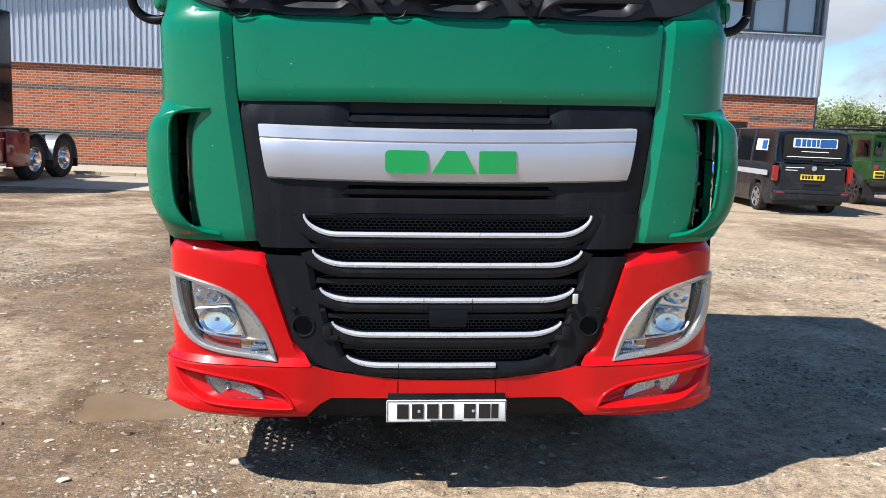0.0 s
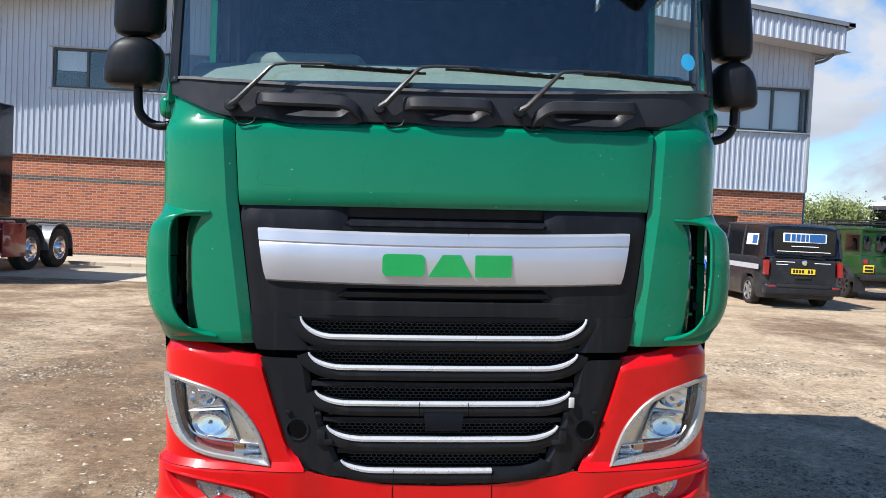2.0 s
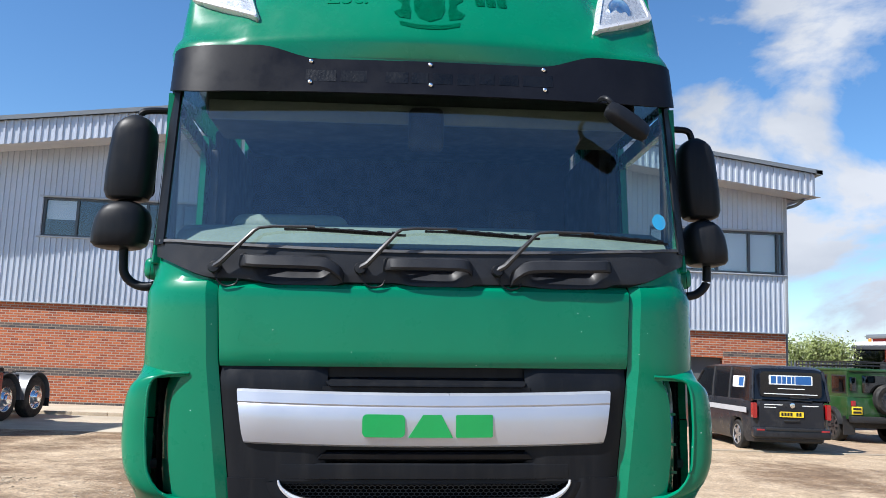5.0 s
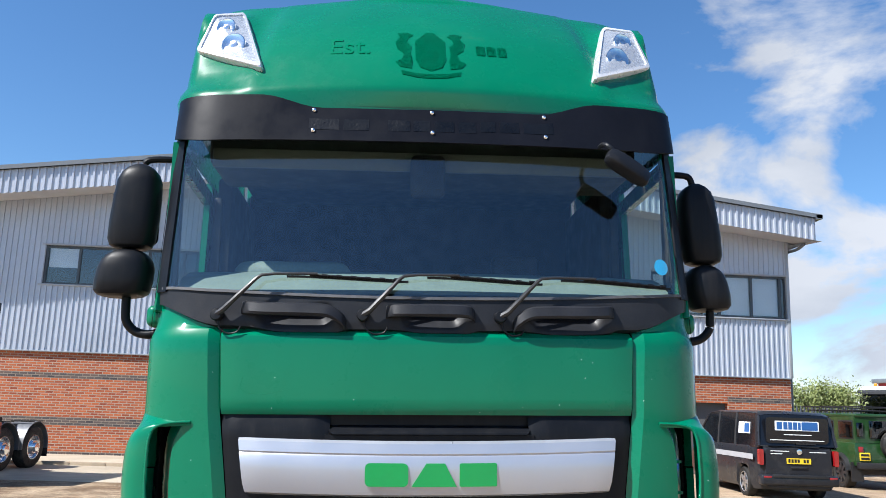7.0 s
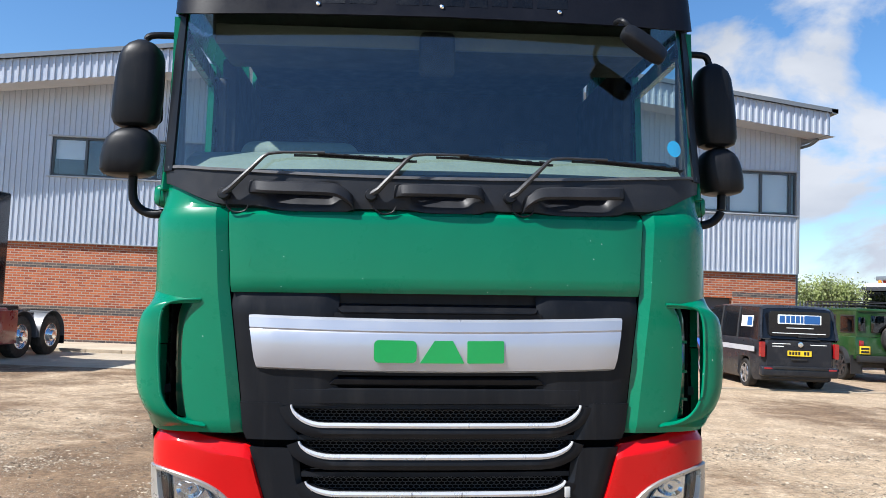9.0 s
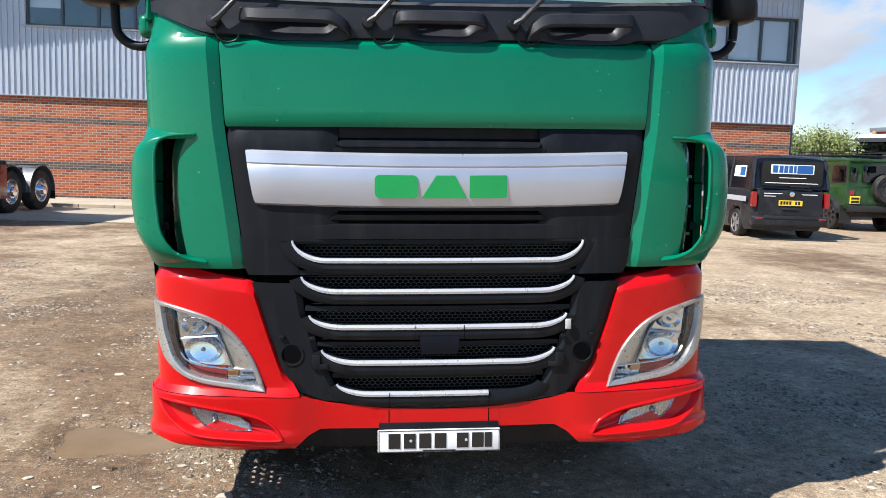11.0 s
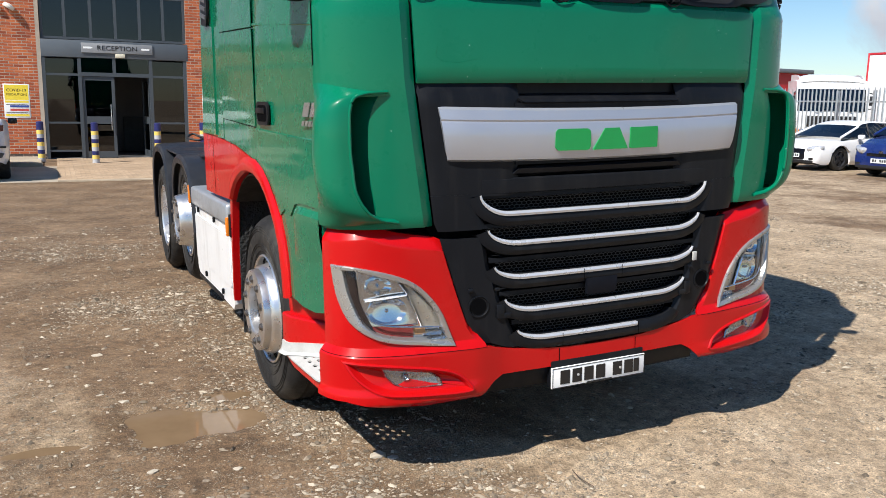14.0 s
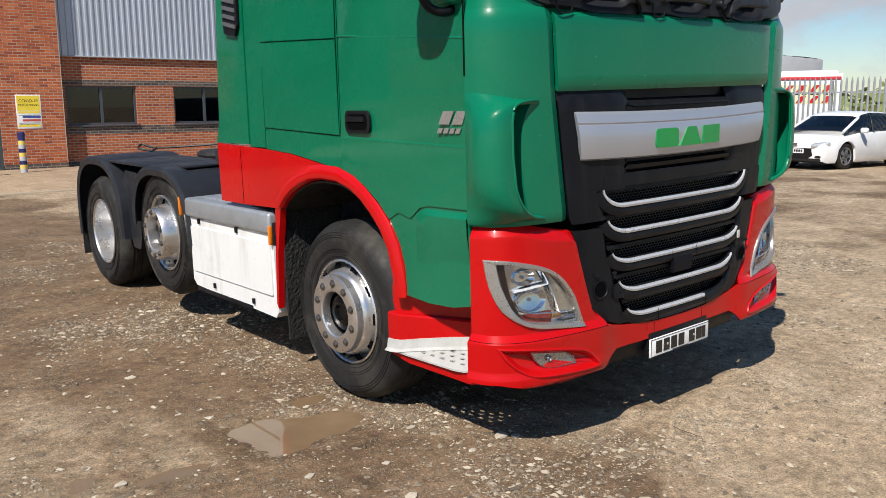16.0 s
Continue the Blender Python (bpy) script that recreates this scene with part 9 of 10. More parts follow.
def lorry_wheel(parent, x, y, sg, r=0.5, rim_m=None):
    m = Matrix.Translation((x, y, r)) @ (Matrix.Rotation(math.pi, 4, "Z") if sg < 0 else Matrix())
    bm = bmesh.new()
    lathe(bm, [(r * 0.56, -0.02), (r * 0.6, 0.0), (r * 0.82, 0.012), (r * 0.95, -0.01), (r, -0.05), (r, -0.25), (r * 0.9, -0.3), (r * 0.5, -0.3)], 32, m)
    ty = part("wheel", bm, RUBBER, parent)
    bm = bmesh.new()
    lathe(bm, [(r * 0.58, 0.004), (r * 0.55, 0.006), (r * 0.52, -0.08), (r * 0.46, -0.10), (r * 0.40, -0.03), (r * 0.30, 0.03), (r * 0.24, 0.03), (r * 0.20, 0.09), (r * 0.02, 0.10)], 32, m)
    part("rim", bm, rim_m or CHROME, ty)
    return ty


def lorry_cab(m, label, top_m, mid_m, low_m, height=2.9, visor_m=None, deflector=None, beacons=0, chevron=False, width=2.45):
    """A forward-control cab that faces -y, with windscreen, grille bars, bumper, lamps, mirrors and wheels."""
    cab = thing("lorry", m, label, "lorry")
    w = width / 2
    prof = [(0.0, 0.42), (-0.02, 1.05), (0.02, 1.62), (0.22, height - 0.25), (0.40, height), (2.0, height + 0.02), (2.0, 0.62), (0.9, 0.62), (0.55, 0.42)]
    bm = slab(prof, [[(0.16, 1.78), (0.30, height - 0.42), (1.0, height - 0.42), (1.0, 1.72), (0.6, 1.62)]], lambda a, b: (-w, a, b), (0.04, 0, 0))
    part("side_panel", bm, mid_m, cab)
    bm = slab(prof, [[(0.16, 1.78), (0.30, height - 0.42), (1.0, height - 0.42), (1.0, 1.72), (0.6, 1.62)]], lambda a, b: (w - 0.04, a, b), (0.04, 0, 0))
    part("side_panel", bm, mid_m, cab)
    for sg in (-1, 1):
        part("side_window", slab([(0.16, 1.78), (0.30, height - 0.42), (1.0, height - 0.42), (1.0, 1.72), (0.6, 1.62)], (), lambda a, b: (sg * (w - 0.025), a, b), (-sg * 0.006, 0, 0)), CAR_GLASS, cab)
    sheet = lambda pts, mat_, nm, lb="": part(nm, shell([[(x, y + 0.05 * (x / w) ** 4, z) for x in steps(-w + 0.03, w - 0.03, 10)] for y, z in pts], 0.03, (0, 1)), mat_, cab, lb)
    sheet([(-0.015, 1.05), (0.0, 1.35), (0.03, 1.62)], mid_m, "front_panel")
    sheet([(0.02, 0.62), (-0.02, 0.85), (-0.02, 1.05)], low_m, "lower_front")
    ob_ = sheet([(0.035, 1.64), (0.12, 2.0), (0.215, height - 0.27)], CAR_GLASS, "windscreen", "dark windscreen")
    sheet([(0.20, height - 0.30), (0.26, height - 0.12), (0.42, height)], top_m, "roof_front")
    part("roof", bbox((-w, 0.40, height - 0.04), (w, 2.0, height + 0.02), 0.02), top_m, cab)
    part("cab_back", bbox((-w, 1.94, 0.65), (w, 2.0, height), 0.02), mid_m, cab)
    part("cab_floor", bbox((-w + 0.05, 0.1, 1.0), (w - 0.05, 1.94, 1.3)), CAB_DARK, cab)
    part("bumper", bbox((-w, -0.10, 0.36), (w, 0.35, 0.72), 0.06, 3), low_m, cab)
    part("grille_panel", bbox((-w * 0.72, -0.055, 1.06), (w * 0.72, -0.02, 1.46), 0.01), TRIM, cab)
    for k in range(5):
        part("grille_bar", bbox((-w * 0.45, -0.075, 1.12 + 0.065 * k), (w * 0.45, -0.05, 1.145 + 0.065 * k), 0.004), STEEL_DARK if low_m is not SKY_BLUE else CAB_DARK, cab)
    for sg in (-1, 1):
        part("headlamp", bbox((min(sg * w * 0.62, sg * w * 0.88), -0.06, 0.80), (max(sg * w * 0.62, sg * w * 0.88), -0.01, 0.98), 0.02), LAMP_SILVER, cab, "clear headlamp")
        part("indicator", bbox((min(sg * w * 0.885, sg * w * 0.985), -0.05, 0.80), (max(sg * w * 0.885, sg * w * 0.985), 0.03, 0.98), 0.02), AMBER, cab, "amber indicator")
        for a, b in ((0.35, 0.5), (0.55, 0.72), (0.76, 0.92)):
            part("fog_lamp", bbox((min(sg * w * a, sg * w * b), -0.115, 0.46), (max(sg * w * a, sg * w * b), -0.09, 0.58), 0.01), LAMP_SILVER if a > 0.5 else TRIM, cab)
        bm = bmesh.new()
        tube(bm, bend([(sg * w, 0.25, 1.75), (sg * (w + 0.16), 0.05, 1.75), (sg * (w + 0.18), 0.02, 2.0), (sg * (w + 0.18), 0.02, height - 0.5), (sg * (w + 0.02), 0.3, height - 0.4)], 3), 0.018, 6)
        part("mirror_arm", bm, TRIM, cab)
        part("mirror", bbox((min(sg * (w + 0.06), sg * (w + 0.27)), 0.0, 1.85), (max(sg * (w + 0.06), sg * (w + 0.27)), 0.09, height - 0.55), 0.03, 3), TRIM, cab)
        lorry_wheel(cab, sg * (w - 0.03), 1.0, sg, 0.5, CAB_SILVER)
        lorry_wheel(cab, sg * (w - 0.03), 4.4, sg, 0.5, CAB_SILVER)
        part("step_side", bbox((min(sg * 0.9, sg * w), 1.5, 0.45), (max(sg * 0.9, sg * w), 2.9, 0.95), 0.03), STEEL_DARK, cab)
        part("chassis_rail", bbox((min(sg * 0.35, sg * 0.45), 0.6, 0.7), (max(sg * 0.35, sg * 0.45), 5.2, 0.95), 0.01), STEEL_DARK, cab)
    for k, x in enumerate((-0.55, 0.05, 0.55)):
        bm = bmesh.new()
        tube(bm, [(x, -0.02, 1.58), (x + 0.35, 0.01, 1.66), (x + 0.62, 0.012, 1.655)], 0.012, 6)
        part("wiper", bm, TRIM, cab)
    if visor_m:
        sheet([(-0.02, height - 0.36), (0.0, height - 0.25), (0.10, height - 0.16)], visor_m, "sun_visor", "sign-written sun visor")
    if deflector:
        hd = deflector
        part("air_deflector", shell([[(x * (1 - 0.06 * k), y, z - 0.10 * (abs(x) / w) ** 4) for x in steps(-w * 0.97, w * 0.97, 12)] for k, (y, z) in enumerate(((0.30, height), (0.42, height + hd * 0.45), (0.72, height + hd * 0.85), (1.3, height + hd), (1.95, height + hd)))], 0.03, (0, 3)), top_m, cab, "roof air deflector")
        for sg in (-1, 1):
            part("deflector_side", slab([(0.32, height), (0.45, height + hd * 0.42), (0.75, height + hd * 0.78), (1.3, height + hd * 0.92), (1.95, height + hd * 0.92), (1.95, height)], (), lambda a, b: (sg * w * 0.93, a, b), (-sg * 0.03, 0, 0)), top_m, cab)
        part("deflector_sign", bbox((-0.72, 0.33, height + hd * 0.12), (0.72, 0.40, height + hd * 0.40), 0.004), PLATE_WHITE, cab, "blank white sign strip")
    for k in range(beacons):
        x = (-0.75, 0.75, 0.0)[k]
        bm = bmesh.new()
        lathe(bm, [(0.08, 0.0), (0.075, 0.12), (0.05, 0.17), (0.0005, 0.18)], 14, Matrix.Translation((x, 0.8, height + 0.02)) @ Matrix.Rotation(radians(-90), 4, "Y"))
        part("beacon", bm, AMBER, cab, "amber roof beacon")
    if chevron:
        for x0, x1, z0, z1, mt in ((-0.95, -0.55, 0.62, 1.0, PLATE_WHITE), (0.55, 0.95, 0.62, 1.0, PLATE_WHITE), (-0.25, 0.25, 0.62, 1.0, PLATE_WHITE)):
            part("white_flash", slab([(x0, z0), (x0 + 0.16, z0), (x1, z1), (x1 - 0.16, z1)] if x0 < 0.2 else [(x0 + 0.24, z0), (x1, z0), (x0 + 0.16, z1), (x0, z1)], (), lambda a, b: (a, -0.045, b), (0, -0.006, 0)), mt, cab)
    pl = part("number_plate", bbox((-0.26, -0.118, 0.50), (0.26, -0.10, 0.61), 0.003), PLATE_WHITE, cab, "white number plate with black bars")
    for k in range(6):
        part("plate_bar", bbox((-0.23 + 0.078 * k, -0.1205, 0.52), (-0.18 + 0.078 * k, -0.118, 0.59)), BLACK_INK, pl)
    return cab


RED_CAB = paint("bright_red_cab_paint", (0.52, 0.012, 0.014), 0.05, 0.35)
WHITE_CAB = paint("white_cab_paint", (0.78, 0.78, 0.77), 0.05, 0.35)
lorry_cab(heading(14.15, 15.25, 0.454, 0.891), "bright blue and silver lorry with white flashes, facing out", SKY_BLUE, CAB_SILVER, SKY_BLUE, 2.75, GREEN, 0.85, 0, True)
lorry_cab(heading(19.9, 25.6, 0.50, 0.866), "bright red lorry with black grille parked in the row", RED_CAB, RED_CAB, RED_CAB, 2.85)
lorry_cab(heading(22.6, 33.3, 0.95, 0.30), "white lorry with amber roof beacons parked in the row", WHITE_CAB, WHITE_CAB, WHITE_CAB, 3.4, CAB_DARK, None, 2)

# wine-red tractor unit with a gloss black cab, tail end in view
ax = Vector((0.12, 0.993)).normalized()
red = thing("red_tractor_unit", pose(-9.82, 17.25, 0, 0, 0, math.degrees(math.atan2(-ax.x, ax.y))), "wine-red tractor unit with chrome wheels and black cab", "lorry")
GUARD_GREY = surface("dull_grey_mudguard", (0.17, 0.175, 0.185), 0.4, metal=0.4, vary=0.12, scale=4, bump=0.05)
# own y runs rearwards; wheels at -0.66 and 0.66
for sg in (-1, 1):
    for y in (-0.66, 0.66):
        lorry_wheel(red, sg * 1.20, y, sg, 0.5, CHROME)
        rows = [[(sg * x, y + 0.60 * math.cos(t), 0.50 + 0.60 * math.sin(t) * 1.02) for x in (1.24, 1.20, 0.7)] for t in (radians(-4 + 188 * k / 18) for k in range(19))]
        part("rear_mudguard", shell(rows, 0.02, (0, y)), GUARD_GREY, red, "dull grey ribbed mudguard")
        for k in range(5):
            part("guard_rib", bbox((min(sg * 0.72, sg * 1.22), y - 0.30 + 0.14 * k, 1.10), (max(sg * 0.72, sg * 1.22), y - 0.27 + 0.14 * k, 1.125)), STEEL_DARK, red)
    part("side_skirt", bbox((min(sg * 1.0, sg * 1.24), -3.6, 0.45), (max(sg * 1.0, sg * 1.24), -1.30, 1.18), 0.05, 3), WINE, red, "wine-red side skirt")
    part("skirt_line", bbox((min(sg * 1.24, sg * 1.245), -3.5, 0.98), (max(sg * 1.24, sg * 1.245), -1.4, 1.0)), PLATE_WHITE, red)
    part("skirt_step", bbox((min(sg * 1.05, sg * 1.27), -2.4, 0.40), (max(sg * 1.05, sg * 1.27), -1.5, 0.46), 0.01), ALU, red)
    part("skirt_end", bbox((min(sg * 1.25, sg * 1.29), -1.9, 0.36), (max(sg * 1.25, sg * 1.29), -0.98, 1.12), 0.015, 2), WINE, red)
    part("rail", bbox((min(sg * 0.38, sg * 0.46), -4.5, 0.75), (max(sg * 0.38, sg * 0.46), 1.5, 1.0), 0.01), WINE, red)
    part("side_fairing", bbox((min(sg * 1.16, sg * 1.24), -3.8, 1.25), (max(sg * 1.16, sg * 1.24), -1.50, 3.75), 0.04, 3), GLOSS_BLACK, red, "gloss black side fairing")
part("cab_body", bbox((-1.2, -4.8, 1.15), (1.2, -1.95, 3.85), 0.12, 3), GLOSS_BLACK, red, "gloss black cab")
part("lower_cab", bbox((-1.22, -4.8, 0.5), (1.22, -2.6, 1.2), 0.05), WINE, red)
part("catwalk", bbox((-0.9, -2.9, 1.0), (0.9, 1.2, 1.04), 0.01), STEEL_DARK, red)
part("coupling", bbox((-0.45, -0.6, 1.04), (0.45, 0.5, 1.2), 0.05), STEEL_DARK, red)
part("rear_lamp", bbox((-0.9, 1.42, 0.7), (-0.5, 1.5, 0.85), 0.02), RED_LENS, red)
part("rear_lamp", bbox((0.5, 1.42, 0.7), (0.9, 1.5, 0.85), 0.02), RED_LENS, red)
for sg in (-1, 1):
    part("rear_flap", bbox((min(sg * 0.7, sg * 1.22), 1.28, 0.25), (max(sg * 0.7, sg * 1.22), 1.30, 0.55)), FLAP, red)

# ---- palisade fences ----
GALV = surface("galvanised_steel", (0.46, 0.475, 0.48), 0.45, metal=0.6, vary=0.1, scale=3, bump=0.05)
FENCE_DARK = surface("weathered_grey_steel", (0.11, 0.125, 0.15), 0.5, metal=0.3, vary=0.15, scale=3, bump=0.05)


def palisade(pts, mat_, label, height=2.4, pitch=0.155, limit=290):
    fence = thing("palisade_fence", None, label, "fence")
    pale = None
    count_ = 0
    for (x0, y0), (x1, y1) in zip(pts, pts[1:]):
        d = Vector((x1 - x0, y1 - y0))
        ln = d.length
        ang = math.atan2(d.y, d.x)
        for z in (0.35, height - 0.45):
            bm = bbox((0, 0.01, z - 0.025), (ln, 0.06, z + 0.025))
            r_ = part("rail", bm, mat_, fence)
            r_.matrix_basis = Matrix.Translation((x0, y0, 0)) @ Matrix.Rotation(ang, 4, "Z")
        k = 0
        while k * 2.75 <= ln:
            p_ = part("post", bbox((-0.04, 0.06, 0), (0.04, 0.16, height - 0.1)), mat_, fence)
            p_.matrix_basis = Matrix.Translation((x0 + d.x * k * 2.75 / ln, y0 + d.y * k * 2.75 / ln, 0)) @ Matrix.Rotation(ang, 4, "Z")
            k += 1
        n = int(ln / pitch)
        for k in range(n):
            if count_ >= limit:
                break
            if pale is None:
                bm = bmesh.new()
                prof = [(-0.034, 0.0), (-0.012, -0.02), (0.012, -0.02), (0.034, 0.0)]
                rows = [[(x, y, z) for x, y in prof] for z in (0.05, height - 0.14)]
                rows.append([(x * 0.35, y, height + (0.0 if abs(x) < 0.02 else -0.03)) for x, y in prof])
                grid(bm, rows)
                pale = part("pale", bm, mat_, fence)
                o = pale
            else:
                o = new("pale", pale.data)
                o.parent = fence
            u = (k + 0.5) * pitch / ln
            o.matrix_basis = Matrix.Translation((x0 + d.x * u, y0 + d.y * u, 0)) @ Matrix.Rotation(ang, 4, "Z")
            count_ += 1
    return fence


palisade([(20.2, 24.5), (20.9, 15.0), (22.0, -6.0)], GALV, "galvanised steel palisade fence behind the parked cars", 2.4, 0.155, 300)
palisade([(15.2, 32.9), (20.6, 31.4)], FENCE_DARK, "weathered grey palisade fence beside the building", 2.4, 0.155)

# ---- beyond the fence ----
TRAILER_WHITE = surface("white_trailer_grp", (0.78, 0.78, 0.78), 0.4, vary=0.04, scale=0.8, bump=0.02)
CURTAIN = surface("grey_trailer_curtain", (0.60, 0.61, 0.62), 0.5, vary=0.07, scale=0.6, bump=0.05, dirt=(0.25, 0.25, 0.25), dirt_amount=0.3)
TRIM_RED = surface("red_trim", (0.50, 0.03, 0.04), 0.5, vary=0.1)
tr = thing("box_trailer", pose(27.70, 17.95, 0, 0, 0, 7), "white and grey box trailer with red trim and bowed roof", "trailer")
part("body", bbox((0, 0, 1.1), (13.4, 2.5, 3.95), 0.03), CURTAIN, tr)
part("end_panel", bbox((-0.03, 0.06, 1.15), (0.0, 2.44, 3.9), 0.004), TRAILER_WHITE, tr)
for y0, y1, z0, z1 in ((0, 0.07, 1.1, 3.95), (2.43, 2.5, 1.1, 3.95), (0.07, 2.43, 3.87, 3.95), (0.07, 2.43, 1.1, 1.2)):
    part("red_frame", bbox((-0.05, y0, z0), (-0.002, y1, z1), 0.004), TRIM_RED, tr)
bm = bmesh.new()
grid(bm, [[(0.02 + 13.3 * k / 40, y, 3.96 + 0.05 * abs(math.sin(math.pi * k / 13)) * (1 - ((y - 1.25) / 1.3) ** 2 * 0.3)) for k in range(41)] for y in (0.02, 0.6, 1.25, 1.9, 2.48)])
part("roof_sheet", bm, TRAILER_WHITE, tr)
part("side_rail", bbox((0, -0.02, 1.02), (13.4, 0.02, 1.14)), STEEL_DARK, tr)
for x in (9.0, 10.3, 11.6):
    for y, sg in ((0.08, -1), (2.42, 1)):
        bm = bmesh.new()
        lathe(bm, [(0.28, 0.0), (0.48, 0.02), (0.5, -0.05), (0.5, -0.28), (0.3, -0.3), (0.02, -0.05)], 24, Matrix.Translation((x, y, 0.5)) @ Matrix.Rotation(radians(90 * sg), 4, "Z"))
        part("wheel", bm, RUBBER, tr)
part("landing_leg", bbox((2.6, 0.5, 0.0), (2.75, 0.65, 1.1)), STEEL_DARK, tr)
part("landing_leg", bbox((2.6, 1.85, 0.0), (2.75, 2.0, 1.1)), STEEL_DARK, tr)

cv = thing("works_lorry", heading(23.9, 11.75, 0.90, 0.44), "white works lorry with red and yellow chevron tail", "lorry")
part("tail_board", bbox((-1.2, 0, 0.9), (1.2, 0.06, 2.62), 0.01), TRAILER_WHITE, cv)
YEL_C = surface("reflective_yellow", (0.72, 0.68, 0.40), 0.4, vary=0.05)
part("chevron_panel", bbox((-1.05, -0.012, 1.62), (1.05, 0.0, 2.26)), YEL_C, cv)
for z0, z1 in ((1.64, 1.88), (2.02, 2.24)):
    for k in range(5):
        a = -1.02 + 0.40 * k
        part("chevron_stripe", slab([(a, z0), (a + 0.17, z0), (a + 0.34, z1), (a + 0.17, z1)], (), lambda p, q: (p, -0.013, q), (0, -0.006, 0)), RED_CAB, cv)
for k in range(8):
    part("marking_bar", slab(rect(-0.9 + 0.22 * k, 1.92, -0.76 + 0.22 * k, 1.98), (), lambda p, q: (p, -0.013, q), (0, -0.006, 0)), STEEL_DARK, cv)
part("tail_bar", bbox((-1.15, -0.03, 2.42), (1.15, 0.0, 2.52), 0.004), TRIM_RED, cv)
part("body", bbox((-1.2, 0.06, 0.9), (1.2, 4.5, 2.4), 0.03), TRAILER_WHITE, cv)
part("cab", bbox((-1.15, 4.7, 0.7), (1.15, 6.3, 2.9), 0.15, 3), WHITE_CAB, cv)
for sg in (-1, 1):
    for y in (1.0, 5.4):
        lorry_wheel(cv, sg * 1.15, y, sg, 0.48, CAB_SILVER)
    part("rear_lamp", bbox((min(sg * 0.8, sg * 1.1), -0.03, 0.95), (max(sg * 0.8, sg * 1.1), 0.0, 1.08), 0.01), RED_LENS, cv)
lorry_cab(heading(23.95, 19.05, 0.6, 0.8), "white lorry standing beyond the palisade fence", WHITE_CAB, WHITE_CAB, WHITE_CAB, 2.75, None, 0.28)

FADED_GREEN = surface("faded_green_paint", (0.10, 0.26, 0.13), 0.5, vary=0.15, scale=1.5, bump=0.03, dirt=(0.30, 0.28, 0.22), dirt_amount=0.4)
lorry_cab(heading(25.0, 24.6, 0.5, 0.86), "faded green and white lorry beyond the palisade fence", TRAILER_WHITE, FADED_GREEN, TRAILER_WHITE, 2.3)

# far red shed and lamp column
RED_SHED = surface("red_sheet_cladding", (0.42, 0.020, 0.022), 0.5, vary=0.08, scale=0.5, bump=0.05)
shed = thing("red_shed", pose(34, 41.5, 0, 0, 0, 4), "long red metal shed with dark roof edge, beyond the yard", "building")
part("wall", bbox((0, 0, 0), (15, 9, 4.35)), RED_SHED, shed)
part("roof_edge", bbox((-0.3, -0.3, 4.35), (15.3, 9.3, 4.65), 0.05), ROOF_EDGE, shed)
for x in (8.6, 10.2):
    part("wall_panel", bbox((x, -0.03, 3.1), (x + 0.45, 0.0, 4.15)), TRAILER_WHITE, shed)
part("wall_vent", bbox((9.35, -0.03, 3.1), (9.9, 0.0, 4.15)), STEEL_DARK, shed)
lp = thing("lamp_column", pose(36.3, 37.6, 0), "tall grey lamp column with a square floodlight head", "street lamp")
bm = bmesh.new()
tube(bm, [(0, 0, 0), (0, 0, 5), (0, 0, 9.6)], [0.09, 0.07, 0.05], 8)
part("column", bm, GALV, lp)
part("lamp_head", bbox((-0.45, -0.25, 9.55), (0.45, 0.25, 9.75), 0.04), STEEL_DARK, lp)

# hawthorn in blossom behind the fence
LEAF = surface("hawthorn_leaf", (0.21, 0.25, 0.08), 0.6, vary=0.4, scale=2, fine=20, bump=0)
BARK = surface("grey_bark", (0.09, 0.075, 0.06), 0.9, vary=0.3, bump=0.4)
BLOSSOM = surface("white_blossom", (0.50, 0.52, 0.36), 0.7, vary=0.2, bump=0)


def shrub(x, y, h, spread, seed, label):
    r = random.Random(seed)
    t = thing("tree", pose(x, y, 0), label, "tree")
    bm = bmesh.new()
    tips = []
    tube(bm, [(0, 0, 0), (0.05, 0.02, h * 0.25), (0.0, 0.05, h * 0.45)], [0.14, 0.11, 0.08], 8)
    for k in range(14):
        a = r.uniform(0, 6.28)
        e = Vector((math.cos(a) * spread * r.uniform(0.3, 0.85), math.sin(a) * spread * r.uniform(0.3, 0.85), h * r.uniform(0.45, 0.95)))
        s0 = Vector((0, 0.03, h * r.uniform(0.15, 0.42)))
        mid_ = s0.lerp(e, 0.5) + Vector((r.uniform(-0.15, 0.15), r.uniform(-0.15, 0.15), 0.12))
        tube(bm, [s0, mid_, e], [0.06, 0.035, 0.012], 6)
        tips += [e, mid_, s0.lerp(e, 0.75)]
    part("trunk", bm, BARK, t)
    for nm, mat_, cnt, sz in (("crown", LEAF, 24000, 0.062), ("blossom", BLOSSOM, 3200, 0.032)):
        v, f = [], []
        for _ in range(cnt):
            c = r.choice(tips) + Vector((r.gauss(0, 0.34), r.gauss(0, 0.34), r.gauss(0.05, 0.26)))
            if c.z < 0.5:
                continue
            n = Vector((r.gauss(0, 1), r.gauss(0, 1), r.gauss(0.4, 1))).normalized()
            a = n.orthogonal().normalized() * sz * r.uniform(0.6, 1.3)
            b = n.cross(a) * r.uniform(0.5, 0.9)
            k = len(v)
            v += [c - a, c + b * 0.8, c + a, c - b * 0.8]
            f.append((k, k + 1, k + 2, k + 3))
        me_ = bpy.data.meshes.new(nm)
        me_.from_pydata([tuple(q) for q in v], [], f)
        me_.materials.append(mat_)
        o = new(nm, me_)
        o.parent = t
    return t


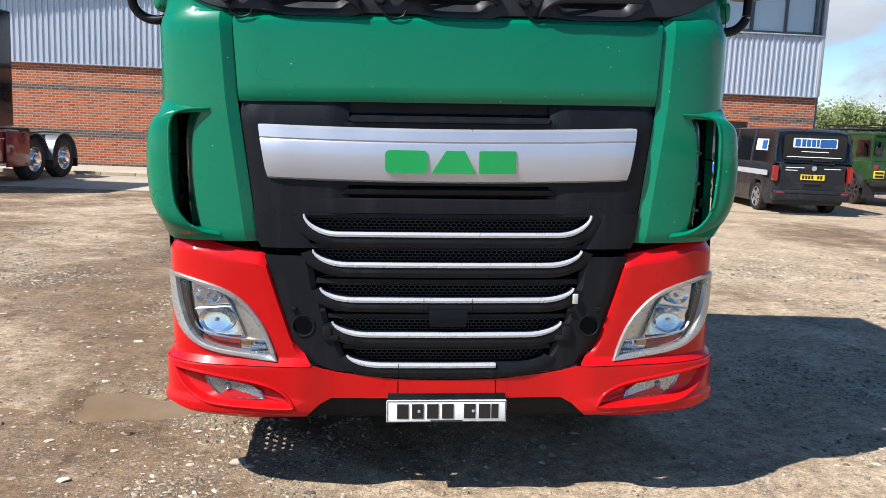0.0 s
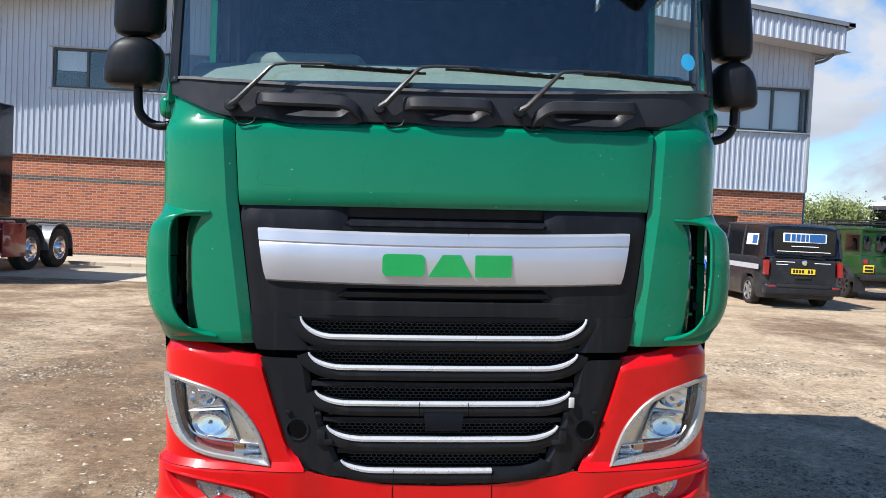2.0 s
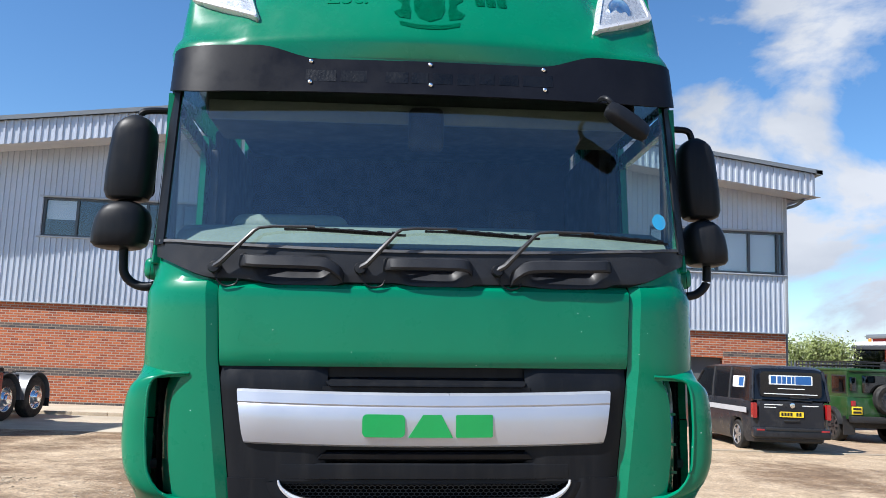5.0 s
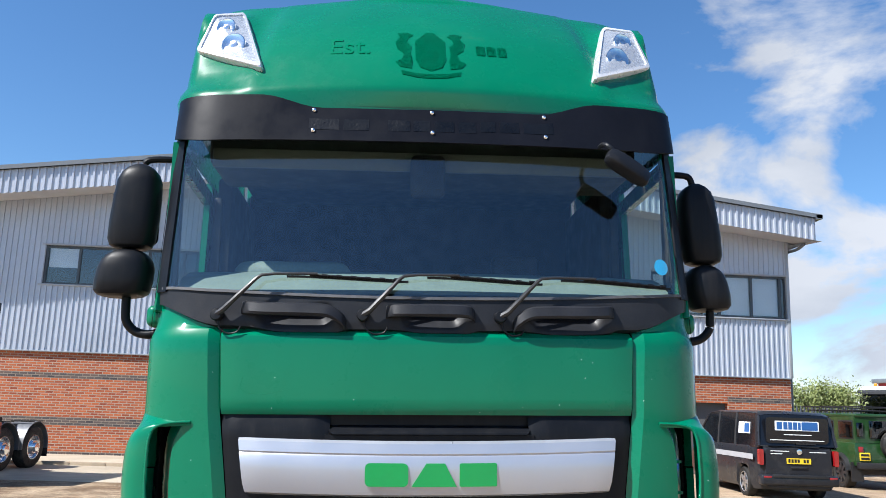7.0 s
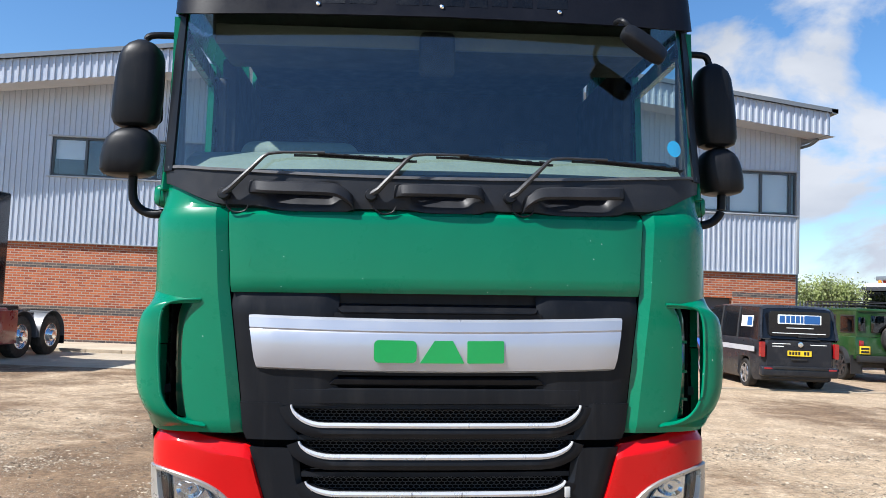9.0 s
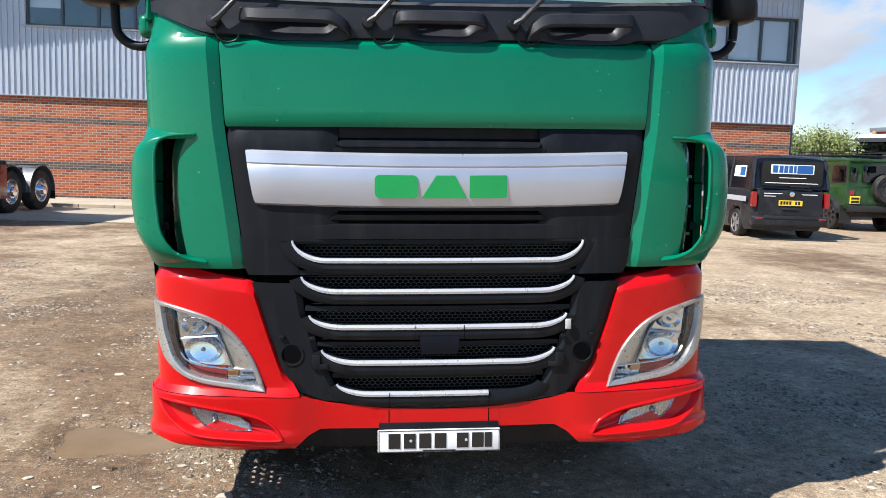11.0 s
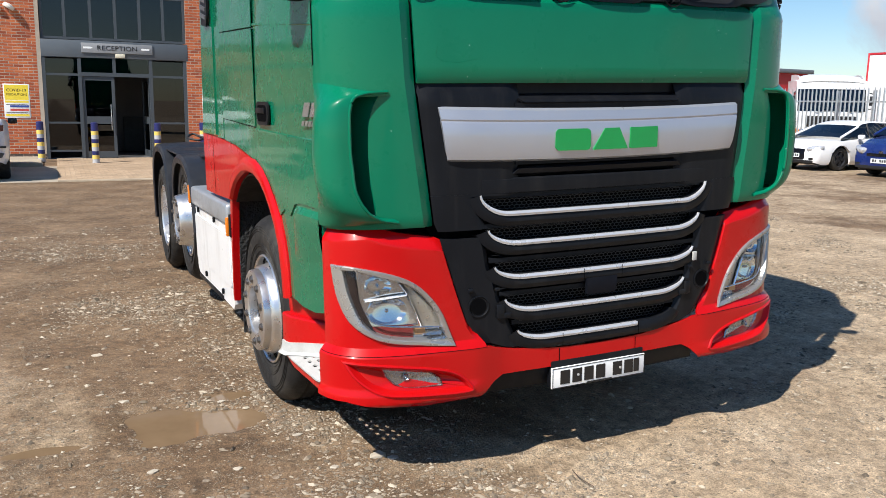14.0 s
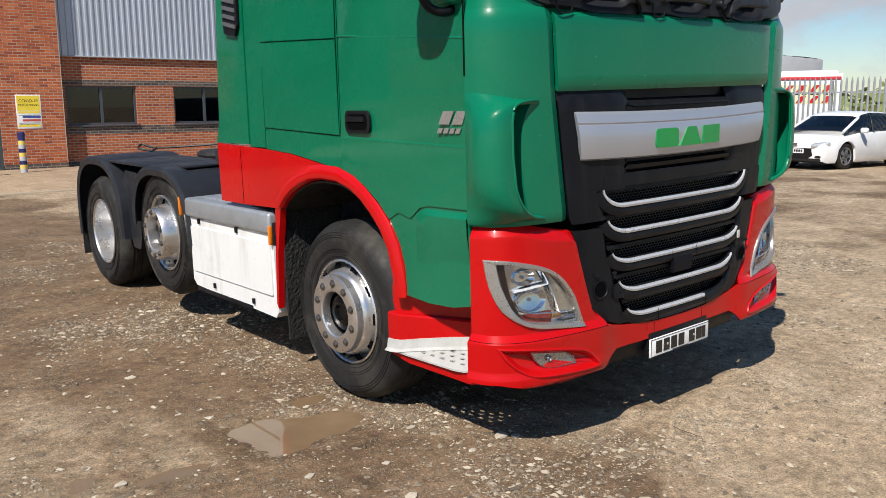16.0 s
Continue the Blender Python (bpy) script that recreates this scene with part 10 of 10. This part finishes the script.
shrub(21.2, 34.8, 3.3, 1.9, 5, "bushy hawthorn in white blossom beyond the fence")
shrub(19.7, 36.2, 2.6, 1.6, 9, "low hawthorn bush beyond the fence")
# distant hedge line closing the horizon
v, f = [], []
r = random.Random(3)
for k in range(9000):
    a = r.uniform(-0.2, 2.6)
    d = r.uniform(150, 175)
    c = Vector((d * math.sin(a), d * math.cos(a), abs(r.gauss(0, 1.6)) * (1 + 0.6 * noise.noise((a * 14, 0, 0)))))
    s_ = r.uniform(0.5, 1.3)
    k0 = len(v)
    n = Vector((r.gauss(0, 1), r.gauss(0, 1), r.gauss(0, 1))).normalized()
    p1 = n.orthogonal().normalized() * s_
    p2 = n.cross(p1)
    v += [tuple(c - p1), tuple(c + p2), tuple(c + p1), tuple(c - p2)]
    f.append((k0, k0 + 1, k0 + 2, k0 + 3))
me = bpy.data.meshes.new("hedge_line")
me.from_pydata(v, [], f)
me.materials.append(LEAF)
tagged(new("hedge_line", me), "dark distant hedge line along the horizon", "hedge", kind="stuff")

# ---- brickwork of the two piers beside the entrance ----


def brick_piece(name, socket):
    m, nt, b = mat_nodes(name)
    src = nt.nodes.new("ShaderNodeObjectInfo" if socket == "Random" else "ShaderNodeNewGeometry")
    c = ramp_of(nt, src.outputs[socket], [(0.0, (0.25, 0.052, 0.020)), (0.3, (0.36, 0.080, 0.027)), (0.65, (0.43, 0.105, 0.034)), (1.0, (0.50, 0.140, 0.046))])
    c = mix_of(nt, 0.6, c, ramp_of(nt, noise_of(nt, coords(nt), 38, 4), [(0.3, (0.75,) * 3), (0.7, (1.2,) * 3)]), "MULTIPLY")
    nt.links.new(c, b.inputs["Base Color"])
    b.inputs["Roughness"].default_value = 0.88
    bump_of(nt, b, noise_of(nt, coords(nt), 60, 4), 0.4, 0.004)
    return m


MORTAR = surface("pale_mortar", (0.40, 0.335, 0.265), 0.95, vary=0.2, scale=3, fine=60, bump=0.3)
PIECE, PIECES = brick_piece("single_red_brick", "Random"), brick_piece("laid_red_brick", "Random Per Island")
PIECE_MESH = {}
for ln in (0.214, 0.1015):
    bm = bbox((0.002, 0, 0.002), (ln - 0.002, 0.010, 0.0610), 0.0020, 1)
    me = bpy.data.meshes.new("brick")
    bm.to_mesh(me)
    bm.free()
    me.materials.append(PIECE)
    PIECE_MESH[ln] = me
for pier in [o for o in office.children if o.name.split(".")[0] == "brick_pier"]:
    xs = [v.co.x for v in pier.data.vertices]
    x0, x1 = min(xs), max(xs)
    part("mortar_bed", bbox((x0, 21.4915, 0.15), (x1, 21.5, 7.4)), MORTAR, pier)
    upper = bmesh.new()
    for k in range(96):
        z = 0.155 + 0.075 * k
        x = x0 + 0.002
        first = True
        while x < x1 - 0.05:
            ln = 0.1015 if (first and k % 2) or x + 0.214 > x1 else 0.214
            first = False
            if x + ln > x1 + 0.002:
                break
            if k < 39:
                ob = new("brick", PIECE_MESH[ln])
                ob.location = (x, 21.4885, z)
                ob.parent = pier
            else:
                box(upper, (x + 0.002, 21.4885, z + 0.002), (x + ln - 0.002, 21.4965, z + 0.061))
            x += ln + 0.011
    tagged(part("laid_bricks", upper, PIECES, pier), kind="stuff")
